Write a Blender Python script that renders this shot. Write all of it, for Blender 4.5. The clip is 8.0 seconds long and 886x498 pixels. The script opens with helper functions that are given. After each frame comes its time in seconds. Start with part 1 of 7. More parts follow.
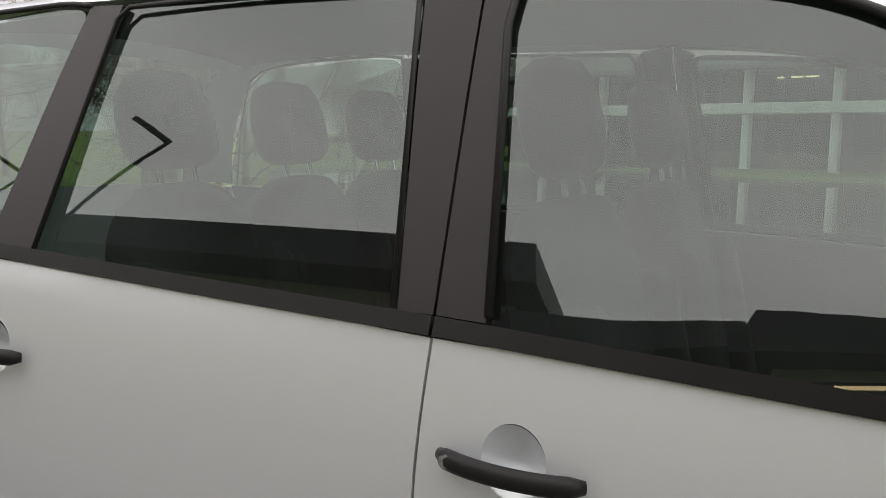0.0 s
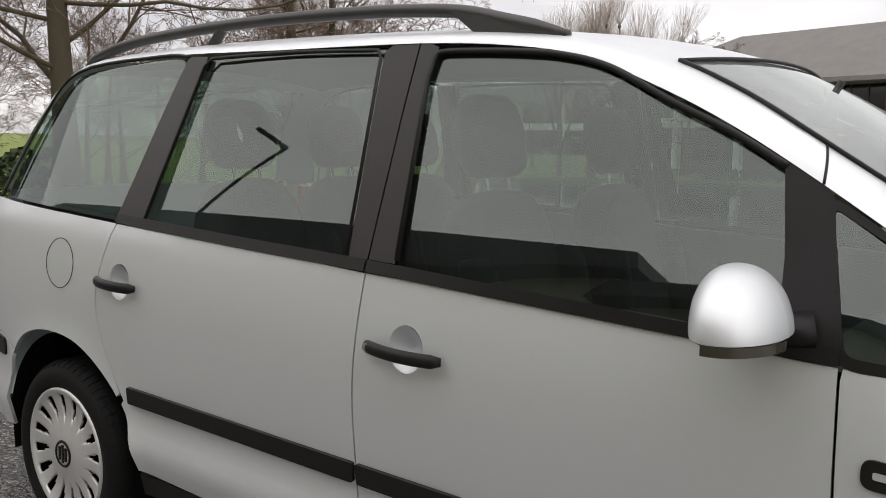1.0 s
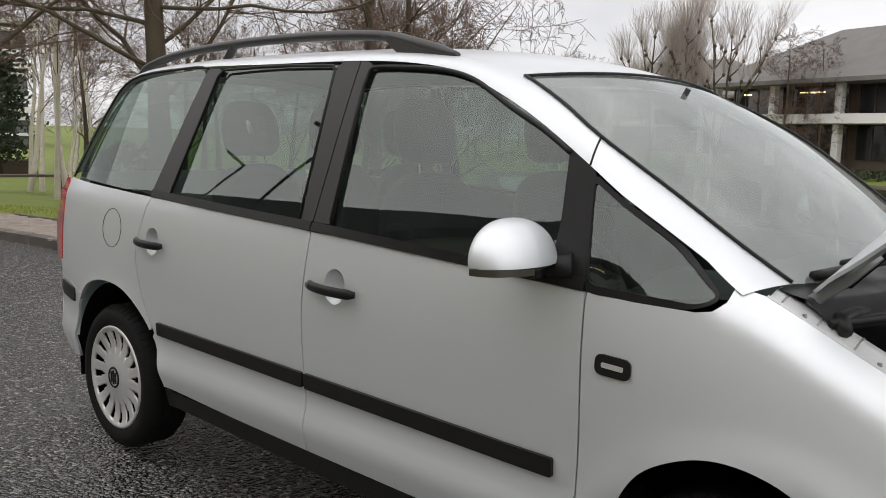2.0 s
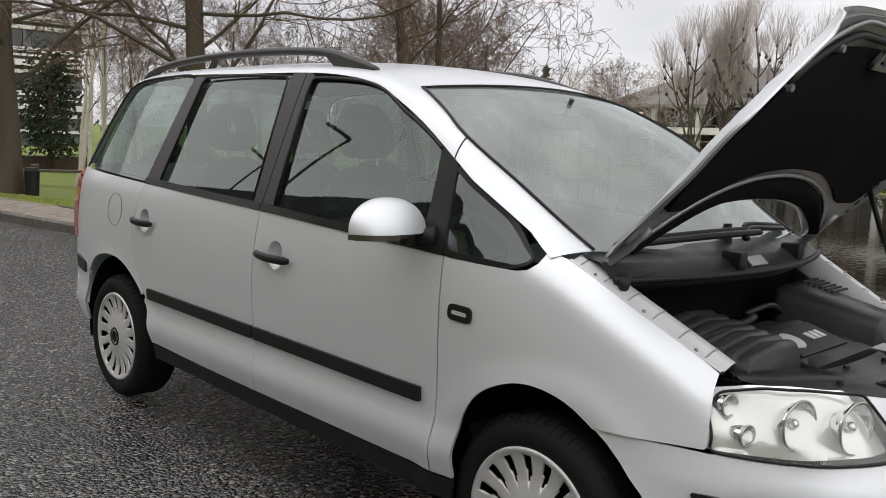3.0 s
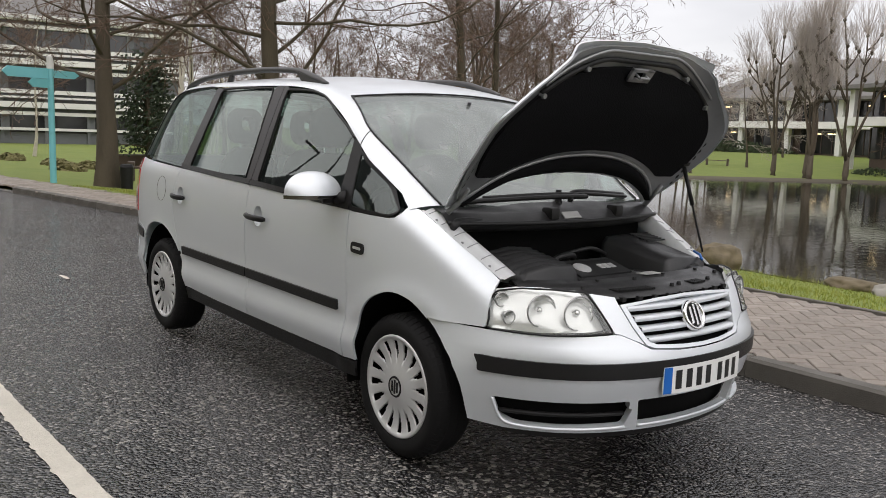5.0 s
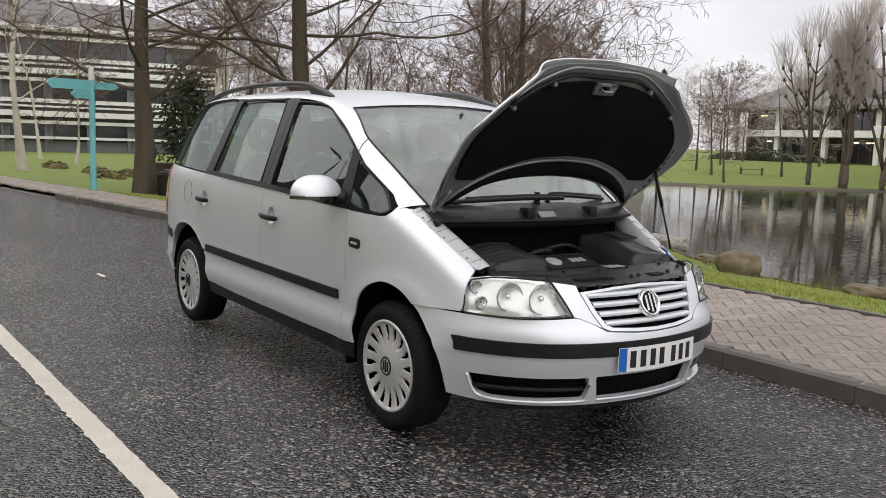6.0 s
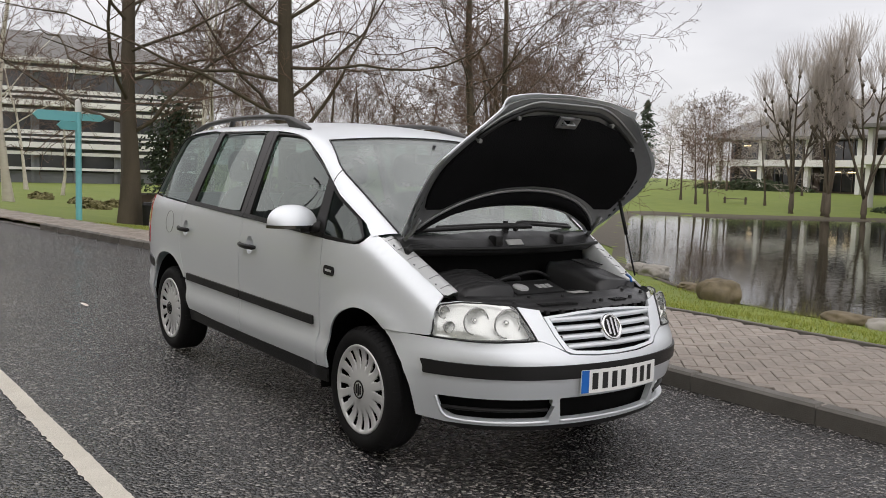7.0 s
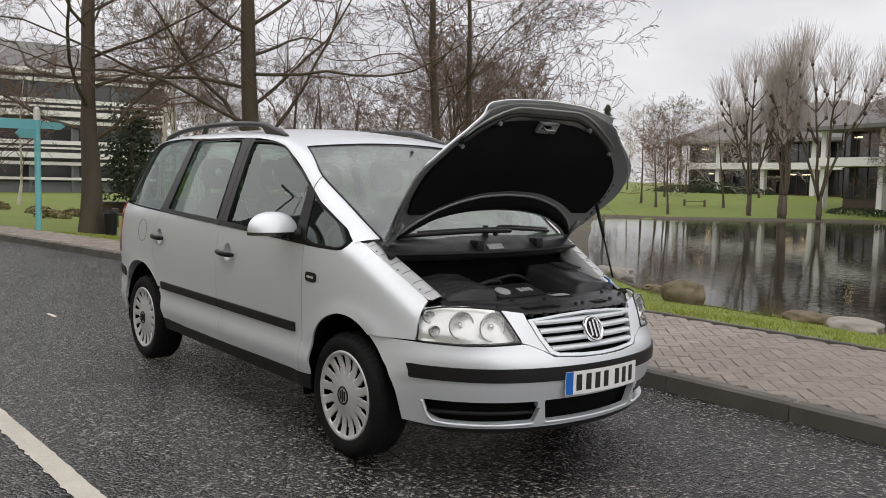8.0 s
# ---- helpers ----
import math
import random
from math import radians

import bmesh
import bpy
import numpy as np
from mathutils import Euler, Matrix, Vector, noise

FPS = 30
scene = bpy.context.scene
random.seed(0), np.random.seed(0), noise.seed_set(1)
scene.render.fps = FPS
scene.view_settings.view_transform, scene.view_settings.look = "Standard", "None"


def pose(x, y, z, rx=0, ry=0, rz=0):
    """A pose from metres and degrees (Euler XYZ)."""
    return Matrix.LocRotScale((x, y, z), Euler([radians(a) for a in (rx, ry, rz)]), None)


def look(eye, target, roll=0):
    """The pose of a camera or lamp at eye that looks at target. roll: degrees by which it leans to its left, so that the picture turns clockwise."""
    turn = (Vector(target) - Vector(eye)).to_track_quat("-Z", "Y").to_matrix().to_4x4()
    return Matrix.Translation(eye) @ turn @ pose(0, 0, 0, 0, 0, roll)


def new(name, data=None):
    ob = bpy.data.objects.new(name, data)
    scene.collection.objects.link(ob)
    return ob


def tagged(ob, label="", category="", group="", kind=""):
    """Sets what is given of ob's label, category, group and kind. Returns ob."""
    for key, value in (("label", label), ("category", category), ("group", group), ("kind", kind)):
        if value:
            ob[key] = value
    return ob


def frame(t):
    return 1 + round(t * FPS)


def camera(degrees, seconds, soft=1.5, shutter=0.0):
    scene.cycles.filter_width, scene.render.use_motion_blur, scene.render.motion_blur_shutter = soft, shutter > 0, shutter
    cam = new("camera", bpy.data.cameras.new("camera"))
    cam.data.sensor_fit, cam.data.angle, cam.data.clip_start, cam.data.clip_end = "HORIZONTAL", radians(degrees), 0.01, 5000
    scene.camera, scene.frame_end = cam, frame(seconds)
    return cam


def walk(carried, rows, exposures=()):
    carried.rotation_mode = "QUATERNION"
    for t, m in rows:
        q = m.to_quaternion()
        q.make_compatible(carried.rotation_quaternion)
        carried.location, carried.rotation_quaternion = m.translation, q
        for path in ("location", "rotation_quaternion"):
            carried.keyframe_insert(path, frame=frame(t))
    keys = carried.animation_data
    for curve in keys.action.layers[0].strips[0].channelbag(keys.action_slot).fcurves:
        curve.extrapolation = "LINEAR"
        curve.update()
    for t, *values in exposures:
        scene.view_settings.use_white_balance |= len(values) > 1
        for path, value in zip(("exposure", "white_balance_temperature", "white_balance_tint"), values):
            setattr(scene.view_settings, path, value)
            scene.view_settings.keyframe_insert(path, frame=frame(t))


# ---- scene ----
cam = camera(55.0, 8.0, soft=0.9)
EXPOSURE = 0.80
PATH = [
    (0, (-0.844, -1.983, 1.425), (-1.77, -0.23, 1.16), 0.7),
    (0.5, (-0.473, -2.241, 1.422), (-1.547, -0.572, 1.173), 0.6),
    (1, (-0.082, -2.4, 1.44), (-1.269, -0.809, 1.192), 1.3),
    (1.5, (0.338, -2.521, 1.451), (-0.927, -0.994, 1.189), 1.6),
    (1.7, (0.515, -2.572, 1.451), (-0.788, -1.079, 1.181), 1.4),
    (2.8, (1.334, -2.679, 1.42), (-0.079, -1.286, 1.17), 2.6),
    (3, (1.512, -2.728, 1.442), (0.089, -1.346, 1.186), 2.5),
    (3.5, (1.941, -2.875, 1.443), (0.473, -1.538, 1.2), 2.7),
    (4, (2.318, -2.898, 1.427), (0.802, -1.618, 1.177), 2.5),
    (4.5, (2.662, -2.936, 1.441), (1.131, -1.674, 1.184), 2.3),
    (4.7, (2.808, -2.953, 1.452), (1.266, -1.706, 1.188), 2.1),
    (6, (3.528, -3.079, 1.453), (1.918, -1.92, 1.201), 1.9),
    (6.5, (3.689, -3.096, 1.452), (2.066, -1.949, 1.225), 1.9),
    (7, (3.713, -3.103, 1.462), (2.112, -1.918, 1.28), 1.8),
    (7.5, (3.711, -3.102, 1.464), (2.135, -1.882, 1.303), 1.5),
    (8, (3.672, -3.199, 1.459), (2.123, -1.944, 1.292), 1.3),
]
walk(cam, [(t, look(eye, target, roll)) for t, eye, target, roll in PATH], [(t, EXPOSURE + e, k, tint) for t, e, k, tint in ((0.0, 0.48, 6700, 12.5), (0.5, 0.34, 6700, 12.5), (1.0, 0.22, 6650, 12), (1.5, 0.16, 6600, 11), (3.0, 0.14, 6500, 10.5), (3.5, 0.10, 6500, 10.5), (4.5, 0.23, 6500, 11), (6.0, 0.24, 6500, 11.5), (6.5, 0.21, 6500, 11.5), (7.0, 0.12, 6500, 11.5), (8.0, 0.07, 6500, 11.5))])

# world: an overcast winter sky
world = bpy.data.worlds.new("overcast_sky")
scene.world = world
world.use_nodes = True
wn, wl = world.node_tree.nodes, world.node_tree.links
wn.clear()
w_out = wn.new("ShaderNodeOutputWorld")
w_bg = wn.new("ShaderNodeBackground")
w_sky = wn.new("ShaderNodeTexSky")
w_sky.sky_type, w_sky.sun_disc = "NISHITA", False
w_sky.sun_elevation, w_sky.sun_rotation = radians(25), radians(159)
w_dim = wn.new("ShaderNodeMixRGB")
w_dim.blend_type, w_dim.inputs[0].default_value = "MULTIPLY", 1.0
w_dim.inputs[2].default_value = (0.1, 0.1, 0.1, 1)
w_co = wn.new("ShaderNodeTexCoord")
w_map = wn.new("ShaderNodeMapping")
w_map.inputs["Scale"].default_value = (1.6, 1.6, 5.0)
w_noise = wn.new("ShaderNodeTexNoise")
w_noise.inputs["Scale"].default_value, w_noise.inputs["Detail"].default_value = 1.4, 4.0
w_ramp = wn.new("ShaderNodeValToRGB")
w_ramp.color_ramp.elements[0].position, w_ramp.color_ramp.elements[0].color = 0.34, (0.53, 0.525, 0.545, 1)
w_ramp.color_ramp.elements[1].position, w_ramp.color_ramp.elements[1].color = 0.66, (0.80, 0.79, 0.80, 1)
w_mix = wn.new("ShaderNodeMixRGB")
w_mix.inputs[0].default_value = 0.93
# brightness rises a little from the horizon to the zenith, as under a low even cloud cover
w_sep = wn.new("ShaderNodeSeparateXYZ")
w_up = wn.new("ShaderNodeMapRange")
w_up.inputs[1].default_value, w_up.inputs[2].default_value = 0.0, 1.0
w_up.inputs[3].default_value, w_up.inputs[4].default_value = 0.68, 0.72
w_lift = wn.new("ShaderNodeVectorMath")
w_lift.operation = "SCALE"
wl.new(w_co.outputs["Generated"], w_map.inputs["Vector"])
wl.new(w_co.outputs["Generated"], w_sep.inputs[0])
wl.new(w_sep.outputs[2], w_up.inputs[0])
wl.new(w_map.outputs[0], w_noise.inputs["Vector"])
wl.new(w_noise.outputs[0], w_ramp.inputs[0])
wl.new(w_sky.outputs[0], w_dim.inputs[1])
wl.new(w_dim.outputs[0], w_mix.inputs[1])
wl.new(w_ramp.outputs[0], w_mix.inputs[2])
wl.new(w_mix.outputs[0], w_lift.inputs[0])
wl.new(w_up.outputs[0], w_lift.inputs["Scale"])
wl.new(w_lift.outputs[0], w_bg.inputs[0])
w_bg.inputs[1].default_value = 1.0
wl.new(w_bg.outputs[0], w_out.inputs[0])

sun = new("sun", bpy.data.lights.new("sun", "SUN"))
sun.data.energy, sun.data.angle, sun.data.color = 1.5, radians(176), (1.0, 0.97, 0.94)
sun.matrix_world = look((0, 0, 12), (-9, 24, 0))

# ---- materials ----
def material(name, c1, c2=None, scale=6.0, rough=0.5, rough2=None, metal=0.0, bump=0.0, bump_scale=60.0, coat=0.0,
             spec=0.5, fine=0.35, stretch=(1, 1, 1), per_object=0.0, per_island=0.0):
    """A surface with colour noise at two scales, rough patches and fine relief, in object space (metres)."""
    m = bpy.data.materials.new(name)
    m.use_nodes = True
    n, k = m.node_tree.nodes, m.node_tree.links
    b = n["Principled BSDF"]
    b.inputs["Roughness"].default_value, b.inputs["Metallic"].default_value = rough, metal
    b.inputs["Specular IOR Level"].default_value = spec
    b.inputs["Coat Weight"].default_value, b.inputs["Coat Roughness"].default_value = coat, 0.04
    c2 = c2 or c1
    co = n.new("ShaderNodeTexCoord")
    mp = n.new("ShaderNodeMapping")
    mp.inputs["Scale"].default_value = stretch
    k.new(co.outputs["Object"], mp.inputs["Vector"])
    big, small = n.new("ShaderNodeTexNoise"), n.new("ShaderNodeTexNoise")
    big.inputs["Scale"].default_value, big.inputs["Detail"].default_value = scale, 5.0
    small.inputs["Scale"].default_value, small.inputs["Detail"].default_value = scale * 14.0, 3.0
    mix = n.new("ShaderNodeMixRGB")
    mix.inputs[1].default_value, mix.inputs[2].default_value = (*c1, 1), (*c2, 1)
    add = n.new("ShaderNodeMath")
    add.operation = "MULTIPLY_ADD"
    add.inputs[1].default_value = fine
    sub = n.new("ShaderNodeMath")
    sub.operation, sub.inputs[1].default_value = "SUBTRACT", fine * 0.5
    k.new(mp.outputs[0], big.inputs["Vector"])
    k.new(mp.outputs[0], small.inputs["Vector"])
    k.new(small.outputs[0], add.inputs[0])
    k.new(big.outputs[0], add.inputs[2])
    k.new(add.outputs[0], sub.inputs[0])
    last = sub.outputs[0]
    for amount, kind, socket in ((per_object, "ShaderNodeObjectInfo", "Random"), (per_island, "ShaderNodeNewGeometry", "Random Per Island")):
        if amount:
            info, ma = n.new(kind), n.new("ShaderNodeMath")
            ma.operation, ma.inputs[1].default_value = "MULTIPLY_ADD", amount
            off = n.new("ShaderNodeMath")
            off.operation, off.inputs[1].default_value = "SUBTRACT", amount * 0.5
            k.new(info.outputs[socket], ma.inputs[0])
            k.new(last, ma.inputs[2])
            k.new(ma.outputs[0], off.inputs[0])
            last = off.outputs[0]
    k.new(last, mix.inputs[0])
    k.new(mix.outputs[0], b.inputs["Base Color"])
    if rough2 is not None:
        rr = n.new("ShaderNodeMapRange")
        rr.inputs[1].default_value, rr.inputs[2].default_value = 0.35, 0.65
        rr.inputs[3].default_value, rr.inputs[4].default_value = rough, rough2
        k.new(big.outputs[0], rr.inputs[0])
        k.new(rr.outputs[0], b.inputs["Roughness"])
    if bump:
        fine_n, bp = n.new("ShaderNodeTexNoise"), n.new("ShaderNodeBump")
        fine_n.inputs["Scale"].default_value, fine_n.inputs["Detail"].default_value = bump_scale, 4.0
        bp.inputs["Strength"].default_value, bp.inputs["Distance"].default_value = bump, 0.01
        k.new(mp.outputs[0], fine_n.inputs["Vector"])
        k.new(fine_n.outputs[0], bp.inputs["Height"])
        k.new(bp.outputs[0], b.inputs["Normal"])
    return m


def glass(name, tint, gloss=0.08, rough=0.0, veil=0.0, sheen=(0.96, 1.0, 0.975)):
    """A thin pane, the same from both faces: tinted see-through, gloss that rises at a slant, a pale diffuse veil."""
    m = bpy.data.materials.new(name)
    m.use_nodes = True
    n, k = m.node_tree.nodes, m.node_tree.links
    n.clear()
    out, mix, tr, gl, fr, pw, sc = (n.new("ShaderNode" + s) for s in ("OutputMaterial", "MixShader", "BsdfTransparent", "BsdfGlossy", "LayerWeight", "Math", "MapRange"))
    tr.inputs[0].default_value = (*tint, 1)
    gl.inputs["Roughness"].default_value = rough
    gl.inputs["Color"].default_value = (*sheen, 1)
    fr.inputs[0].default_value = 0.5
    pw.operation, pw.inputs[1].default_value = "POWER", 6.0
    sc.inputs[3].default_value, sc.inputs[4].default_value = gloss, 1.0
    k.new(fr.outputs["Facing"], pw.inputs[0])
    k.new(pw.outputs[0], sc.inputs[0])
    k.new(sc.outputs[0], mix.inputs[0])
    base = tr.outputs[0]
    # pale diffuse veil for mist, haze and part of the sky's reflection
    if veil:
        df, mx, co, no, mr = (n.new("ShaderNode" + s) for s in ("BsdfDiffuse", "MixShader", "TexCoord", "TexNoise", "MapRange"))
        df.inputs[0].default_value = (0.50, 0.53, 0.51, 1)
        no.inputs["Scale"].default_value, no.inputs["Detail"].default_value = 5.0, 6.0
        mr.inputs[1].default_value, mr.inputs[2].default_value = 0.3, 0.8
        mr.inputs[3].default_value, mr.inputs[4].default_value = veil * 0.5, veil * 1.5
        k.new(co.outputs["Object"], no.inputs["Vector"])
        k.new(no.outputs[0], mr.inputs[0])
        k.new(mr.outputs[0], mx.inputs[0])
        k.new(base, mx.inputs[1])
        k.new(df.outputs[0], mx.inputs[2])
        base = mx.outputs[0]
    k.new(base, mix.inputs[1])
    k.new(gl.outputs[0], mix.inputs[2])
    k.new(mix.outputs[0], out.inputs[0])
    return m


def asphalt_material():
    m = bpy.data.materials.new("wet_asphalt")
    m.use_nodes = True
    n, k = m.node_tree.nodes, m.node_tree.links
    b = n["Principled BSDF"]
    b.inputs["Specular IOR Level"].default_value = 1.0
    co = n.new("ShaderNodeTexCoord")
    vo = n.new("ShaderNodeTexVoronoi")
    vo.inputs["Scale"].default_value = 62.0
    vo.inputs["Randomness"].default_value = 1.0
    big = n.new("ShaderNodeTexNoise")
    big.inputs["Scale"].default_value, big.inputs["Detail"].default_value = 0.6, 6.0
    warp = n.new("ShaderNodeTexNoise")
    warp.inputs["Scale"].default_value, warp.inputs["Detail"].default_value = 40.0, 2.0
    ramp = n.new("ShaderNodeValToRGB")
    e = ramp.color_ramp.elements
    e[0].position, e[0].color = 0.0, (0.004, 0.004, 0.005, 1)
    e[1].position, e[1].color = 1.0, (0.27, 0.252, 0.228, 1)
    e2 = ramp.color_ramp.elements.new(0.68)
    e2.color = (0.012, 0.0115, 0.011, 1)
    sep = n.new("ShaderNodeSeparateColor")
    damp = n.new("ShaderNodeMixRGB")
    damp.blend_type, damp.inputs[0].default_value = "MULTIPLY", 1.0
    dr = n.new("ShaderNodeValToRGB")
    dr.color_ramp.elements[0].position, dr.color_ramp.elements[0].color = 0.35, (0.5, 0.5, 0.51, 1)
    dr.color_ramp.elements[1].position, dr.color_ramp.elements[1].color = 0.65, (1.15, 1.15, 1.15, 1)
    rr = n.new("ShaderNodeMapRange")
    rr.inputs[1].default_value, rr.inputs[2].default_value = 0.1, 0.9
    rr.inputs[3].default_value, rr.inputs[4].default_value = 0.04, 0.22
    bp = n.new("ShaderNodeBump")
    bp.inputs["Strength"].default_value, bp.inputs["Distance"].default_value = 0.85, 0.014
    inv = n.new("ShaderNodeMath")
    inv.operation, inv.inputs[0].default_value = "SUBTRACT", 1.0
    sm = n.new("ShaderNodeMath")
    sm.operation, sm.inputs[1].default_value = "MULTIPLY_ADD", 0.5
    for node in (vo, big, warp):
        k.new(co.outputs["Object"], node.inputs["Vector"])
    k.new(vo.outputs["Color"], sep.inputs[0])
    k.new(sep.outputs[0], ramp.inputs[0])
    k.new(ramp.outputs[0], damp.inputs[1])
    k.new(big.outputs[0], dr.inputs[0])
    k.new(dr.outputs[0], damp.inputs[2])
    k.new(damp.outputs[0], b.inputs["Base Color"])
    k.new(sep.outputs[1], rr.inputs[0])
    k.new(rr.outputs[0], b.inputs["Roughness"])
    k.new(vo.outputs["Distance"], inv.inputs[1])
    k.new(warp.outputs[0], sm.inputs[0])
    k.new(inv.outputs[0], sm.inputs[2])
    k.new(sm.outputs[0], bp.inputs["Height"])
    k.new(bp.outputs[0], b.inputs["Normal"])
    return m


def water_material():
    m = bpy.data.materials.new("pond_water")
    m.use_nodes = True
    n, k = m.node_tree.nodes, m.node_tree.links
    b = n["Principled BSDF"]
    b.inputs["Base Color"].default_value = (0.018, 0.017, 0.012, 1)
    b.inputs["Roughness"].default_value = 0.03
    b.inputs["IOR"].default_value = 1.33
    co, mp = n.new("ShaderNodeTexCoord"), n.new("ShaderNodeMapping")
    mp.inputs["Scale"].default_value = (1.0, 1.0, 1.0)
    a, c, bp = n.new("ShaderNodeTexNoise"), n.new("ShaderNodeTexNoise"), n.new("ShaderNodeBump")
    a.inputs["Scale"].default_value, a.inputs["Detail"].default_value, a.inputs["Distortion"].default_value = 3.2, 3.0, 0.6
    c.inputs["Scale"].default_value, c.inputs["Detail"].default_value = 0.12, 2.0
    mul = n.new("ShaderNodeMath")
    mul.operation = "MULTIPLY"
    bp.inputs["Strength"].default_value, bp.inputs["Distance"].default_value = 0.3, 0.025
    k.new(co.outputs["Object"], mp.inputs["Vector"])
    k.new(mp.outputs[0], a.inputs["Vector"])
    k.new(mp.outputs[0], c.inputs["Vector"])
    k.new(a.outputs[0], mul.inputs[0])
    k.new(c.outputs[0], mul.inputs[1])
    k.new(mul.outputs[0], bp.inputs["Height"])
    k.new(bp.outputs[0], b.inputs["Normal"])
    return m


M_ASPHALT, M_WATER = asphalt_material(), water_material()
M_GRASS = material("winter_grass", (0.095, 0.15, 0.016), (0.19, 0.215, 0.04), 0.8, 0.85, bump=0.6, bump_scale=40, fine=0.6)
M_BLADE = material("grass_blade", (0.13, 0.19, 0.016), (0.31, 0.30, 0.05), 2.0, 0.6, per_island=0.6)
M_MUD = material("pond_bank_mud", (0.045, 0.035, 0.022), (0.09, 0.075, 0.05), 1.5, 0.75, bump=0.6, bump_scale=20)
M_KERB = material("worn_concrete_kerb", (0.062, 0.056, 0.047), (0.135, 0.122, 0.104), 3.0, 0.7, 0.5, bump=0.4, bump_scale=120, per_object=0.3)
M_PAVER = material("damp_block_paver", (0.155, 0.13, 0.108), (0.285, 0.24, 0.20), 5.0, 0.6, 0.45, bump=0.35, bump_scale=150, per_object=0.45, per_island=0.45)
M_JOINT = material("sandy_joint", (0.07, 0.06, 0.05), (0.115, 0.10, 0.08), 12.0, 0.9, bump=0.4)
M_LINE = material("worn_white_road_paint", (0.40, 0.37, 0.31), (0.64, 0.60, 0.52), 5.0, 0.55, bump=0.5, bump_scale=160, fine=0.8)
M_SILVER = material("silver_metallic_paint", (0.665, 0.69, 0.715), (0.735, 0.76, 0.785), 700.0, 0.46, metal=0.53, coat=0.6, fine=0.1)
# darker copy of the silver: shade under the raised bonnet is in its colour
M_SILVER_IN = material("dull_shaded_silver", (0.22, 0.225, 0.23), (0.32, 0.325, 0.33), 5.0, 0.4, metal=0.6, fine=0.3)
M_PLASTIC = material("black_trim_plastic", (0.010, 0.010, 0.010), (0.017, 0.016, 0.016), 8.0, 0.42, bump=0.08, bump_scale=500, spec=0.2)
M_RAIL = material("grey_roof_rail_plastic", (0.035, 0.034, 0.034), (0.055, 0.053, 0.052), 8.0, 0.5, bump=0.08, bump_scale=400)
M_PILLAR = material("satin_pillar_film", (0.017, 0.015, 0.015), (0.024, 0.021, 0.021), 5.0, 0.42, spec=0.3)
M_RUBBER = material("tyre_rubber", (0.006, 0.006, 0.006), (0.011, 0.0105, 0.0105), 10.0, 0.75, bump=0.15, bump_scale=200, spec=0.18)
M_SEAL = material("rubber_seal", (0.008, 0.008, 0.008), (0.014, 0.014, 0.014), 10.0, 0.5, spec=0.3)
# near-black colour stands in for deep shade in arches, openings and bay
M_VOID = material("near_black_recess_shade", (0.003, 0.003, 0.003), (0.006, 0.006, 0.006), 4.0, 0.95, spec=0.1)
M_HUBCAP = material("silver_hubcap_plastic", (0.54, 0.54, 0.535), (0.66, 0.66, 0.655), 6.0, 0.36, metal=0.45, fine=0.3)
M_CHROME = material("chrome", (0.72, 0.72, 0.72), (0.78, 0.78, 0.78), 10.0, 0.09, metal=1.0)
M_CAR_GLASS = glass("green_tinted_car_glass", (0.36, 0.45, 0.41), 0.085, 0.0, 0.015, (0.93, 1.0, 0.97))
M_SCREEN = glass("windscreen_glass", (0.36, 0.46, 0.42), 0.18, 0.0, 0.28)
M_LENS = glass("clear_lamp_lens", (0.97, 0.97, 0.95), 0.06, 0.01, 0.16, (1, 1, 1))
M_REFLECTOR = material("bright_reflector", (0.82, 0.83, 0.83), (0.88, 0.89, 0.89), 10.0, 0.2, metal=0.45)
M_RED = material("red_tail_lens", (0.35, 0.012, 0.012), (0.45, 0.02, 0.02), 10.0, 0.12, coat=0.6)
M_PLATE = material("white_number_plate", (0.72, 0.72, 0.70), (0.80, 0.80, 0.78), 10.0, 0.3)
M_BLUE = material("blue_plate_band", (0.01, 0.11, 0.42), (0.012, 0.13, 0.48), 10.0, 0.3)
M_INK = material("black_print", (0.01, 0.01, 0.01), (0.018, 0.018, 0.018), 10.0, 0.4)
M_BARK = material("damp_bark", (0.04, 0.031, 0.019), (0.10, 0.078, 0.052), 3.0, 0.85, bump=0.9, bump_scale=30, stretch=(1, 1, 0.3))
M_TWIG = material("bare_twigs", (0.075, 0.044, 0.030), (0.15, 0.098, 0.07), 3.0, 0.85)
M_TWIG_PALE = material("pale_poplar_twigs", (0.30, 0.26, 0.225), (0.42, 0.37, 0.33), 3.0, 0.85)
M_BIRCH = material("white_birch_bark", (0.42, 0.37, 0.30), (0.62, 0.58, 0.50), 4.0, 0.8, bump=0.4, bump_scale=30, stretch=(1, 1, 3))
M_FIR = material("dark_conifer_needles", (0.018, 0.03, 0.016), (0.045, 0.062, 0.032), 3.0, 0.8, per_island=0.5)
M_HEDGE = material("clipped_hedge", (0.02, 0.035, 0.014), (0.055, 0.075, 0.03), 6.0, 0.8, bump=0.9, bump_scale=12)
M_WHITE = material("weathered_white_render", (0.62, 0.61, 0.58), (0.74, 0.73, 0.70), 0.5, 0.7, bump=0.1)
M_SLATE = material("dark_slate_roof", (0.10, 0.095, 0.09), (0.17, 0.16, 0.15), 0.8, 0.65, bump=0.4, bump_scale=8)
M_DARKGLASS = material("dark_office_glass", (0.012, 0.013, 0.014), (0.03, 0.03, 0.032), 0.4, 0.08)
M_FRAME = material("brown_window_frame", (0.05, 0.03, 0.022), (0.075, 0.05, 0.04), 2.0, 0.5)
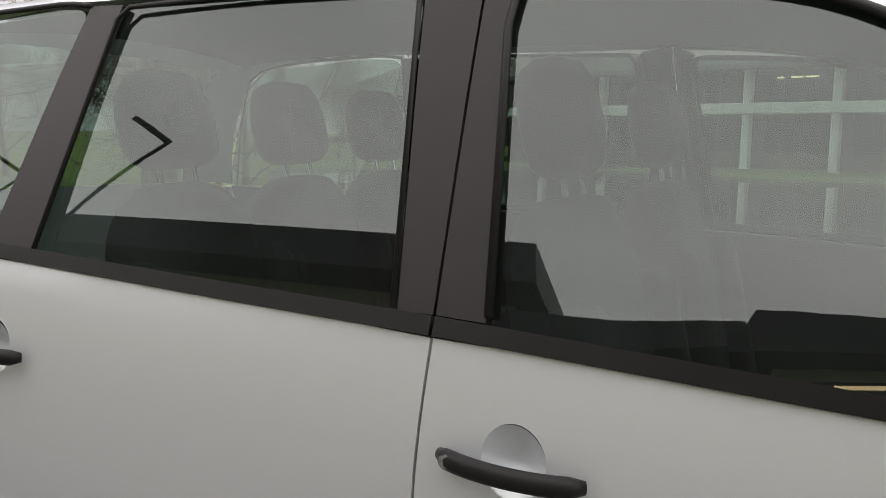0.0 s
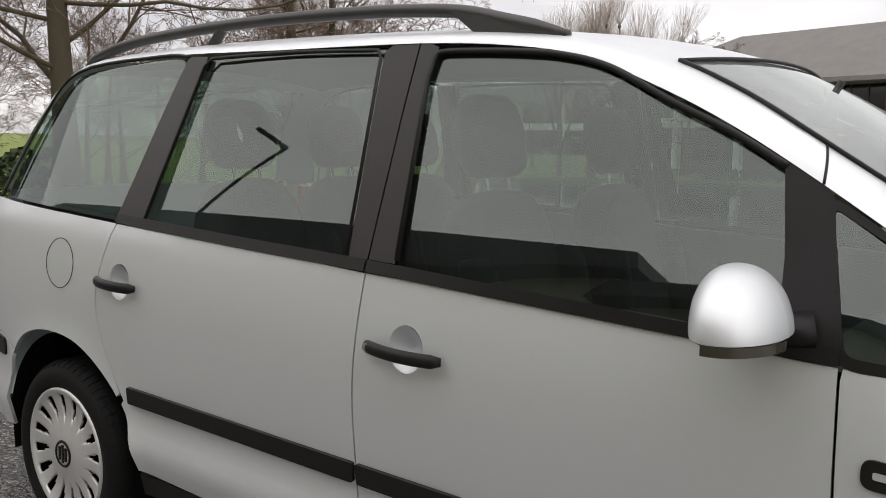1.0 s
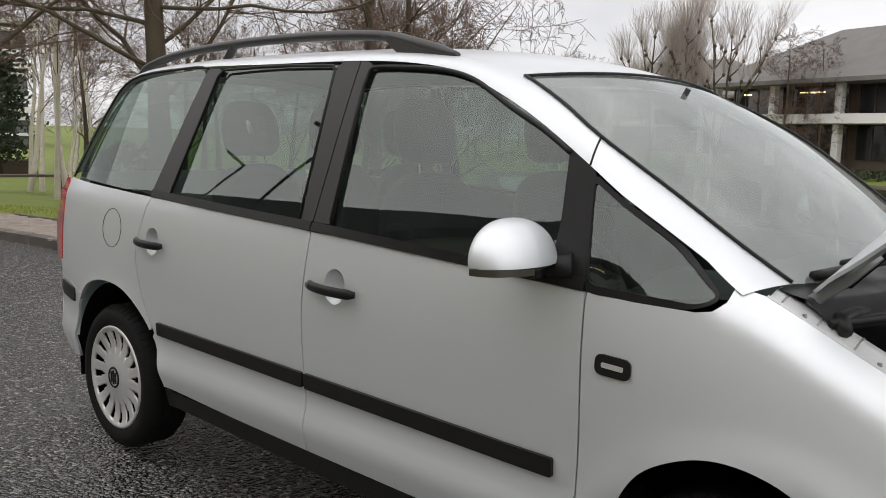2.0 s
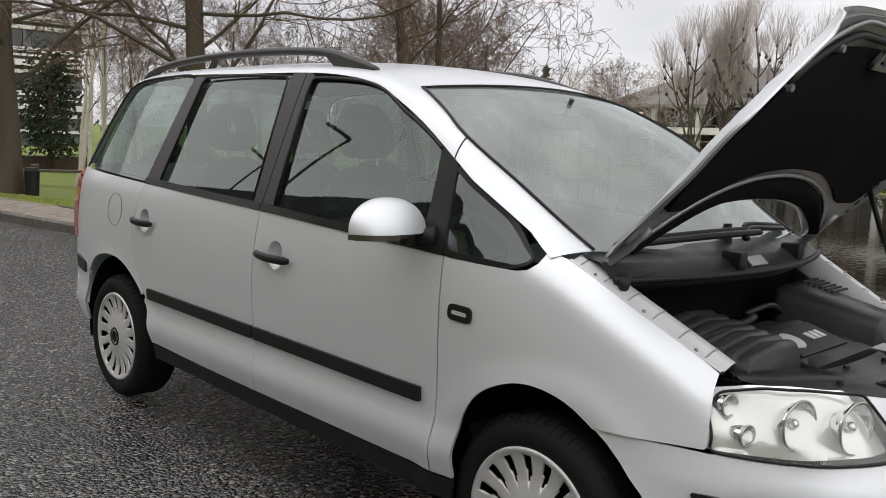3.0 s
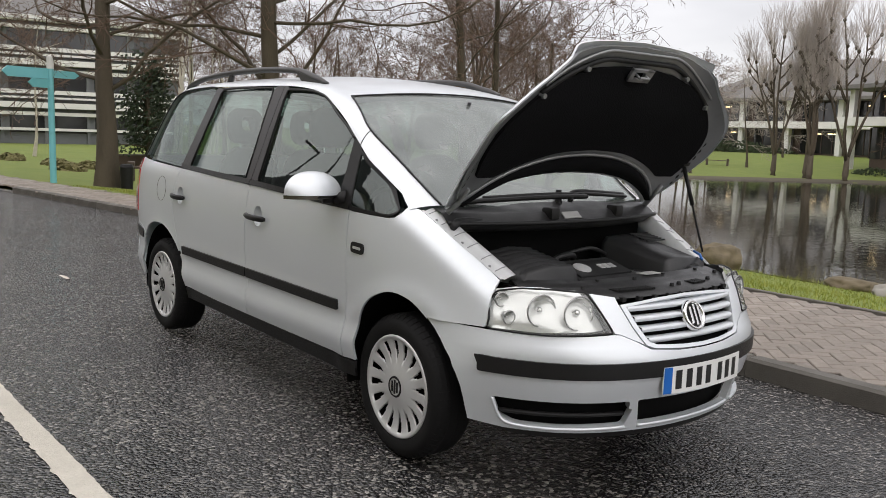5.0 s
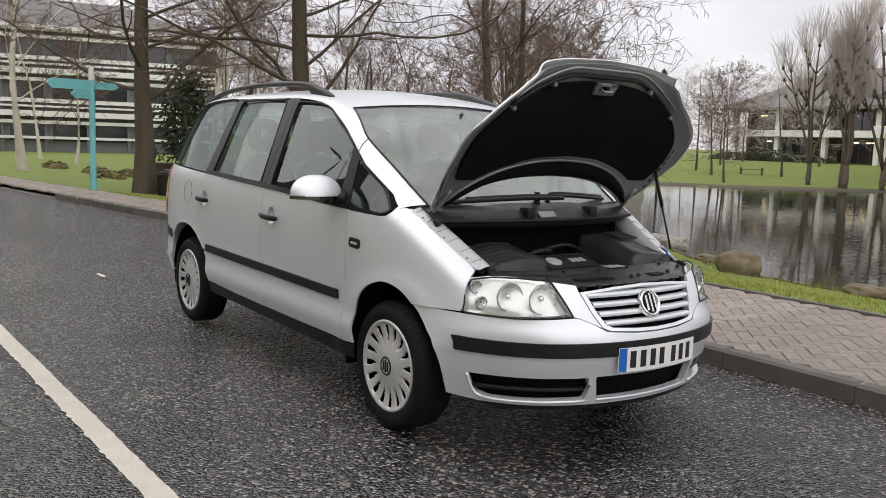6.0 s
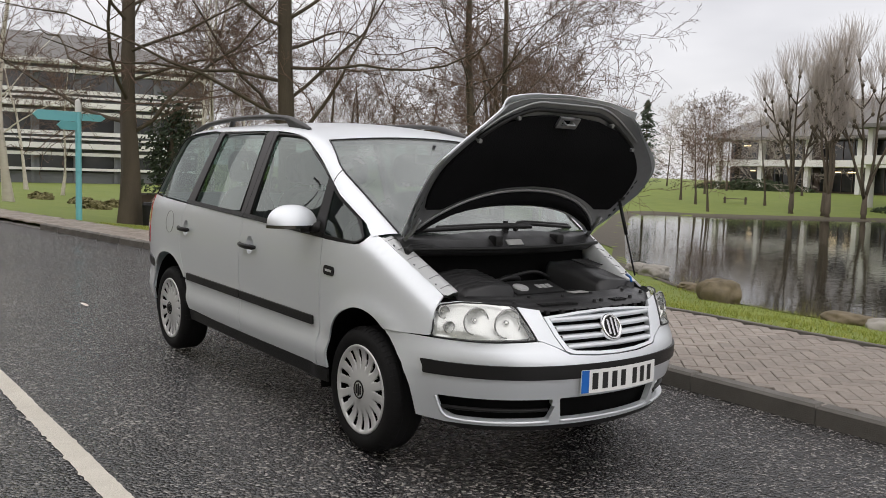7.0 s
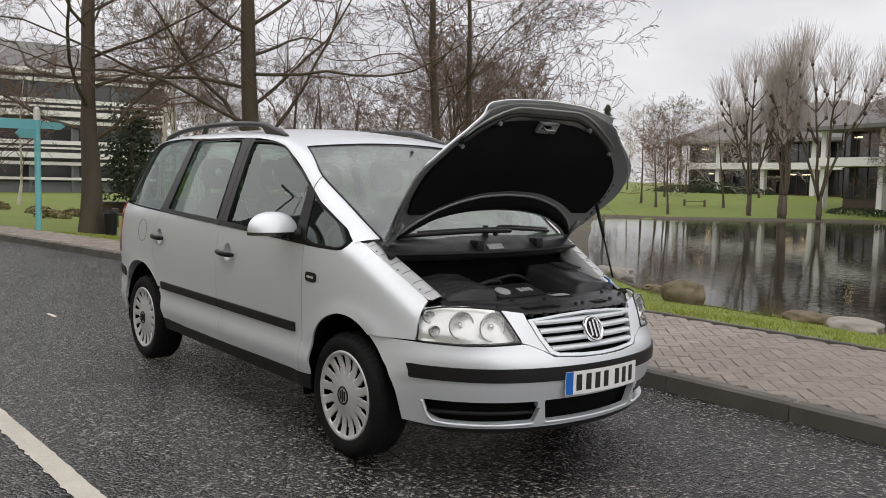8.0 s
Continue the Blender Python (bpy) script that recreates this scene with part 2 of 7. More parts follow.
M_TEAL = material("turquoise_sign_paint", (0.13, 0.42, 0.46), (0.19, 0.50, 0.53), 4.0, 0.45)
M_STONE = material("mossy_boulder", (0.05, 0.04, 0.022), (0.20, 0.155, 0.09), 4.0, 0.75, bump=1.0, bump_scale=18)
M_STONE_PALE = material("pale_boulder", (0.18, 0.165, 0.14), (0.33, 0.31, 0.27), 3.0, 0.75, bump=0.6, bump_scale=22)
M_SEAT = material("grey_seat_cloth", (0.035, 0.037, 0.038), (0.06, 0.063, 0.066), 6.0, 0.9, bump=0.3, bump_scale=300)
M_LINING = material("grey_interior_plastic", (0.06, 0.063, 0.066), (0.09, 0.094, 0.098), 3.0, 0.7)
M_WOOD = material("dark_bench_wood", (0.06, 0.045, 0.035), (0.11, 0.085, 0.065), 5.0, 0.8, stretch=(0.2, 1, 1))
M_BRICKISH = material("brown_brick", (0.06, 0.04, 0.03), (0.10, 0.07, 0.055), 2.0, 0.8)
M_TAWNY = material("tawny_dead_stems", (0.13, 0.125, 0.05), (0.23, 0.20, 0.09), 4.0, 0.9)

# ---- building tools ----
from mathutils.geometry import delaunay_2d_cdt


def link(name, verts, faces, mat, parent=None, label="", smooth=True):
    me = bpy.data.meshes.new(name)
    me.from_pydata([tuple(v) for v in verts], [], faces)
    me.materials.append(mat)
    if smooth:
        me.polygons.foreach_set("use_smooth", [True] * len(me.polygons))
    me.update()
    ob = new(name, me)
    ob.parent = parent
    return tagged(ob, label)


def part(name, bm, mat, parent=None, label="", smooth=False, sharp=35):
    """Links a bmesh as one mesh object under a thing or a part."""
    me = bpy.data.meshes.new(name)
    if smooth:
        for f in bm.faces:
            f.smooth = True
        for e in bm.edges:
            if len(e.link_faces) == 2 and e.calc_face_angle(0) > radians(sharp):
                e.smooth = False
    bm.to_mesh(me)
    bm.free()
    me.materials.append(mat)
    ob = new(name, me)
    ob.parent = parent
    return tagged(ob, label)


def thing(name, label, category, group="", kind="", at=(0, 0, 0), turn=0):
    ob = tagged(new(name), label, category, group, kind)
    ob.empty_display_size = 0.2
    ob.matrix_basis = pose(*at, 0, 0, turn)
    return ob


def box(bm, x0, y0, z0, x1, y1, z1, bevel=0.0, m=None):
    r = bmesh.ops.create_cube(bm, size=1.0, matrix=Matrix.Translation(((x0 + x1) / 2, (y0 + y1) / 2, (z0 + z1) / 2)) @ Matrix.Diagonal((x1 - x0, y1 - y0, z1 - z0, 1)))
    vs = r["verts"]
    if bevel:
        es = list({e for v in vs for e in v.link_edges})
        vs = bmesh.ops.bevel(bm, geom=es, offset=bevel, segments=2, affect="EDGES", profile=0.6)["verts"] + [v for v in vs if v.is_valid]
    if m is not None:
        bmesh.ops.transform(bm, matrix=m, verts=list(set(vs)))
    return vs


def cyl(bm, p, q, r0, r1=None, seg=16, caps=True):
    p, q = Vector(p), Vector(q)
    r1 = r0 if r1 is None else r1
    turn = (q - p).to_track_quat("Z", "Y").to_matrix().to_4x4()
    bmesh.ops.create_cone(bm, cap_ends=caps, segments=seg, radius1=r0, radius2=r1, depth=(q - p).length, matrix=Matrix.Translation((p + q) / 2) @ turn)


def tube(points, radii, sides=8, cap=True, flat=1.0, up=(0, 0, 1)):
    """Verts and faces of a tube through points; flat squeezes it along up."""
    pts = [Vector(p) for p in points]
    if not isinstance(radii, (list, tuple)):
        radii = [radii] * len(pts)
    verts, faces = [], []
    up = Vector(up)
    for i, p in enumerate(pts):
        d = (pts[min(i + 1, len(pts) - 1)] - pts[max(i - 1, 0)]).normalized()
        s = d.cross(up)
        s = s.normalized() if s.length > 1e-4 else d.orthogonal().normalized()
        u = s.cross(d)
        for j in range(sides):
            a = 2 * math.pi * j / sides
            verts.append(p + radii[i] * (math.cos(a) * s + flat * math.sin(a) * u))
    for i in range(len(pts) - 1):
        for j in range(sides):
            a, b = i * sides + j, i * sides + (j + 1) % sides
            faces.append((a, b, b + sides, a + sides))
    if cap:
        faces.append(tuple(range(sides))[::-1])
        faces.append(tuple((len(pts) - 1) * sides + j for j in range(sides)))
    return verts, faces


def curve_table(rows):
    """A smooth function through (x, value) rows, x rising."""
    xs, ys = [r[0] for r in rows], [r[1] for r in rows]
    ms = []
    for i in range(len(xs)):
        a, b = max(i - 1, 0), min(i + 1, len(xs) - 1)
        ms.append((ys[b] - ys[a]) / (xs[b] - xs[a]))

    def value(x):
        if x <= xs[0]:
            return ys[0] + ms[0] * (x - xs[0])
        if x >= xs[-1]:
            return ys[-1] + ms[-1] * (x - xs[-1])
        i = max(j for j in range(len(xs) - 1) if xs[j] <= x)
        h = xs[i + 1] - xs[i]
        t = (x - xs[i]) / h
        return ((2 * t**3 - 3 * t**2 + 1) * ys[i] + (t**3 - 2 * t**2 + t) * h * ms[i] + (3 * t**2 - 2 * t**3) * ys[i + 1] + (t**3 - t**2) * h * ms[i + 1])
    return value


def smooth_line(points, n=8, closed=False):
    """Catmull-Rom through points of any dimension."""
    pts = [np.array(p, float) for p in points]
    out = []
    count = len(pts) if closed else len(pts) - 1
    for i in range(count):
        if closed:
            p0, p1, p2, p3 = pts[i - 1], pts[i], pts[(i + 1) % len(pts)], pts[(i + 2) % len(pts)]
        else:
            p0, p1, p2, p3 = pts[max(i - 1, 0)], pts[i], pts[i + 1], pts[min(i + 2, len(pts) - 1)]
        for j in range(n):
            t = j / n
            out.append(0.5 * (2 * p1 + (p2 - p0) * t + (2 * p0 - 5 * p1 + 4 * p2 - p3) * t * t + (3 * p1 - p0 - 3 * p2 + p3) * t**3))
    if not closed:
        out.append(pts[-1])
    return [tuple(p) for p in out]


def rounded(poly, r, seg=4):
    """A polygon with its corners rounded off by about r."""
    out = []
    for i, p in enumerate(poly):
        p, a, b = np.array(p, float), np.array(poly[i - 1], float), np.array(poly[(i + 1) % len(poly)], float)
        la, lb = np.linalg.norm(a - p), np.linalg.norm(b - p)
        ra = min(r, la * 0.45, lb * 0.45)
        s, e = p + (a - p) / la * ra, p + (b - p) / lb * ra
        for j in range(seg + 1):
            t = j / seg
            out.append(tuple((1 - t) ** 2 * s + 2 * t * (1 - t) * p + t * t * e))
    return out


def resample(loop, step):
    out = []
    for i, p in enumerate(loop):
        q = loop[(i + 1) % len(loop)]
        d = math.dist(p, q)
        if d < 1e-5:
            continue
        for j in range(max(1, round(d / step))):
            t = j / max(1, round(d / step))
            out.append((p[0] + (q[0] - p[0]) * t, p[1] + (q[1] - p[1]) * t))
    return out


def inside(x, y, loop):
    hit = False
    for i in range(len(loop)):
        (x0, y0), (x1, y1) = loop[i - 1], loop[i]
        if (y0 > y) != (y1 > y) and x < (x1 - x0) * (y - y0) / (y1 - y0) + x0:
            hit = not hit
    return hit


def near_loop(x, y, loop, d):
    return any((x - a) ** 2 + (y - b) ** 2 < d * d for a, b in loop)


def sheet(outer, holes, step):
    """Fills a plane outline with holes by small triangles. Gives points, triangles and the boundary loops (as indices)."""
    loops = [resample(outer, step)] + [resample(h, step) for h in holes]
    pts, edges, rings = [], [], []
    for lp in loops:
        first = len(pts)
        pts += lp
        ring = list(range(first, len(pts)))
        rings.append(ring)
        edges += [(ring[i - 1], ring[i]) for i in range(len(ring))]
    xs, ys = [p[0] for p in loops[0]], [p[1] for p in loops[0]]
    flat = [p for lp in loops for p in lp]
    row, y = 0, min(ys) + step * 0.5
    while y < max(ys):
        x = min(xs) + (step * 0.5 if row % 2 else 0)
        while x < max(xs):
            if inside(x, y, loops[0]) and not any(inside(x, y, h) for h in loops[1:]) and not near_loop(x, y, flat, step * 0.6):
                pts.append((x, y))
            x += step
        y += step * 0.87
        row += 1
    vs, _, fs, orig, _, _ = delaunay_2d_cdt([Vector(p) for p in pts], edges, [], 0, 1e-6)
    back = {}
    for i, o in enumerate(orig):
        for a in o:
            back[a] = i
    tris = []
    for f in fs:
        cx, cy = sum(vs[i].x for i in f) / len(f), sum(vs[i].y for i in f) / len(f)
        if inside(cx, cy, loops[0]) and not any(inside(cx, cy, h) for h in loops[1:]):
            tris.append(tuple(f))
    return [tuple(v) for v in vs], tris, [[back[i] for i in ring] for ring in rings]


def panel(name, outer, place, mat, parent, holes=(), step=0.04, depth=0.012, label="", lift=0.0):
    """A thin curved panel: an outline laid on the surface place(a, b), with its edges turned in by depth."""
    vs, tris, rings = sheet(outer, holes, step)
    e = 1e-3
    pos, nor = [], []
    for a, b in vs:
        p = Vector(place(a, b))
        n = (Vector(place(a + e, b)) - p).cross(Vector(place(a, b + e)) - p).normalized()
        pos.append(p + n * lift)
        nor.append(n)
    faces = []
    for t in tris:
        q = (pos[t[1]] - pos[t[0]]).cross(pos[t[2]] - pos[t[0]])
        faces.append(t if q.dot(nor[t[0]]) > 0 else t[::-1])
    top = len(faces)
    if depth:
        used = set()
        for f in faces:
            for i in range(3):
                used.add((f[i - 1], f[i]))
        for ring in rings:
            low = {}
            for i in ring:
                low[i] = len(pos)
                pos.append(pos[i] - nor[i] * depth)
            for i in range(len(ring)):
                a, b = ring[i - 1], ring[i]
                if a == b:
                    continue
                faces.append((b, a, low[a], low[b]) if (a, b) in used else (a, b, low[b], low[a]))
    ob = link(name, pos, faces, mat, parent, label)
    me = ob.data
    if depth:
        flags = [False] * len(me.edges)
        rim = {tuple(sorted((ring[i - 1], ring[i]))) for ring in rings for i in range(len(ring))}
        for i, ed in enumerate(me.edges):
            flags[i] = tuple(sorted(ed.vertices)) in rim
        at = me.attributes.new("sharp_edge", "BOOLEAN", "EDGE")
        at.data.foreach_set("value", flags)
    return ob


def loft(name, rows, mat, parent, label="", flip=False):
    """A smooth skin through rows of points, each row as long as the next."""
    w = len(rows[0])
    verts = [p for r in rows for p in r]
    faces = []
    for i in range(len(rows) - 1):
        for j in range(w - 1):
            a = i * w + j
            f = (a, a + 1, a + 1 + w, a + w)
            faces.append(f[::-1] if flip else f)
    return link(name, verts, faces, mat, parent, label)

# ---- ground, road, pavement, pond ----
def kerb_y(x):
    """Front face of the kerb."""
    d = max(0.0, -6.0 - x)
    return 1.74 - (0.0165 * d * d if d < 4.67 else 0.36 + 0.154 * (d - 4.67))


def back_y(x):
    """Back edge of the pavement."""
    return 4.0 if x > -2 else max(4.0 + 0.165 * (x + 2), kerb_y(x) + 1.1)


POND = smooth_line([(-39.5, 47.5), (-27, 31.8), (-18.3, 21.8), (-14.1, 17.3), (-11.7, 15.9), (-7.9, 13.8), (-3.6, 13.4), (4.2, 13.1), (21.6, 13.8), (45, 17),
                    (58, 27), (40, 38), (17.3, 47), (-1.6, 54), (-16, 61), (-26.3, 66.0), (-30.8, 60.6), (-35.0, 53.0)], 6, True)
WATER_Z = -1.35


def pond_distance(x, y):
    d = min(math.hypot(x - a, y - b) for a, b in POND)
    return -d if inside(x, y, POND) else d


def ground_z(x, y):
    """The lawn: level beside the road, falling to the pond and rising again beyond it."""
    a = y - back_y(x)
    if a < -0.25:
        return -0.12
    d = pond_distance(x, y)
    top = 0.11 + 0.0022 * max(0.0, min(y, 95.0) - 12) + 0.02 * math.sin(x * 0.8) * math.sin(y * 0.7)
    if x < -25:
        top -= 0.012 * min(60.0, -25 - x) * (1 - min(1.0, max(0.0, y - 20) / 20))
    if d < 0:
        return WATER_Z + 0.03 - 0.6 * min(1.0, -d / 1.6)
    t = max(d / (d + max(a, 0.01)), min(1.0, d / 30.0))
    z = WATER_Z + 0.03 + (top - WATER_Z - 0.03) * t
    return min(z, 0.10) if a < 0.1 else z


def spaced(marks):
    out = []
    for a, b, s in marks:
        n = max(1, round((b - a) / s))
        out += [a + (b - a) * i / n for i in range(n)]
    return out + [marks[-1][1]]


def build_ground():
    xs = spaced([(-2500, -300, 550), (-300, -100, 50), (-100, -45, 5), (-45, -20, 1.2), (-20, 6, 0.5), (6, 60, 3.0), (60, 300, 40), (300, 2500, 550)])
    ys = spaced([(-2500, -300, 550), (-300, -40, 60), (-40, 0, 10), (0, 6, 0.35), (6, 24, 0.6), (24, 72, 1.5), (72, 130, 6), (130, 300, 40), (300, 2500, 550)])
    verts = [(x, y, ground_z(x, y)) for y in ys for x in xs]
    w = len(xs)
    faces = [(j * w + i, j * w + i + 1, (j + 1) * w + i + 1, (j + 1) * w + i) for j in range(len(ys) - 1) for i in range(w - 1)]
    g = link("ground", verts, faces, M_GRASS)
    tagged(g, "mown winter lawn round the pond and road", "lawn", kind="structure")


build_ground()
tagged(link("water", [(x, y, WATER_Z) for x, y in POND], [tuple(range(len(POND)))], M_WATER, smooth=False), "dark rippled pond water with reflections", "pond", kind="structure")


def build_bank():
    """Bare muddy rim along the water."""
    verts, faces = [], []
    n = len(POND)
    cx, cy = 8.0, 36.0
    for i, (x, y) in enumerate(POND):
        d = Vector((x - cx, y - cy)).normalized()
        wd = 0.4 if y < 22 else 1.5
        for s, z in ((-0.15, WATER_Z - 0.03), (0.1, WATER_Z + 0.05), (wd, None)):
            px, py = x + d.x * s, y + d.y * s
            verts.append((px, py, (ground_z(px, py) + (0.02 if y < 22 else 0.07)) if z is None else z))
    for i in range(n):
        for j in range(2):
            a, b = i * 3 + j, ((i + 1) % n) * 3 + j
            faces.append((a, b, b + 1, a + 1))
    tagged(link("pond_bank", verts, faces, M_MUD), "bare muddy rim of the pond", "bank", kind="structure")


build_bank()


def strip_between(name, lower, upper, xs, z, mat, rows=1):
    verts, faces = [], []
    for x in xs:
        for j in range(rows + 1):
            y = lower(x) + (upper(x) - lower(x)) * j / rows
            verts.append((x, y, z))
    for i in range(len(xs) - 1):
        for j in range(rows):
            a = i * (rows + 1) + j
            faces.append((a, a + rows + 1, a + rows + 2, a + 1))
    return link(name, verts, faces, mat)


ROAD_X = spaced([(-400, -40, 60), (-40, 12, 0.5), (12, 400, 60)])
tagged(strip_between("road", lambda x: -7.5, lambda x: kerb_y(x) + 0.02, ROAD_X, 0.0, M_ASPHALT), "wet coarse dark asphalt road", "road", kind="structure")
tagged(strip_between("pavement", lambda x: kerb_y(x) + 0.13, back_y, ROAD_X, 0.095, M_JOINT), "damp block-paved footway", "pavement", kind="structure")
tagged(strip_between("far_verge", lambda x: -60, lambda x: -7.5, ROAD_X, 0.02, M_GRASS), "grass verge across the road", "verge", kind="structure")


def build_line():
    verts, faces = [], []
    rng = random.Random(3)
    pts = [(-16 + 0.03 * i) for i in range(917)]
    for i, px in enumerate(pts):
        wob = 0.002 * math.sin(px * 5.1)
        yc = -2.105 + 0.0305 * (px + 1.0)
        for s in (-0.055 + wob - rng.random() ** 3 * 0.014, 0.053 + wob + rng.random() ** 3 * 0.007):
            verts.append((px, yc + s, 0.004))
    for i in range(len(pts) - 1):
        faces.append((2 * i, 2 * i + 2, 2 * i + 3, 2 * i + 1))
    tagged(link("road_marking", verts, faces, M_LINE), "worn off-white painted road line", "road marking", kind="structure")


build_line()
tagged(link("road_marking", [(-5.42, -0.955, 0.004), (-5.20, -0.945, 0.004), (-5.19, -0.915, 0.004), (-5.32, -0.905, 0.004), (-5.43, -0.925, 0.004)], [(0, 1, 2, 3, 4)], M_LINE, smooth=False), "small worn fleck of white road paint", "road marking", kind="structure")

# ---- the car: a silver people carrier, nose towards +x, its right side towards -y ----
car = thing("people_carrier", "silver people carrier with raised bonnet parked by the kerb", "car")

belt_z = curve_table([(-3.6, 1.215), (-3.27, 1.20), (-2.5, 1.168), (-1.9, 1.145), (-1.437, 1.13), (-0.98, 1.11), (-0.38, 1.085), (-0.1, 1.078)])
crest_z = curve_table([(-0.12, 1.155), (0.0, 1.115), (0.2, 1.01), (0.47, 0.868)])


def body_y(z):
    """Half width of the flanks: a soft shoulder under the windows."""
    if z < 0.65:
        return 0.908 - 0.05 * (0.65 - z) ** 1.5
    if z < 0.85:
        return 0.916 - 0.008 * ((0.85 - z) / 0.2) ** 2
    return 0.916 - 0.024 * ((z - 0.85) / 0.28) ** 2


def side_y(x, z):
    if z < 1.13:
        y = body_y(z)
        y += 0.015 * math.exp(-(((z - 0.465) / 0.055) ** 2)) - 0.006 * math.exp(-(((z - 0.56) / 0.04) ** 2))
        if z < 0.42:
            y -= 0.9 * (0.42 - z) ** 2
    else:
        y = 0.892 - 0.40 * (z - 1.13) - 0.12 * max(0, z - 1.45) ** 2
    y -= max(0.0, 0.065 + (min(z, 1.13) - 0.57) * 0.29) * max(0.0, x + 0.6) ** 2
    if x < -2.9:
        y -= 0.2 * (-2.9 - x) ** 2
    if x > -0.35:
        t = (z - (crest_z(x) - 0.09)) / 0.09
        if t > 0:
            y -= 0.055 * min(t, 1.2) ** 2.5 * min(1, (x + 0.35) / 0.3)
    # flared lips of the wheel arches
    for ax, az in ((0.03, 0.33), (-2.82, 0.335)):
        d = math.hypot(x - ax, z - az)
        if d < 0.6:
            y += 0.012 * math.exp(-(((d - 0.42) / 0.05) ** 2))
    return y


def side(sgn, off=0.0):
    """The side skin as a surface over (x, z); sgn -1 is the right side."""
    return lambda x, z: (x, sgn * (side_y(x, z) - off), z)


NOSE = [(0.15, 0.88, 0.40, 0.70), (0.24, 0.915, 0.42, 0.70), (0.30, 0.935, 0.42, 0.70), (0.43, 0.966, 0.40, 0.67), (0.50, 0.985, 0.40, 0.67), (0.57, 0.99, 0.40, 0.67),
        (0.62, 0.975, 0.36, 0.75), (0.66, 0.945, 0.32, 0.88), (0.72, 0.908, 0.25, 1.03), (0.80, 0.868, 0.25, 1.40), (0.88, 0.82, 0.25, 1.60)]
nose_x0, nose_a, nose_b = (curve_table([(r[0], r[i]) for r in NOSE]) for i in (1, 2, 3))


def nose(y, z):
    """The front skin as a surface over (y, z); it runs over into the side skin."""
    x = nose_x0(z) - nose_a(z) * y * y - nose_b(z) * y**6
    base = body_y(z)
    k = max(0.05, 0.065 + (z - 0.57) * 0.29)
    gap = base - abs(y)
    s = math.sqrt(gap / k) - 0.6 if gap > 0 else -0.6 + gap * 8
    h = max(0.0, min(1.0, 0.5 + (s - x) / 0.16))
    return (s + (x - s) * h - 0.08 * h * (1 - h), y, z)


def nose_y(x, z):
    """The |y| at which the nose skin stands at x."""
    lo, hi = 0.0, 1.2
    for _ in range(40):
        m = (lo + hi) / 2
        lo, hi = (m, hi) if nose(m, z)[0] > x else (lo, m)
    return lo


def belt(x0, x1, n=14, dz=0.0):
    return [(x0 + (x1 - x0) * i / n, belt_z(x0 + (x1 - x0) * i / n) + dz) for i in range(n + 1)]


GAP_FR = smooth_line([(-1.437, 1.125), (-1.456, 0.864), (-1.449, 0.66), (-1.437, 0.385)], 5)
GAP_F = smooth_line([(-0.378, 1.08), (-0.372, 0.93), (-0.366, 0.72), (-0.375, 0.385)], 5)
GAP_R = smooth_line([(-2.50, 1.163), (-2.575, 0.94), (-2.53, 0.76), (-2.44, 0.61)], 5)
ARCH_R = smooth_line([(-2.365, 0.40), (-2.39, 0.47), (-2.45, 0.595), (-2.565, 0.70), (-2.715, 0.766), (-2.90, 0.772), (-3.05, 0.725), (-3.15, 0.62), (-3.19, 0.47), (-3.195, 0.36)], 5)
ARCH_F = smooth_line([(-0.285, 0.385), (-0.285, 0.46), (-0.262, 0.57), (-0.20, 0.675), (-0.10, 0.735), (0.0, 0.752), (0.11, 0.728), (0.215, 0.664)], 5)
g = 0.0025


def shift(line, dx):
    return [(x + dx, z) for x, z in line]


def finger(x, z, r=0.056):
    """Round opening of a handle recess."""
    return [(x + 0.9 * r * math.cos(a), z + r * math.sin(a)) for a in [2 * math.pi * i / 28 for i in range(28)]]


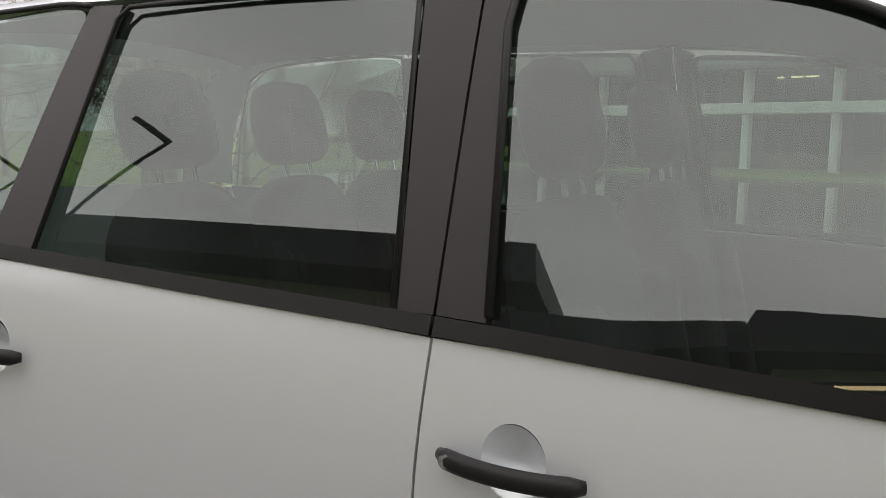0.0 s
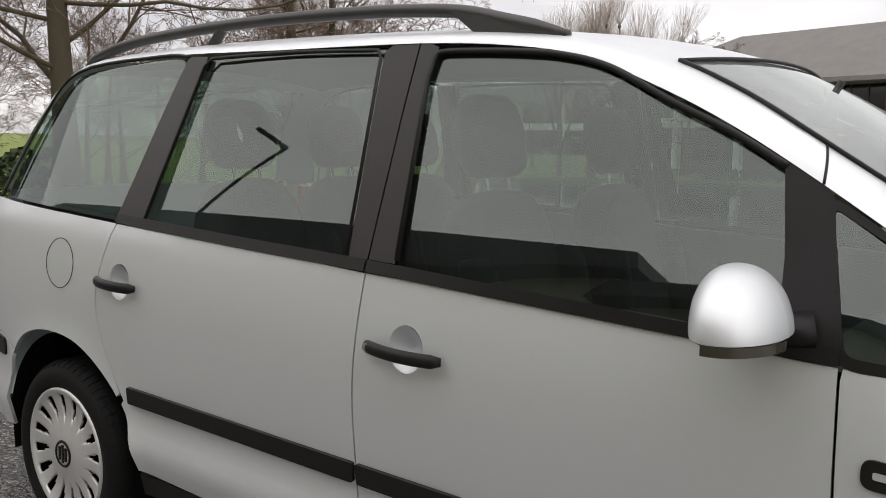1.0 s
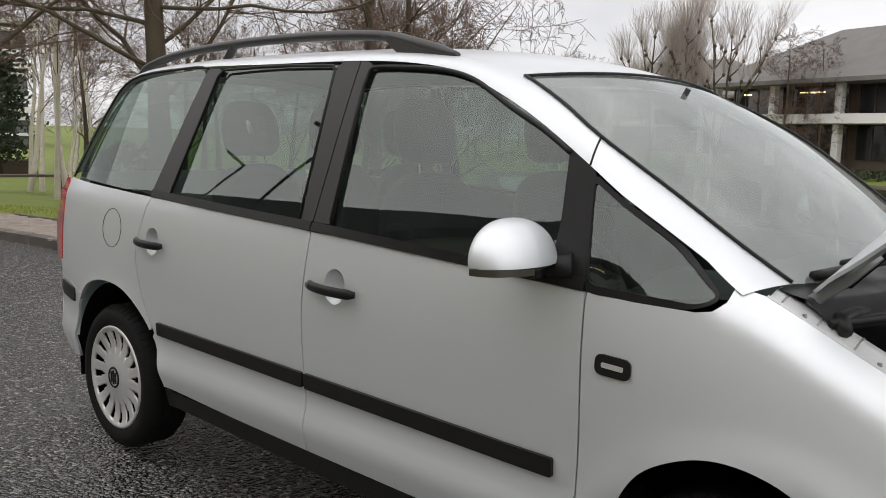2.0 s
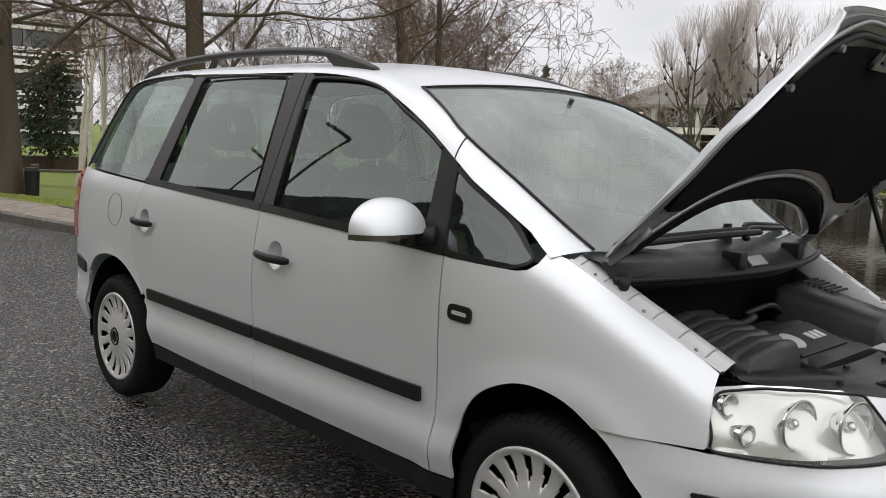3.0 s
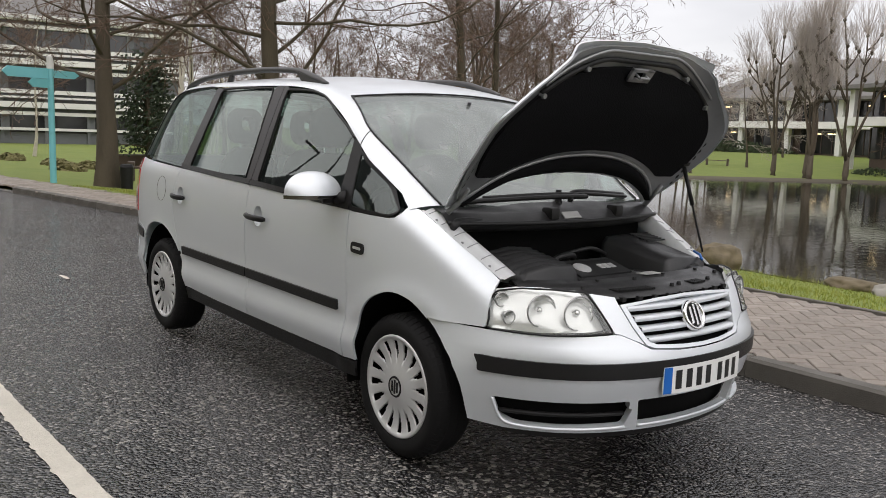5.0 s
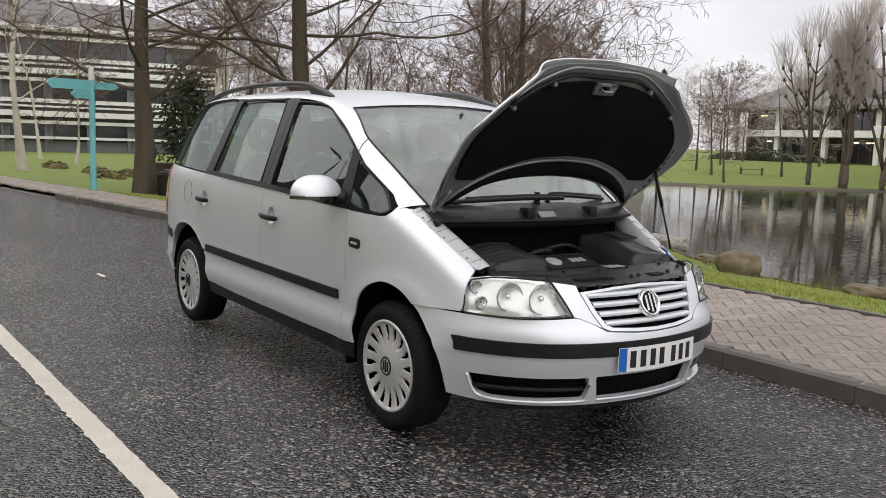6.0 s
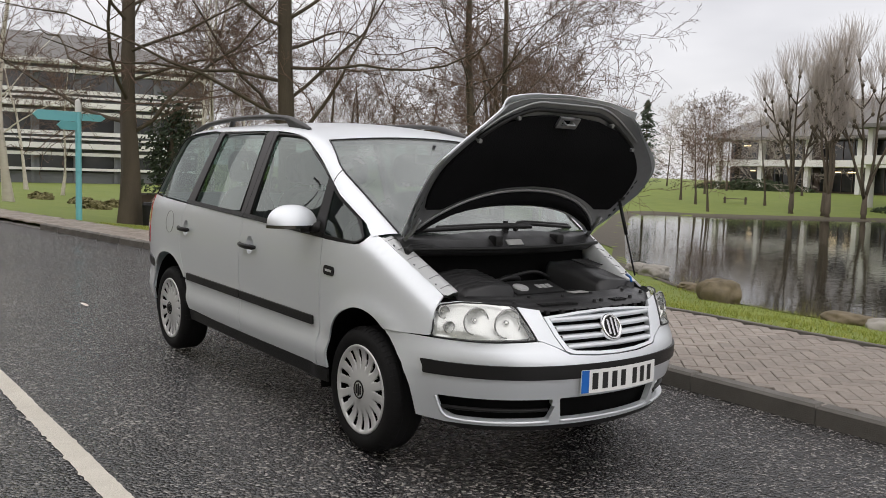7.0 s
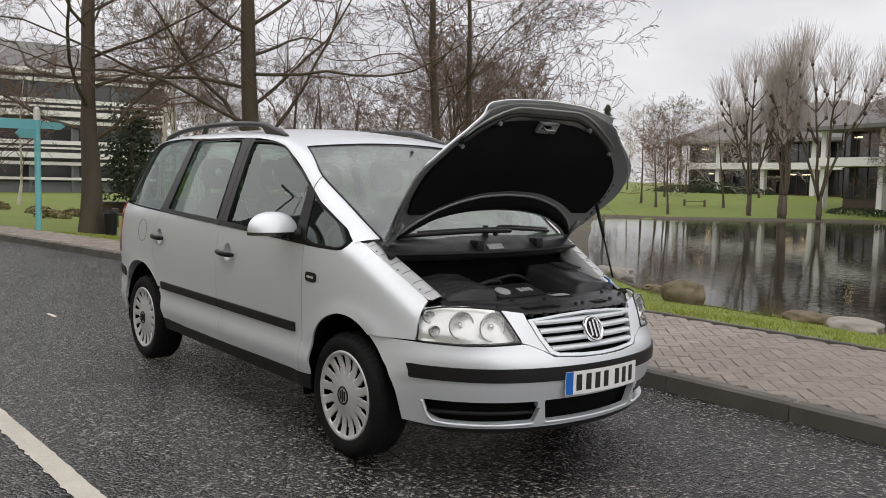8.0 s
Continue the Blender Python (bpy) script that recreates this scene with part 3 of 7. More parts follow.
def build_side(sgn):
    right = sgn < 0
    F = side(sgn)

    def lay(name, outline, mat, lift=0.0, curve=None, **kw):
        # on the left side the outline runs over the mirrored skin; glass is slightly bowed in plan
        off = side(sgn, -lift) if curve is None else (lambda a, b: side(sgn, 0.008 * (a + 1.4) ** 2 - curve - lift)(a, b))
        place = off if right else (lambda a, b: off(-a, b))
        if not right:
            outline = [(-a, b) for a, b in outline]
            if "holes" in kw:
                kw["holes"] = [[(-a, b) for a, b in h] for h in kw["holes"]]
        return panel(name, outline, place, mat, kw.pop("parent", car), **kw)

    # doors
    front = shift(GAP_FR, g) + [(x, z) for x, z in shift(GAP_F, -g)[::-1]] + belt(-0.38, -1.435, 10, -0.003)[1:-1]
    door_f = lay("front_door", front, M_SILVER, step=0.035, holes=[finger(-1.2935, 0.965)])
    k = GAP_R[-1]
    arch_low = [p for p in ARCH_R if p[1] < 0.60 and p[0] > -2.6][::-1]
    rear = shift(GAP_R, g) + shift(arch_low, g) + [(-1.9, 0.388)] + shift(GAP_FR, -g)[::-1] + belt(-1.44, -2.50, 10, -0.003)[1:-1]
    door_r = lay("rear_door", rear, M_SILVER, step=0.035, holes=[finger(-2.445, 0.988)])
    # rear quarter
    back = [(-3.13, 0.665), (-3.27, 0.715), (-3.43, 0.73), (-3.47, 0.9), (-3.44, 1.1), (-3.38, 1.20)]
    arch_top = [p for p in ARCH_R if p[1] >= 0.60 and p[0] > -3.14]
    quarter = shift(GAP_R, -g)[:-1] + arch_top + back + belt(-3.36, -2.52, 10, -0.004)
    lay("rear_quarter_panel", quarter, M_SILVER, step=0.035)
    # front wing
    lamp_side = [(0.215, 0.678), (0.35, 0.681), (0.497, 0.69), (0.503, 0.70), (0.49, 0.80), (0.47, 0.866)]
    crest = [(0.47 - 0.59 * i / 14, crest_z(0.47 - 0.59 * i / 14)) for i in range(1, 14)]
    tip = [(-0.05, 1.128), (-0.052, 1.095), (-0.075, 1.074), (-0.11, 1.068), (-0.25, 1.072), (-0.372, 1.080)]
    wing = [(-0.371, 0.385)] + ARCH_F[:-1] + lamp_side + [c for c in crest if c[0] > -0.03] + tip + shift(GAP_F, g)[1:-1]
    lay("front_wing", wing, M_SILVER, step=0.03)
    # sill
    lay("sill", [(-2.36, 0.388), (-2.355, 0.32), (-0.30, 0.30), (-0.287, 0.375)], M_PLASTIC, step=0.05)
    # rubbing strips
    def strip_z(x):
        return 0.605 + 0.012 * (x + 2.4) / -1.96
    for door, x0, x1 in ((door_r, -2.41, -1.452), (door_f, -1.444, -0.437)):
        pts = [(x0, strip_z(x0) - 0.027 + 0.03), (x0 + (x1 - x0) * 0.5, strip_z((x0 + x1) / 2) + 0.003), (x1, strip_z(x1) + 0.003)]
        low = [(x + (0.006 if x == x0 else 0), strip_z(x) + 0.003) for x in (x0, (x0 + x1) / 2, x1)]
        up = [(x, strip_z(x) + 0.055) for x in (x1, (x0 + x1) / 2, x0)]
        lay("rubbing_strip", rounded(low + up, 0.008, 3), M_PLASTIC, lift=0.011, step=0.04, depth=0.014, parent=door, label="black plastic rubbing strip")
    # belt moulding under the windows
    for door, x0, x1 in ((door_r, -2.50, -1.440), (door_f, -1.434, -0.38)):
        ol = belt(x0, x1, 14, 0.0) + belt(x1, x0, 14, 0.028)
        lay("belt_moulding", ol, M_PLASTIC, lift=0.008, step=0.03, depth=0.015, parent=door, label="black belt moulding under the glass")

    # windows
    D = rounded([(-3.345, 1.205), (-2.505, 1.172), (-2.412, 1.686), (-2.57, 1.694), (-3.04, 1.658), (-3.19, 1.50)], 0.05, 5)
    lay("rear_quarter_window", D, M_CAR_GLASS, lift=-0.004, curve=0.010, step=0.06, depth=0.004, label="green-tinted fixed rear side glass")
    RG = rounded([(-2.40, 1.18), (-1.48, 1.145), (-1.556, 1.684), (-2.335, 1.697)], 0.035, 5)
    FG = [(-1.378, 1.14), (-0.455, 1.10), (-0.465, 1.25), (-0.495, 1.42)] + smooth_line([(-0.62, 1.482), (-0.763, 1.547), (-0.91, 1.616), (-1.03, 1.648), (-1.16, 1.662), (-1.36, 1.67)], 4) + [(-1.435, 1.65)]
    lay("door_glass", RG, M_CAR_GLASS, lift=-0.010, curve=0.0, step=0.06, depth=0.004, parent=door_r, label="green-tinted rear door glass")
    lay("door_glass", FG, M_CAR_GLASS, lift=-0.010, curve=0.0, step=0.06, depth=0.004, parent=door_f, label="green-tinted front door glass")
    Q = rounded([(-0.372, 1.100), (-0.112, 1.083), (-0.070, 1.104), (-0.226, 1.221), (-0.425, 1.345)], 0.02, 4)
    lay("front_quarter_window", Q, M_CAR_GLASS, lift=-0.004, step=0.05, depth=0.004, label="small tinted triangular front glass")
    # black surrounds
    C = [(-2.51, 1.168), (-2.372, 1.164), (-2.315, 1.69), (-2.412, 1.694)]
    lay("pillar_cover", C, M_PILLAR, lift=0.002, step=0.05, label="satin black pillar cover")
    lay("pillar_cover", [(-1.503, 1.158), (-1.441, 1.158), (-1.466, 1.70), (-1.556, 1.688), (-1.575, 1.672)], M_PILLAR, lift=0.002, step=0.05, parent=door_r, label="satin black pillar cover")
    lay("pillar_cover", [(-1.436, 1.158), (-1.353, 1.155), (-1.411, 1.642), (-1.398, 1.676), (-1.461, 1.70)], M_PILLAR, lift=0.002, step=0.05, parent=door_f, label="satin black pillar cover")
    sail = [(-0.478, 1.088), (-0.376, 1.085), (-0.425, 1.358), (-0.446, 1.388), (-0.520, 1.428), (-0.490, 1.25)]
    lay("mirror_sail", sail, M_PLASTIC, lift=0.002, step=0.04, parent=door_f, label="matt black corner panel behind the mirror")
    q_out = rounded([(-0.383, 1.078), (-0.12, 1.070), (-0.056, 1.10), (-0.20, 1.217), (-0.435, 1.368)], 0.035, 5)
    lay("window_surround", q_out, M_PLASTIC, lift=0.001, holes=[Q], step=0.04, label="black rubber surround of the small glass")

    def seal(line, door, r=0.009, w=0.7):
        pts = [Vector(side(sgn, -0.003)(x, z)) for x, z in line]
        v, f = tube(pts, r, 6, True, w, (0, sgn, 0))
        link("window_seal", v, f, M_SEAL, door, "black rubber window seal")
    seal([(-2.36, 1.20), (-2.318, 1.66)] + smooth_line([(-2.29, 1.684), (-1.95, 1.688), (-1.60, 1.678)], 6) + [(-1.583, 1.655), (-1.512, 1.165)], door_r, 0.006)
    seal([(-1.350, 1.165), (-1.406, 1.60)] + smooth_line([(-1.402, 1.65), (-1.37, 1.664), (-1.16, 1.655), (-1.03, 1.640), (-0.91, 1.607), (-0.763, 1.535), (-0.62, 1.47), (-0.515, 1.412)], 5), door_f, 0.008)
    seal(smooth_line([(-3.33, 1.205), (-3.2, 1.50), (-3.05, 1.664), (-2.57, 1.702), (-2.41, 1.694)], 5), car, 0.006)

    # wide pillar and roof rail strip between the side glass and the screen or roof
    stations = [((-0.03, 1.112), (0.03, 0.665, 1.132)), ((-0.10, 1.155), (-0.09, 0.675, 1.205)), ((-0.25, 1.255), (-0.25, 0.70, 1.315)), ((-0.447, 1.382), (-0.461, 0.725, 1.452)),
                ((-0.62, 1.482), (-0.62, 0.682, 1.545)), ((-0.784, 1.560), (-0.786, 0.635, 1.621)), ((-0.98, 1.635), (-0.95, 0.615, 1.672)), ((-1.18, 1.670), (-1.15, 0.60, 1.705)),
                ((-1.47, 1.690), (-1.47, 0.585, 1.73)), ((-2.0, 1.697), (-2.0, 0.572, 1.742)), ((-2.57, 1.702), (-2.57, 0.57, 1.735)), ((-3.04, 1.667), (-3.05, 0.57, 1.705)),
                ((-3.20, 1.53), (-3.28, 0.60, 1.60)), ((-3.30, 1.36), (-3.42, 0.65, 1.42)), ((-3.35, 1.205), (-3.52, 0.70, 1.215))]
    flat = smooth_line([(a[0], a[1], *b) for a, b in stations], 4)
    rows = []
    for ax, az, bx, by, bz in flat:
        p0, p2 = Vector((ax, side_y(ax, az) + 0.004, az)), Vector((bx, by, bz))
        mid = (p0 + p2) / 2
        out = Vector((0, 0.55, 0.45)) if bz > 1.5 else Vector((0.35, 0.6, 0.45))
        p1 = mid + out * (0.022 if bz < 1.6 else 0.04)
        rows.append([Vector((q.x, sgn * q.y, q.z)) for q in ((1 - t) ** 2 * p0 + 2 * t * (1 - t) * p1 + t * t * p2 for t in [i / 8 for i in range(9)])])
    cut = 13
    loft("front_pillar", rows[:cut], M_SILVER, car, "silver windscreen pillar", flip=right)
    loft("roof_side", rows[cut - 1:], M_SILVER, car, "silver roof side rail", flip=right)
    v, f = tube([r[0] for r in rows[cut - 1:cut]] + rows[cut - 1][1:], 0.0028, 5, True, 1.0)
    link("panel_gap", v, f, M_SEAL, car, "dark seam across the pillar")
    return rows, door_f, door_r


ROWS_R, DOOR_FR, DOOR_RR = build_side(-1)
ROWS_L, DOOR_FL, DOOR_RL = build_side(1)
EDGE = [r[-1] for r in ROWS_R]


def crossing(e, bulge, crown, n=20):
    """A row across the car from the right edge point e to its mirror."""
    return [Vector((e.x + bulge * (1 - (t * t)), -abs(e.y) * t, e.z + crown * (1 - t * t))) for t in [1 - 2 * i / n for i in range(n + 1)]]


def build_top():
    last = 4 * 5
    scr = []
    for i in range(last + 1):
        t = i / last
        scr.append(crossing(EDGE[i], 0.10 * (1 - t) ** 1.2 + 0.07 * t, -0.015 + 0.05 * t))
    loft("windscreen", scr, M_SCREEN, car, "large raked tinted windscreen", flip=True)
    roof = []
    for i in range(last, 4 * 11 + 1):
        t = min(1.0, (i - last) / 12)
        roof.append(crossing(EDGE[i], 0.07 * (1 - t), 0.035 + 0.01 * t))
    loft("roof", roof, M_SILVER, car, "silver roof skin", flip=True)
    lining = [[p + Vector((0, 0, -0.035)) for p in r] for r in roof]
    loft("headlining", lining, M_LINING, car, "pale grey headlining")
    tail = [crossing(EDGE[i], -0.10, 0.035 * (1 - (i - 44) / 12)) for i in range(44, len(EDGE))]
    loft("rear_window", tail[2:], M_CAR_GLASS, car, "tinted tailgate glass", flip=True)
    loft("tailgate_top", tail[:3], M_SILVER, car, "silver top edge of the tailgate", flip=True)
    e = EDGE[-1]
    gate = [crossing(Vector((x, -w, z)), -0.10, 0) for x, w, z in ((e.x, 0.70, e.z), (-3.53, 0.76, 1.1), (-3.54, 0.78, 0.9), (-3.52, 0.78, 0.74))]
    loft("tailgate", gate, M_SILVER, car, "silver lower tailgate", flip=True)
    bump = [crossing(Vector((x, -w, z)), -0.10, 0) for x, w, z in ((-3.50, 0.77, 0.735), (-3.55, 0.80, 0.70), (-3.55, 0.80, 0.45), (-3.45, 0.78, 0.36), (-3.2, 0.76, 0.35))]
    loft("rear_bumper", bump, M_SILVER, car, "silver rear bumper", flip=True)
    for sgn in (-1, 1):
        edge_pts = [Vector((p.x, sgn * abs(p.y), p.z + 0.004)) for p in EDGE[:21]]
        v, f = tube(edge_pts, 0.005, 6)
        link("screen_seal", v, f, M_SEAL, car, "black windscreen seal")
        F = side(sgn) if sgn < 0 else (lambda a, b: side(1)(-a, b))
        fl = (lambda l: l) if sgn < 0 else (lambda l: [(-a, b) for a, b in l])
        panel("bumper_corner", fl([(-3.19, 0.36), (-3.19, 0.47), (-3.155, 0.62), (-3.13, 0.66), (-3.3, 0.715), (-3.44, 0.726), (-3.48, 0.6), (-3.46, 0.42), (-3.36, 0.36)]), F, M_SILVER, car, step=0.05)
        panel("bumper_strip", fl(rounded([(-3.22, 0.62), (-3.22, 0.685), (-3.40, 0.705), (-3.44, 0.66), (-3.40, 0.63)], 0.01)), F, M_PLASTIC, car, step=0.05, lift=0.008)
        panel("tail_lamp", fl(rounded([(-3.40, 0.80), (-3.38, 1.19), (-3.45, 1.2), (-3.52, 0.95), (-3.50, 0.8)], 0.02)), F, M_RED, car, step=0.06, lift=0.004, label="red tail lamp")
    v, f = tube([p + Vector((0, 0, 0.003)) for p in crossing(EDGE[20], 0.075, 0.036)], 0.005, 6)
    link("screen_seal", v, f, M_SEAL, car, "black windscreen seal")


build_top()


def build_rails():
    for sgn in (-1, 1):
        line = smooth_line([(-1.06, sgn * 0.622, 1.695), (-1.22, sgn * 0.615, 1.735), (-1.42, sgn * 0.605, 1.775), (-1.8, sgn * 0.597, 1.795), (-2.3, sgn * 0.593, 1.795), (-2.75, sgn * 0.593, 1.772), (-3.0, sgn * 0.593, 1.735), (-3.12, sgn * 0.593, 1.69)], 6)
        n = len(line)
        v, f = tube(line, [0.012 + 0.012 * min(1, i / 4, (n - 1 - i) / 4) for i in range(n)], 10, True, 0.75)
        rail = link("roof_rail", v, f, M_RAIL, car, "dark grey roof rail")
        # long front foot, slender middle foot
        bm = bmesh.new()
        pts = [(-1.06, 1.69), (-1.22, 1.735), (-1.40, 1.772), (-1.37, 1.75), (-1.31, 1.705)]
        vs = [bm.verts.new((x, sgn * (0.615 + o), z)) for o in (-0.02, 0.02) for x, z in pts]
        m = len(pts)
        bm.faces.new(vs[:m]), bm.faces.new(vs[m:][::-1])
        for i in range(m):
            bm.faces.new((vs[i], vs[(i + 1) % m], vs[m + (i + 1) % m], vs[m + i]))
        bmesh.ops.recalc_face_normals(bm, faces=bm.faces)
        part("rail_foot", bm, M_RAIL, rail)
        v, f = tube([(-2.33, sgn * 0.593, 1.79), (-2.36, sgn * 0.59, 1.76), (-2.40, sgn * 0.588, 1.725)], 0.02, 8, True, 0.7)
        link("rail_foot", v, f, M_RAIL, rail)


build_rails()


def ring_skin(profile, seg, skip=lambda i, j: False):
    """Verts and faces of a body turned about the y axis; profile rows are (radius, y)."""
    verts, faces = [], []
    n = len(profile)
    for j in range(seg):
        a = 2 * math.pi * j / seg
        for r, y in profile:
            verts.append((r * math.cos(a), y, r * math.sin(a)))
    for j in range(seg):
        for i in range(n - 1):
            if not skip(i, j):
                a, b = j * n + i, ((j + 1) % seg) * n + i
                faces.append((a, a + 1, b + 1, b))
    return verts, faces


def build_wheel(x, z, y_face, sgn, steer=0.0):
    """A steel wheel with a slotted plastic cover; y_face is how far out its cover stands."""
    R = 0.325
    m = Matrix.Translation((x, sgn * y_face, z)) @ Matrix.Rotation(radians(steer), 4, "Z") @ (Matrix.Identity(4) if sgn < 0 else Matrix.Rotation(math.pi, 4, "Z"))

    def put(name, vf, mat, parent, label=""):
        ob = link(name, [m @ Vector(v) for v in vf[0]], vf[1], mat, parent, label)
        return ob
    steel = put("wheel", ring_skin([(0.0, 0.035), (0.10, 0.035), (0.20, 0.045), (0.222, 0.02), (0.222, 0.20), (0.0, 0.20)], 40), M_VOID, car, "road wheel with slotted silver cover")
    tread = [(0.222, 0.012), (0.232, 0.002), (0.245, -0.004), (0.27, -0.010), (0.292, -0.006), (0.305, 0.004), (0.316, 0.018), (0.323, 0.038)]
    for i, y in enumerate((0.055, 0.058, 0.066, 0.069, 0.10, 0.103, 0.112, 0.115, 0.145, 0.148)):
        tread.append((R if (i // 2) % 2 == 0 else R - 0.007, y))
    tread += [(0.323, 0.17), (0.305, 0.195), (0.24, 0.205), (0.222, 0.19)]
    put("tyre", ring_skin(tread, 72), M_RUBBER, steel, "black tyre with grooved tread")
    # shoulder blocks
    vs, fs = [], []
    for j in range(60):
        a0, a1 = 2 * math.pi * (j + 0.1) / 60, 2 * math.pi * (j + 0.62) / 60
        b = len(vs)
        for a in (a0, a1):
            for r, y in ((0.3065, 0.0025), (0.3185, 0.017), (0.3262, 0.038), (0.3262, 0.053), (0.30, 0.03)):
                vs.append((r * math.cos(a), y, r * math.sin(a)))
        for i in range(4):
            fs.append((b + i, b + i + 1, b + 5 + i + 1, b + 5 + i))
        fs += [(b, b + 4, b + 3, b + 2, b + 1), (b + 5, b + 6, b + 7, b + 8, b + 9)]
    ob = link("tread_block_ring", [m @ Vector(v) for v in vs], fs, M_RUBBER, steel, "", smooth=False)
    # the cover: rim lip, slotted band, dished middle
    spokes, per = 16, 10
    seg = spokes * per
    prof = [(0.0, -0.006), (0.045, -0.006), (0.062, -0.003), (0.10, 0.006), (0.128, 0.012), (0.145, 0.0135), (0.163, 0.0125), (0.18, 0.0105), (0.196, 0.008), (0.208, 0.004), (0.217, -0.001), (0.225, -0.006), (0.232, -0.003), (0.235, 0.012)]

    def hole(i, j):
        k = j % per
        if i == 4:
            return k in (2, 3)
        if i == 5:
            return k in (1, 2, 3)
        return i in (6, 7, 8) and k in (1, 2, 3, 4)
    v, f = ring_skin(prof, seg, hole)
    cover = put("wheel_cover", (v, f), M_HUBCAP, steel, "silver plastic wheel cover with radial slots")
    sol = cover.modifiers.new("thick", "SOLIDIFY")
    sol.thickness, sol.offset = 0.007, -1.0 if sgn < 0 else -1.0
    # emblem: plain ring and bars
    v, f = ring_skin([(0.039, -0.008), (0.044, -0.012), (0.049, -0.006)], 32)
    put("emblem_ring", (v, f), M_PLASTIC, steel, "dark round emblem ring")
    bm = bmesh.new()
    for dx in (-0.014, 0.0, 0.014):
        box(bm, dx * 1.35 - 0.004, -0.011, -0.032 if dx == 0 else -0.024, dx * 1.35 + 0.004, -0.005, 0.032 if dx == 0 else 0.024)
    bmesh.ops.transform(bm, matrix=m, verts=bm.verts)
    part("emblem_bars", bm, M_PLASTIC, steel, "plain dark emblem bars")


for wx, wz, wy in ((0.0, 0.325, 0.862), (-2.84, 0.332, 0.887)):
    for sgn in (-1, 1):
        build_wheel(wx, wz, wy, sgn)


def build_arches():
    """Liners inside the wheel arches and the underbody, their shade put into a near-black colour."""
    for cx, cz, r in ((0.04, 0.33, 0.44), (-2.81, 0.335, 0.43)):
        for sgn in (-1, 1):
            rows = []
            for i in range(25):
                a = math.pi * (-0.02 + 1.08 * i / 24)
                px, pz = cx + r * math.cos(a), cz + r * math.sin(a)
                yo = min(0.875, side_y(px, max(pz, 0.36)) - 0.02, nose_y(px, max(pz, 0.3)) - 0.02 if px > 0.1 else 0.9)
                rows.append([Vector((px, sgn * yo, pz)), Vector((px, sgn * 0.55, pz)), Vector((cx, sgn * 0.55, cz))])
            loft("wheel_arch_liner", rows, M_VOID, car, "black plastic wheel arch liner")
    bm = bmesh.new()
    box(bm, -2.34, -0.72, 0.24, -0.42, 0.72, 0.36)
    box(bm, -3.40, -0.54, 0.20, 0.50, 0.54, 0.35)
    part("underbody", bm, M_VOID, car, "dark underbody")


build_arches()


M_DARKRIM = material("grey_lamp_rim", (0.34, 0.34, 0.33), (0.46, 0.46, 0.45), 10.0, 0.25, metal=0.7)


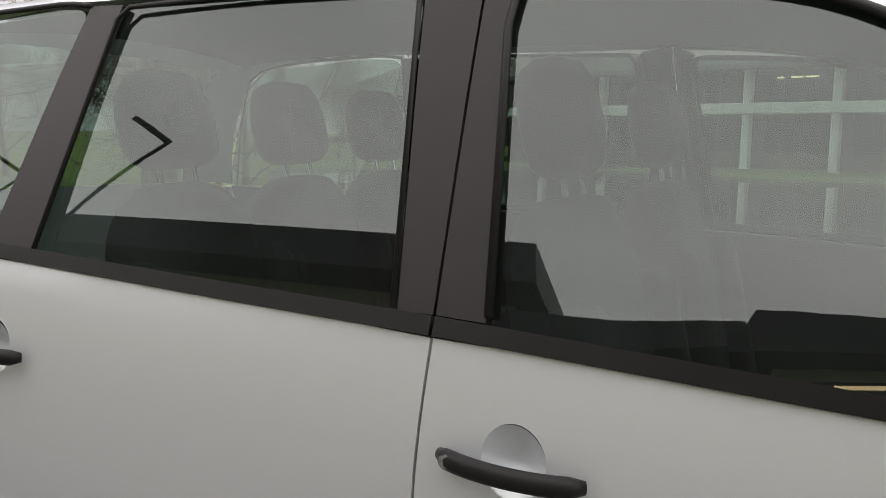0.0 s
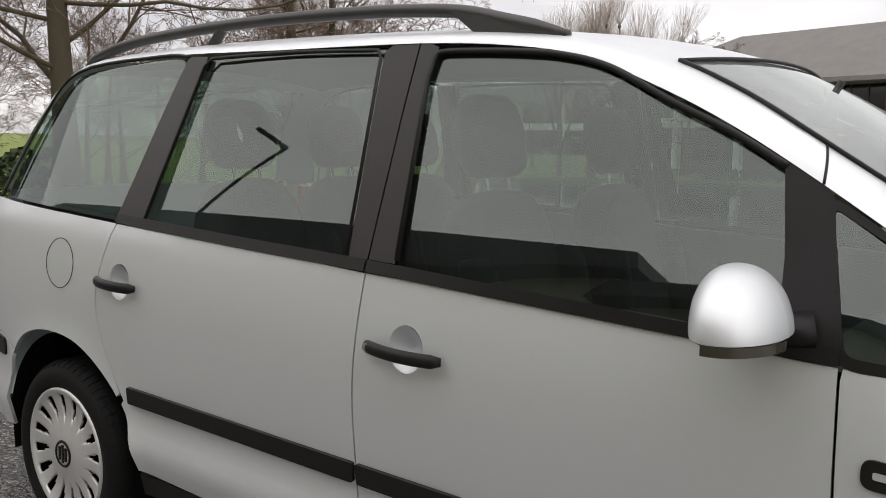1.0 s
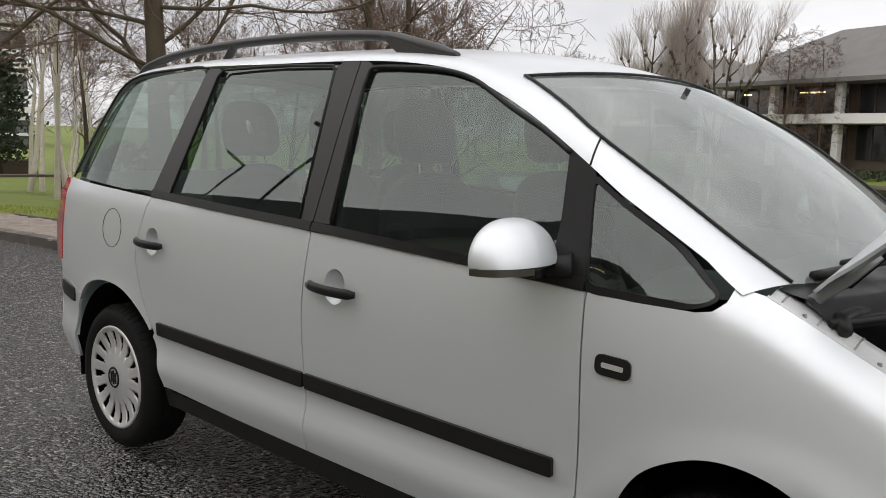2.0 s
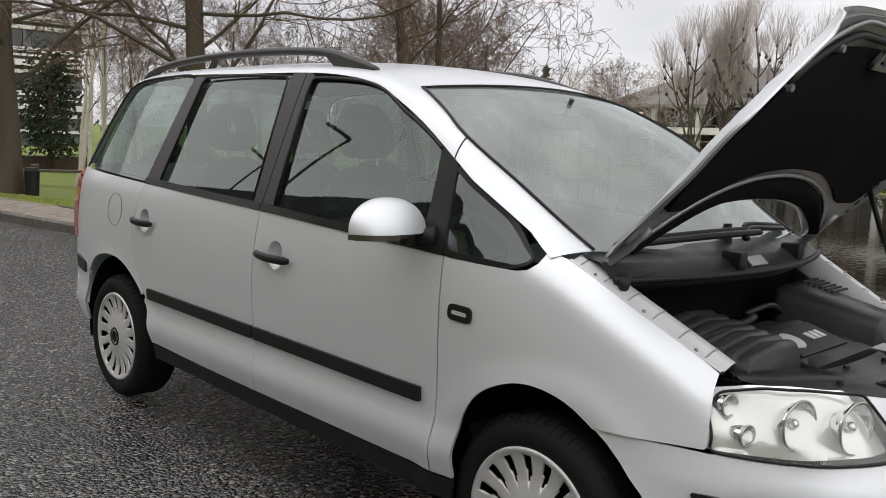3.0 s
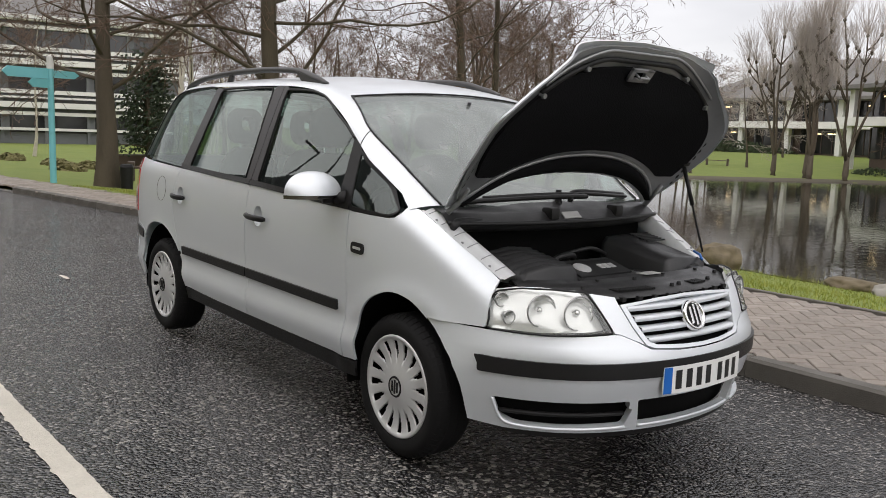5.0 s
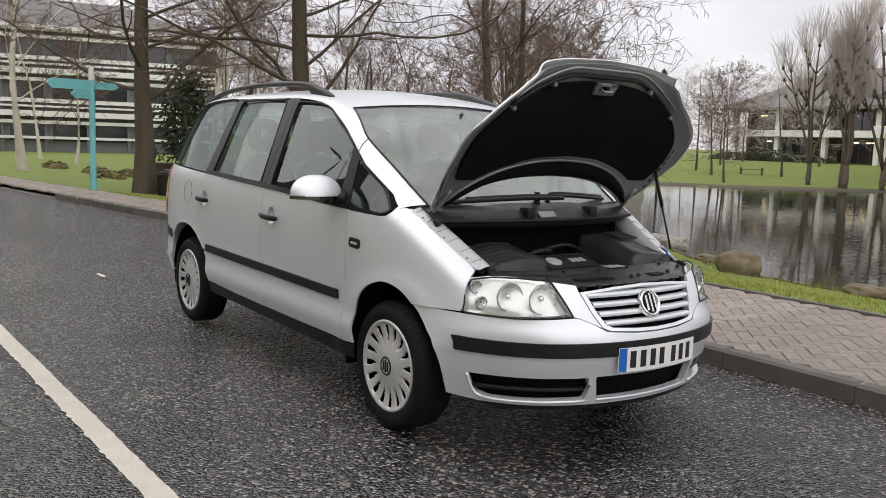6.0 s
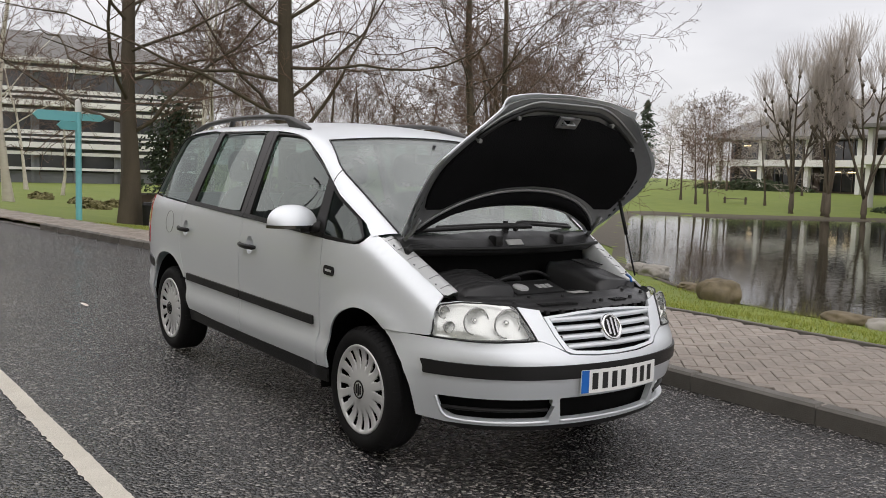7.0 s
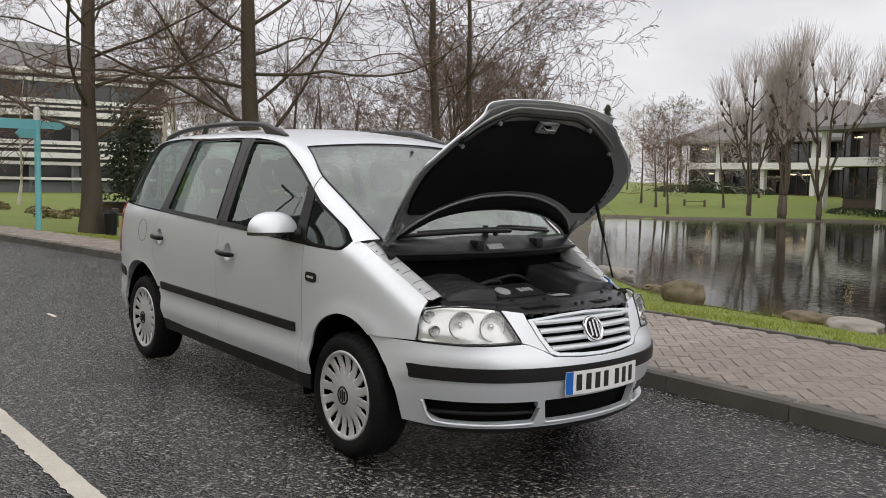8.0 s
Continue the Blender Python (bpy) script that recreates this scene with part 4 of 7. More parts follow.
def build_nose():
    # bumper skin
    def wrap(x, z):
        return nose_y(x, z)
    arch_edge = [(0.199, 0.674), (0.245, 0.642), (0.29, 0.605), (0.386, 0.51), (0.418, 0.46), (0.434, 0.415), (0.441, 0.36), (0.447, 0.302)]
    left = [(-wrap(x, z), z) for x, z in arch_edge]
    top = [(-0.785, 0.682), (-0.66, 0.680), (-0.44, 0.690), (-0.41, 0.688), (-0.345, 0.660), (-0.295, 0.630), (-0.15, 0.617), (0.0, 0.614)]
    low = [(-0.74, 0.290), (-0.60, 0.288), (-0.35, 0.288), (0.0, 0.288)]
    half = low[::-1] + left[::-1] + top
    outer = half + [(-y, z) for y, z in half[::-1] if y != 0]
    side_hole = rounded([(-0.79, 0.421), (-0.362, 0.421), (-0.362, 0.385), (-0.345, 0.385), (-0.365, 0.313), (-0.60, 0.310), (-0.725, 0.314), (-0.762, 0.338)], 0.015, 4)
    mid_hole = rounded([(-0.330, 0.424), (0.330, 0.424), (0.302, 0.312), (-0.302, 0.312)], 0.012, 3)
    holes = [side_hole, mid_hole, [(-y, z) for y, z in side_hole[::-1]]]
    bumper = panel("front_bumper", outer, nose, M_SILVER, car, holes=holes, step=0.028, depth=0.03, label="silver front bumper with three low openings")
    # black rubbing strip along the bumper
    a, b = [], []
    for i in range(41):
        y = -0.824 + 1.648 * i / 40
        a.append((y, 0.522))
        b.append((y, 0.585))
    panel("bumper_strip", rounded(a + b[::-1], 0.008, 2), nose, M_PLASTIC, bumper, step=0.03, lift=0.012, depth=0.02, label="black bumper rubbing strip")
    panel("lower_lip", [(-0.80, 0.290), (-0.7, 0.262), (0, 0.255), (0.7, 0.262), (0.80, 0.290), (0, 0.289)], nose, M_PLASTIC, bumper, step=0.04, lift=-0.01)
    # near-black sheets for the shade in the openings, and their bars
    back = [(-0.80, 0.27), (0.80, 0.27), (0.80, 0.45), (-0.80, 0.45)]
    panel("grille_shade_back", back, nose, M_VOID, bumper, step=0.06, lift=-0.06, depth=0.0)
    for s in (-1, 1):
        for z, y0, y1 in ((0.362, 0.36, 0.755),):
            v, f = tube([Vector(nose(s * (y0 + (y1 - y0) * i / 8), z)) - Vector((0.025, 0, 0)) for i in range(9)], 0.012, 8, True, 0.8)
            link("grille_bar", v, f, M_PLASTIC, bumper)
        lip = smooth_line([(s * 0.785, 0.415), (s * 0.757, 0.335), (s * 0.72, 0.309), (s * 0.60, 0.304), (s * 0.36, 0.307)], 6)
        v, f = tube([Vector(nose(y, z)) for y, z in lip], 0.008, 8)
        link("opening_edge", v, f, M_SILVER, bumper)
    lip = [(-0.303 + 0.606 * i / 24, 0.309) for i in range(25)]
    v, f = tube([Vector(nose(y, z)) for y, z in lip], 0.008, 8)
    link("opening_edge", v, f, M_SILVER, bumper)
    # number plate: plain bars in place of its writing
    flat = (lambda y, z: (nose(y, 0.54)[0] + 0.013, y, z))
    plate = panel("number_plate", rounded([(-0.253, 0.446), (0.267, 0.446), (0.267, 0.558), (-0.253, 0.558)], 0.006, 2), flat, M_PLATE, bumper, step=0.04, depth=0.006, label="white number plate with plain bars")
    panel("plate_band", [(-0.251, 0.448), (-0.209, 0.448), (-0.209, 0.556), (-0.251, 0.556)], flat, M_BLUE, bumper, step=0.04, depth=0.0, lift=0.0012, label="blue end band of the plate")
    for i in range(7):
        y0 = -0.190 + i * 0.060 + (0.024 if i > 3 else 0)
        panel("plate_bar", [(y0, 0.463), (y0 + 0.034, 0.463), (y0 + 0.034, 0.541), (y0, 0.541)], flat, M_INK, bumper, step=0.04, depth=0.0, lift=0.0012)
    # grille
    g_out = [(-0.374, 0.797), (-0.345, 0.715), (-0.308, 0.645), (-0.275, 0.632), (-0.13, 0.622), (0.0, 0.619)]
    g_out = g_out + [(-y, z) for y, z in g_out[:-1][::-1]] + [(0.18, 0.812), (0.0, 0.818), (-0.18, 0.812)]
    ins = [(y * 0.93, 0.727 + (z - 0.727) * 0.88) for y, z in g_out]
    frame_ob = panel("radiator_grille", g_out, nose, M_SILVER, car, holes=[ins], step=0.025, lift=0.004, depth=0.03, label="silver grille with horizontal slats")
    # near-black sheet for the shade behind the slats
    panel("grille_shade_back", g_out, nose, M_VOID, frame_ob, step=0.05, lift=-0.045, depth=0.0)
    for i, z in enumerate((0.661, 0.701, 0.741, 0.781)):
        wdt = 0.287 + (z - 0.66) * 0.47
        rows = []
        for j in range(25):
            y = -wdt + 2 * wdt * j / 24
            p = Vector(nose(y, z))
            rows.append([p + Vector((-0.035, 0, 0.010)), p + Vector((0.0, 0, 0.009)), p + Vector((0.006, 0, 0.0)), p + Vector((0.002, 0, -0.011)), p + Vector((-0.03, 0, -0.004))])
        loft("grille_slat", rows, M_SILVER, frame_ob, "", flip=True)
    # emblem: ring and bars
    m = Matrix.Translation((0.918, 0, 0.735)) @ Matrix.Rotation(radians(-24), 4, "Y") @ Matrix.Rotation(radians(90), 4, "Z")
    v, f = ring_skin([(0.0, 0.004), (0.052, 0.004)], 40)
    link("emblem_disc", [m @ Vector(p) for p in v], f, M_PLASTIC, frame_ob, "dark emblem disc")
    v, f = ring_skin([(0.050, 0.005), (0.053, -0.008), (0.060, -0.010), (0.066, -0.004), (0.066, 0.012)], 40)
    link("emblem_ring", [m @ Vector(p) for p in v], f, M_CHROME, frame_ob, "chrome emblem ring")
    bm = bmesh.new()
    for dx in (-0.026, 0.0, 0.026):
        hgt = 0.044 if dx == 0 else 0.036
        box(bm, dx - 0.006, -0.010, -hgt, dx + 0.006, 0.003, hgt, 0.001)
    bmesh.ops.transform(bm, matrix=m, verts=bm.verts)
    part("emblem_bars", bm, M_CHROME, frame_ob, "plain chrome emblem bars")
    # silver pieces between lamps and grille, and the lamps
    for s in (-1, 1):
        fl = (lambda l: l) if s < 0 else (lambda l: [(-y, z) for y, z in l][::-1])
        panel("lamp_surround", fl([(-0.43, 0.694), (-0.41, 0.691), (-0.347, 0.664), (-0.312, 0.648), (-0.348, 0.717), (-0.377, 0.797), (-0.382, 0.826), (-0.482, 0.842), (-0.458, 0.77)]), nose, M_SILVER, car, step=0.025, depth=0.02, label="silver panel between lamp and grille")
        ol = rounded([(-0.786, 0.688), (-0.66, 0.686), (-0.437, 0.697), (-0.463, 0.77), (-0.492, 0.846), (-0.60, 0.854), (-0.675, 0.851), (-0.728, 0.832), (-0.756, 0.785)], 0.012, 3)
        lamp = panel("headlamp", fl(ol), nose, M_LENS, car, step=0.03, depth=0.02, label="large clear headlamp with chrome reflectors")
        inner = [(-0.60 + (y + 0.60) * 0.995, 0.77 + (z - 0.77) * 0.99) for y, z in ol]
        deep = (lambda y, z: (nose(y, z)[0] - 0.046 + 0.004 * math.sin(y * 46 + 9 * z) + 0.0045 * abs(math.sin(abs(y) * 150)) * (1 if abs(y) > 0.68 else 0.35), y * 0.995, z))
        panel("reflector_housing", fl(inner), deep, M_REFLECTOR, lamp, step=0.0115, depth=0.0, label="chrome lamp housing")
        for y, z, r in ((-0.535, 0.768, 0.066), (-0.645, 0.772, 0.062), (-0.722, 0.80, 0.028), (-0.732, 0.738, 0.026)):
            c = Vector(nose(s * abs(y), z)) + Vector((-0.028, 0, 0))
            turn = Matrix.Translation(c) @ Matrix.Rotation(radians(90 + s * 12), 4, "Z")
            v, f = ring_skin([(r, -0.014), (r * 0.97, -0.004), (r * 0.86, 0.012), (r * 0.62, 0.030), (r * 0.36, 0.040), (r * 0.18, 0.042), (r * 0.18, 0.012), (0.0, 0.004)], 18)
            jig = random.Random(int(r * 10000))
            v = [Vector(p) + Vector((jig.uniform(-1, 1), jig.uniform(-1, 1), jig.uniform(-1, 1))) * r * 0.025 for p in v]
            link("reflector", [turn @ p for p in v], f, M_CHROME, lamp, "faceted chrome reflector bowl", smooth=False)
            bm = bmesh.new()
            bmesh.ops.create_uvsphere(bm, u_segments=14, v_segments=8, radius=r * 0.22, matrix=turn @ Matrix.Translation((0, 0.004, 0)))
            part("bulb", bm, M_CHROME, lamp, "bright bulb cap", smooth=True)
            ring = [turn @ Vector((r * 1.02 * math.cos(a), -0.013, r * 1.02 * math.sin(a))) for a in [2 * math.pi * i / 28 for i in range(29)]]
            link("bowl_rim", *tube(ring, 0.0035, 6), M_DARKRIM, lamp, "grey rim of the bowl")
        rim = [Vector(nose(y, z)) + Vector((0.001, 0, 0)) for y, z in resample(fl(ol), 0.03)]
        v, f = tube(rim + [rim[0]], 0.004, 6)
        link("lamp_seal", v, f, M_SEAL, lamp, "dark seal round the lamp")


build_nose()

# ---- car details ----
def build_handles():
    for sgn, df, dr in ((-1, DOOR_FR, DOOR_RR), (1, DOOR_FL, DOOR_RL)):
        for door, x0, x1, z in ((df, -1.405, -1.182, 0.962), (dr, -2.545, -2.345, 0.985)):
            xc = (x0 + x1) / 2
            lines = []
            for i in range(13):
                t = i / 12
                x = x0 + (x1 - x0) * t
                out = 0.012 + 0.030 * math.sin(math.pi * min(1, max(0, t))) ** 0.6
                lines.append((x, sgn * (side_y(x, z) + out), z - 0.006 * t))
            v, f = tube(lines, [0.010] + [0.0165] * 11 + [0.010], 10, True, 0.75, (0, sgn, 0))
            link("door_handle", v, f, M_PLASTIC, door, "black door handle")
            # round finger recess behind the handle
            rows = []
            for j in range(7):
                r = 0.056 * (1 - j / 6)
                rows.append([Vector((xc + 0.9 * r * math.cos(a), sgn * (side_y(xc, z) + -0.001 - 0.036 * math.sin(j / 6 * math.pi / 2)), z + 0.003 + r * math.sin(a))) for a in [2 * math.pi * i / 28 for i in range(29)]])
            loft("handle_recess", rows, M_SILVER, door, "round recess behind the handle", flip=sgn > 0)
            if door is df:
                c = Vector((x0 + 0.022, sgn * (side_y(x0, z) + 0.034), z))
                bm = bmesh.new()
                cyl(bm, c, c + Vector((0, sgn * 0.004, 0)), 0.011, 0.011, 20)
                part("lock_barrel", bm, M_CHROME, door, "round metal key lock")
        # side repeater on the wing
        F = side(sgn) if sgn < 0 else (lambda a, b: side(1)(-a, b))
        fl = (lambda l: l) if sgn < 0 else (lambda l: [(-a, b) for a, b in l])
        panel("side_badge", fl(rounded([(-0.330, 0.892), (-0.238, 0.886), (-0.238, 0.936), (-0.330, 0.942)], 0.02, 5)), F, M_PLASTIC, car, step=0.02, lift=0.007, depth=0.012, label="black oval side badge")
        panel("badge_bar", fl(rounded([(-0.312, 0.910), (-0.256, 0.906), (-0.256, 0.918), (-0.312, 0.922)], 0.004, 3)), F, M_HUBCAP, car, step=0.02, lift=0.009, depth=0.004, label="plain chrome bar on the badge")


build_handles()


def build_fuel_flap():
    c = (-2.795, 1.012)
    loop = [(c[0] + 0.083 * math.cos(a), c[1] + 0.083 * math.sin(a)) for a in [2 * math.pi * i / 40 for i in range(40)]]
    pts = [Vector(side(-1, -0.0005)(x, z)) for x, z in loop]
    v, f = tube(pts + [pts[0]], 0.0014, 5)
    link("fuel_flap_gap", v, f, M_SEAL, car, "dark gap round the fuel flap")


build_fuel_flap()


M_INDICATOR = material("smoked_amber_lens", (0.035, 0.031, 0.022), (0.06, 0.054, 0.04), 20.0, 0.2)


def build_mirrors():
    for sgn, door in ((-1, DOOR_FR), (1, DOOR_FL)):
        # shell: a squashed egg, flat behind, its lower rim black
        c = Vector((-0.515, sgn * 1.005, 1.150))
        rows = []
        for i in range(15):
            ph = -0.10 + (math.pi / 2 + 0.10) * i / 14
            ring = []
            for j in range(33):
                th = 2 * math.pi * j / 32
                ex = math.cos(ph) ** 0.85
                x = 0.072 * ex * math.cos(th)
                y = 0.148 * ex * math.sin(th)
                x = x * (1.15 if x > 0 else 0.85)
                z = 0.104 * math.sin(ph) if ph > 0 else 0.05 * math.sin(ph)
                ring.append(c + Vector((x - 0.01 * (z / 0.1), y - 0.0 * z, z)))
            rows.append(ring)
        shell = loft("mirror_shell", rows, M_SILVER, door, "silver door mirror shell")
        bm = bmesh.new()
        low = []
        for i in range(6):
            ph = -0.35 - 1.1 * i / 5
            low.append([c + Vector((0.072 * math.cos(ph) * 1.03 * math.cos(t) * (1.15 if math.cos(t) > 0 else 0.85), 0.150 * math.cos(ph) * math.sin(t), -0.007 + 0.034 * (math.sin(ph) + math.sin(0.35)))) for t in [2 * math.pi * j / 32 for j in range(33)]])
        loft("mirror_base", low, M_PLASTIC, door, "black lower mirror shell")
        ind = [[c + Vector((0.079 * math.cos(t) * 1.1 + 0.0, sgn * 0.151 * math.sin(t), -0.006 - 0.008 * k)) for t in [0.15 + 1.5 * j / 12 for j in range(13)]] for k in range(3)]
        loft("indicator_lens", ind, M_INDICATOR, door, "smoked indicator lens in the mirror", flip=sgn < 0)
        v, f = tube([(-0.50, sgn * 0.90, 1.128), (-0.47, sgn * 0.885, 1.13), (-0.43, sgn * 0.868, 1.135)], [0.03, 0.036, 0.045], 14, True, 0.8)
        link("mirror_arm", v, f, M_PLASTIC, door, "black mirror arm")
        v, f = tube([(-0.515, sgn * 0.955, 1.118), (-0.505, sgn * 0.91, 1.125)], [0.026, 0.036], 14, True, 0.7)
        link("mirror_arm", v, f, M_PLASTIC, door, "black mirror arm")
        face = [[c + Vector((-0.055 - 0.002 * k, 0, 0)) + Vector((0, 0.06 * (1 - k) * math.cos(t), 0.02 + 0.04 * (1 - k) * math.sin(t))) for t in [2 * math.pi * j / 24 for j in range(25)]] for k in (0, 0.5, 1)]
        loft("mirror_glass", face, M_CHROME, door, "mirror glass")


build_mirrors()

# ---- raised bonnet ----
LIFT = 75.0
bonnet_edge_z = curve_table([(0.0, 1.118), (0.2, 1.012), (0.47, 0.880), (0.60, 0.828), (0.75, 0.795), (0.9, 0.755)])


bonnet_width = curve_table([(0.05, 0.665), (0.2, 0.735), (0.36, 0.772), (0.5, 0.768), (0.585, 0.72), (0.66, 0.645), (0.73, 0.56), (0.79, 0.50), (0.83, 0.48), (0.9, 0.5)])


def bonnet_skin(drop=0.0):
    """The raised bonnet as a surface over its lowered (x, y)."""
    turn = Matrix.Translation((0.075, 0, 1.12)) @ Matrix.Rotation(radians(-LIFT), 4, "Y") @ Matrix.Translation((-0.05, 0, -1.10))

    def place(x, y):
        z = bonnet_edge_z(x) + 0.06 * (1 - min(1.0, abs(y) / 0.72) ** 2.2)
        # the rim curls down along the sides
        e = max(0.0, min(1.0, (abs(y) - bonnet_width(x) + 0.085) / 0.085))
        z -= 0.055 * max(0.0, min(1.0, (x - 0.10) / 0.28)) * e**1.3
        return turn @ Vector((x, y, z - drop))
    return place


def mirrored(half):
    """A whole outline from its half at y >= 0, given from the middle behind round to the middle in front."""
    return half + [(x, -y) for x, y in half[::-1] if y > 1e-6]


def build_bonnet():
    rear = smooth_line([(0.24, 0.0), (0.23, 0.2), (0.19, 0.4), (0.11, 0.57), (0.05, 0.655)], 4)
    out = rear + smooth_line([(0.06, 0.69), (0.20, 0.735), (0.36, 0.772), (0.50, 0.768), (0.585, 0.72), (0.66, 0.645), (0.73, 0.56), (0.79, 0.50), (0.815, 0.47)], 3) + smooth_line([(0.85, 0.465), (0.885, 0.29), (0.90, 0.0)], 4)
    outer = mirrored(out)[::-1]
    skin = panel("bonnet", outer, bonnet_skin(), M_SILVER, car, step=0.035, depth=0.008, label="raised silver bonnet with black liner")

    def under(name, outline, drop, mat, label="", depth=0.012, holes=(), step=0.035):
        f = bonnet_skin(drop)
        return panel(name, [(x, -y) for x, y in outline], lambda x, y: f(x, -y), mat, skin, holes=[[(x, -y) for x, y in h] for h in holes], step=step, depth=depth, label=label)
    side_in = smooth_line([(0.12, 0.678), (0.22, 0.720), (0.36, 0.757), (0.49, 0.753), (0.572, 0.705), (0.648, 0.632), (0.72, 0.55), (0.78, 0.488)], 3)
    inner = mirrored(smooth_line([(0.335, 0.0), (0.32, 0.2), (0.265, 0.4), (0.18, 0.55), (0.095, 0.635)], 3) + side_in + smooth_line([(0.815, 0.44), (0.862, 0.28), (0.88, 0.0)], 4))
    # the frame's colour carries the shade of its downward face
    under("inner_frame", inner, 0.024, M_SILVER_IN, "dull silver inner bonnet frame, darkened for shade")
    strip_out = smooth_line([(0.246, 0.0), (0.236, 0.2), (0.196, 0.4), (0.12, 0.57), (0.07, 0.64)], 3)
    strip_in = smooth_line([(0.338, 0.0), (0.323, 0.2), (0.268, 0.4), (0.183, 0.55), (0.098, 0.637)], 3)
    both = lambda l: [(x, -y) for x, y in l[::-1]] + l[1:]
    rows = [[bonnet_skin(0.03)(x, y) for x, y in both(strip_in)], [bonnet_skin(0.055)(x * 0.5 + a * 0.5, y) for (x, y), (a, b) in zip(both(strip_in), both(strip_out))], [bonnet_skin(0.022)(x, y) for x, y in both(strip_out)]]
    loft("rear_channel", rows, M_LINER, skin, "black channel along the rear of the bonnet")
    liner = mirrored(smooth_line([(0.378, 0.0), (0.36, 0.22), (0.30, 0.42), (0.235, 0.55)], 4) + smooth_line([(0.24, 0.660), (0.36, 0.692), (0.48, 0.676), (0.575, 0.612), (0.665, 0.518), (0.73, 0.40)], 4) + smooth_line([(0.768, 0.26), (0.782, 0.12), (0.786, 0.0)], 4))
    under("liner", rounded(liner, 0.01, 2), 0.042, M_LINER, "black felt bonnet liner", depth=0.018)
    # dark channel and seal along the front, light folded edges
    f = bonnet_skin(0.034)
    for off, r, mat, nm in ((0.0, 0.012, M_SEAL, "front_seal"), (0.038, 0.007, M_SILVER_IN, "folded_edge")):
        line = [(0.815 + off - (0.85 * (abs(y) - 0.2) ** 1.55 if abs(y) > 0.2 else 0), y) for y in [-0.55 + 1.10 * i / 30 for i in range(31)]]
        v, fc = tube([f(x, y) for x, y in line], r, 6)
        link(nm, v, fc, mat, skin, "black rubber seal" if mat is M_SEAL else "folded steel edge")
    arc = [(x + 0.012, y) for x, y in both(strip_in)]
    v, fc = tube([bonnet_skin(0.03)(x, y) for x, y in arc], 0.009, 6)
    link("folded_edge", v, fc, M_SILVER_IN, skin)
    # latch bracket, rubber stops, slots
    m = Matrix.Translation(bonnet_skin(0.056)(0.765, 0.0)) @ Matrix.Rotation(radians(-LIFT + 24), 4, "Y")
    bm = bmesh.new()
    for b in ((-0.035, -0.07, -0.012, 0.03, -0.045, 0.004), (-0.035, 0.02, -0.012, 0.03, 0.07, 0.004), (-0.035, -0.07, -0.012, -0.018, 0.07, 0.004), (0.015, -0.07, -0.012, 0.03, 0.07, 0.004)):
        box(bm, *b, 0.003)
    cyl(bm, (0.0, -0.03, -0.03), (0.0, 0.03, -0.03), 0.006)
    cyl(bm, (0.0, -0.03, -0.03), (0.0, -0.03, 0.0), 0.006)
    cyl(bm, (0.0, 0.03, -0.03), (0.0, 0.03, 0.0), 0.006)
    bmesh.ops.transform(bm, matrix=m, verts=bm.verts)
    part("latch_bracket", bm, M_SILVER_IN, skin, "bare metal latch bracket", smooth=True)
    for y, x in ((0.33, 0.765), (-0.33, 0.765), (0.54, 0.64), (-0.54, 0.64)):
        p, q = bonnet_skin(0.03)(x, y), bonnet_skin(0.055)(x, y)
        bm = bmesh.new()
        cyl(bm, p, q, 0.015, 0.010, 18)
        part("bump_stop", bm, M_SILVER_IN, skin, "round pressing with rubber stop", smooth=True)
    for s in (-1, 1):
        for i in range(7):
            x = 0.20 + i * 0.04
            y = s * (0.700 + 0.012 * math.sin((x - 0.2) * 8))
            fl = bonnet_skin(0.0245 if s > 0 else 0.0245)
            ov = [(x + 0.013 * math.cos(a), y + 0.0055 * math.sin(a)) for a in [2 * math.pi * k / 14 for k in range(14)]]
            panel("slot", [(px, -py) for px, py in ov], lambda a, b: fl(a, -b), M_SEAL, skin, step=0.03, depth=0.0)
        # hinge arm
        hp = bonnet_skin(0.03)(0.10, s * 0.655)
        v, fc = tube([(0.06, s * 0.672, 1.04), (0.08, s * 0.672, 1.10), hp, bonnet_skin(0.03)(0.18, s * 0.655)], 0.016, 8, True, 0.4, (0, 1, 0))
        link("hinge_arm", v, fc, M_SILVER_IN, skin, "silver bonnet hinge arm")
    # gas strut on the far side
    a, b = Vector((0.465, 0.678, 0.90)), Vector((0.295, 0.70, 1.338))
    mid = a.lerp(b, 0.52)
    v, fc = tube([a, mid], 0.0055, 10)
    strut = link("bonnet_strut", v, fc, M_PLASTIC, car, "black gas strut holding the bonnet")
    v, fc = tube([mid, b], 0.0105, 12)
    link("strut_cylinder", v, fc, M_PLASTIC, strut)
    bm = bmesh.new()
    box(bm, b.x - 0.06, b.y - 0.03, b.z - 0.016, b.x + 0.03, b.y + 0.02, b.z + 0.028, 0.012)
    part("strut_bracket", bm, M_PLASTIC, strut, "black strut bracket", smooth=True)


M_LINER = material("black_felt_liner", (0.004, 0.004, 0.0045), (0.009, 0.009, 0.010), 5.0, 0.95, bump=0.4, bump_scale=120, spec=0.1)
build_bonnet()

# ---- engine bay, scuttle and wipers ----
M_ENGINE = material("dusty_engine_plastic", (0.008, 0.008, 0.0085), (0.020, 0.0195, 0.0195), 8.0, 0.5, 0.36, bump=0.1, bump_scale=200)


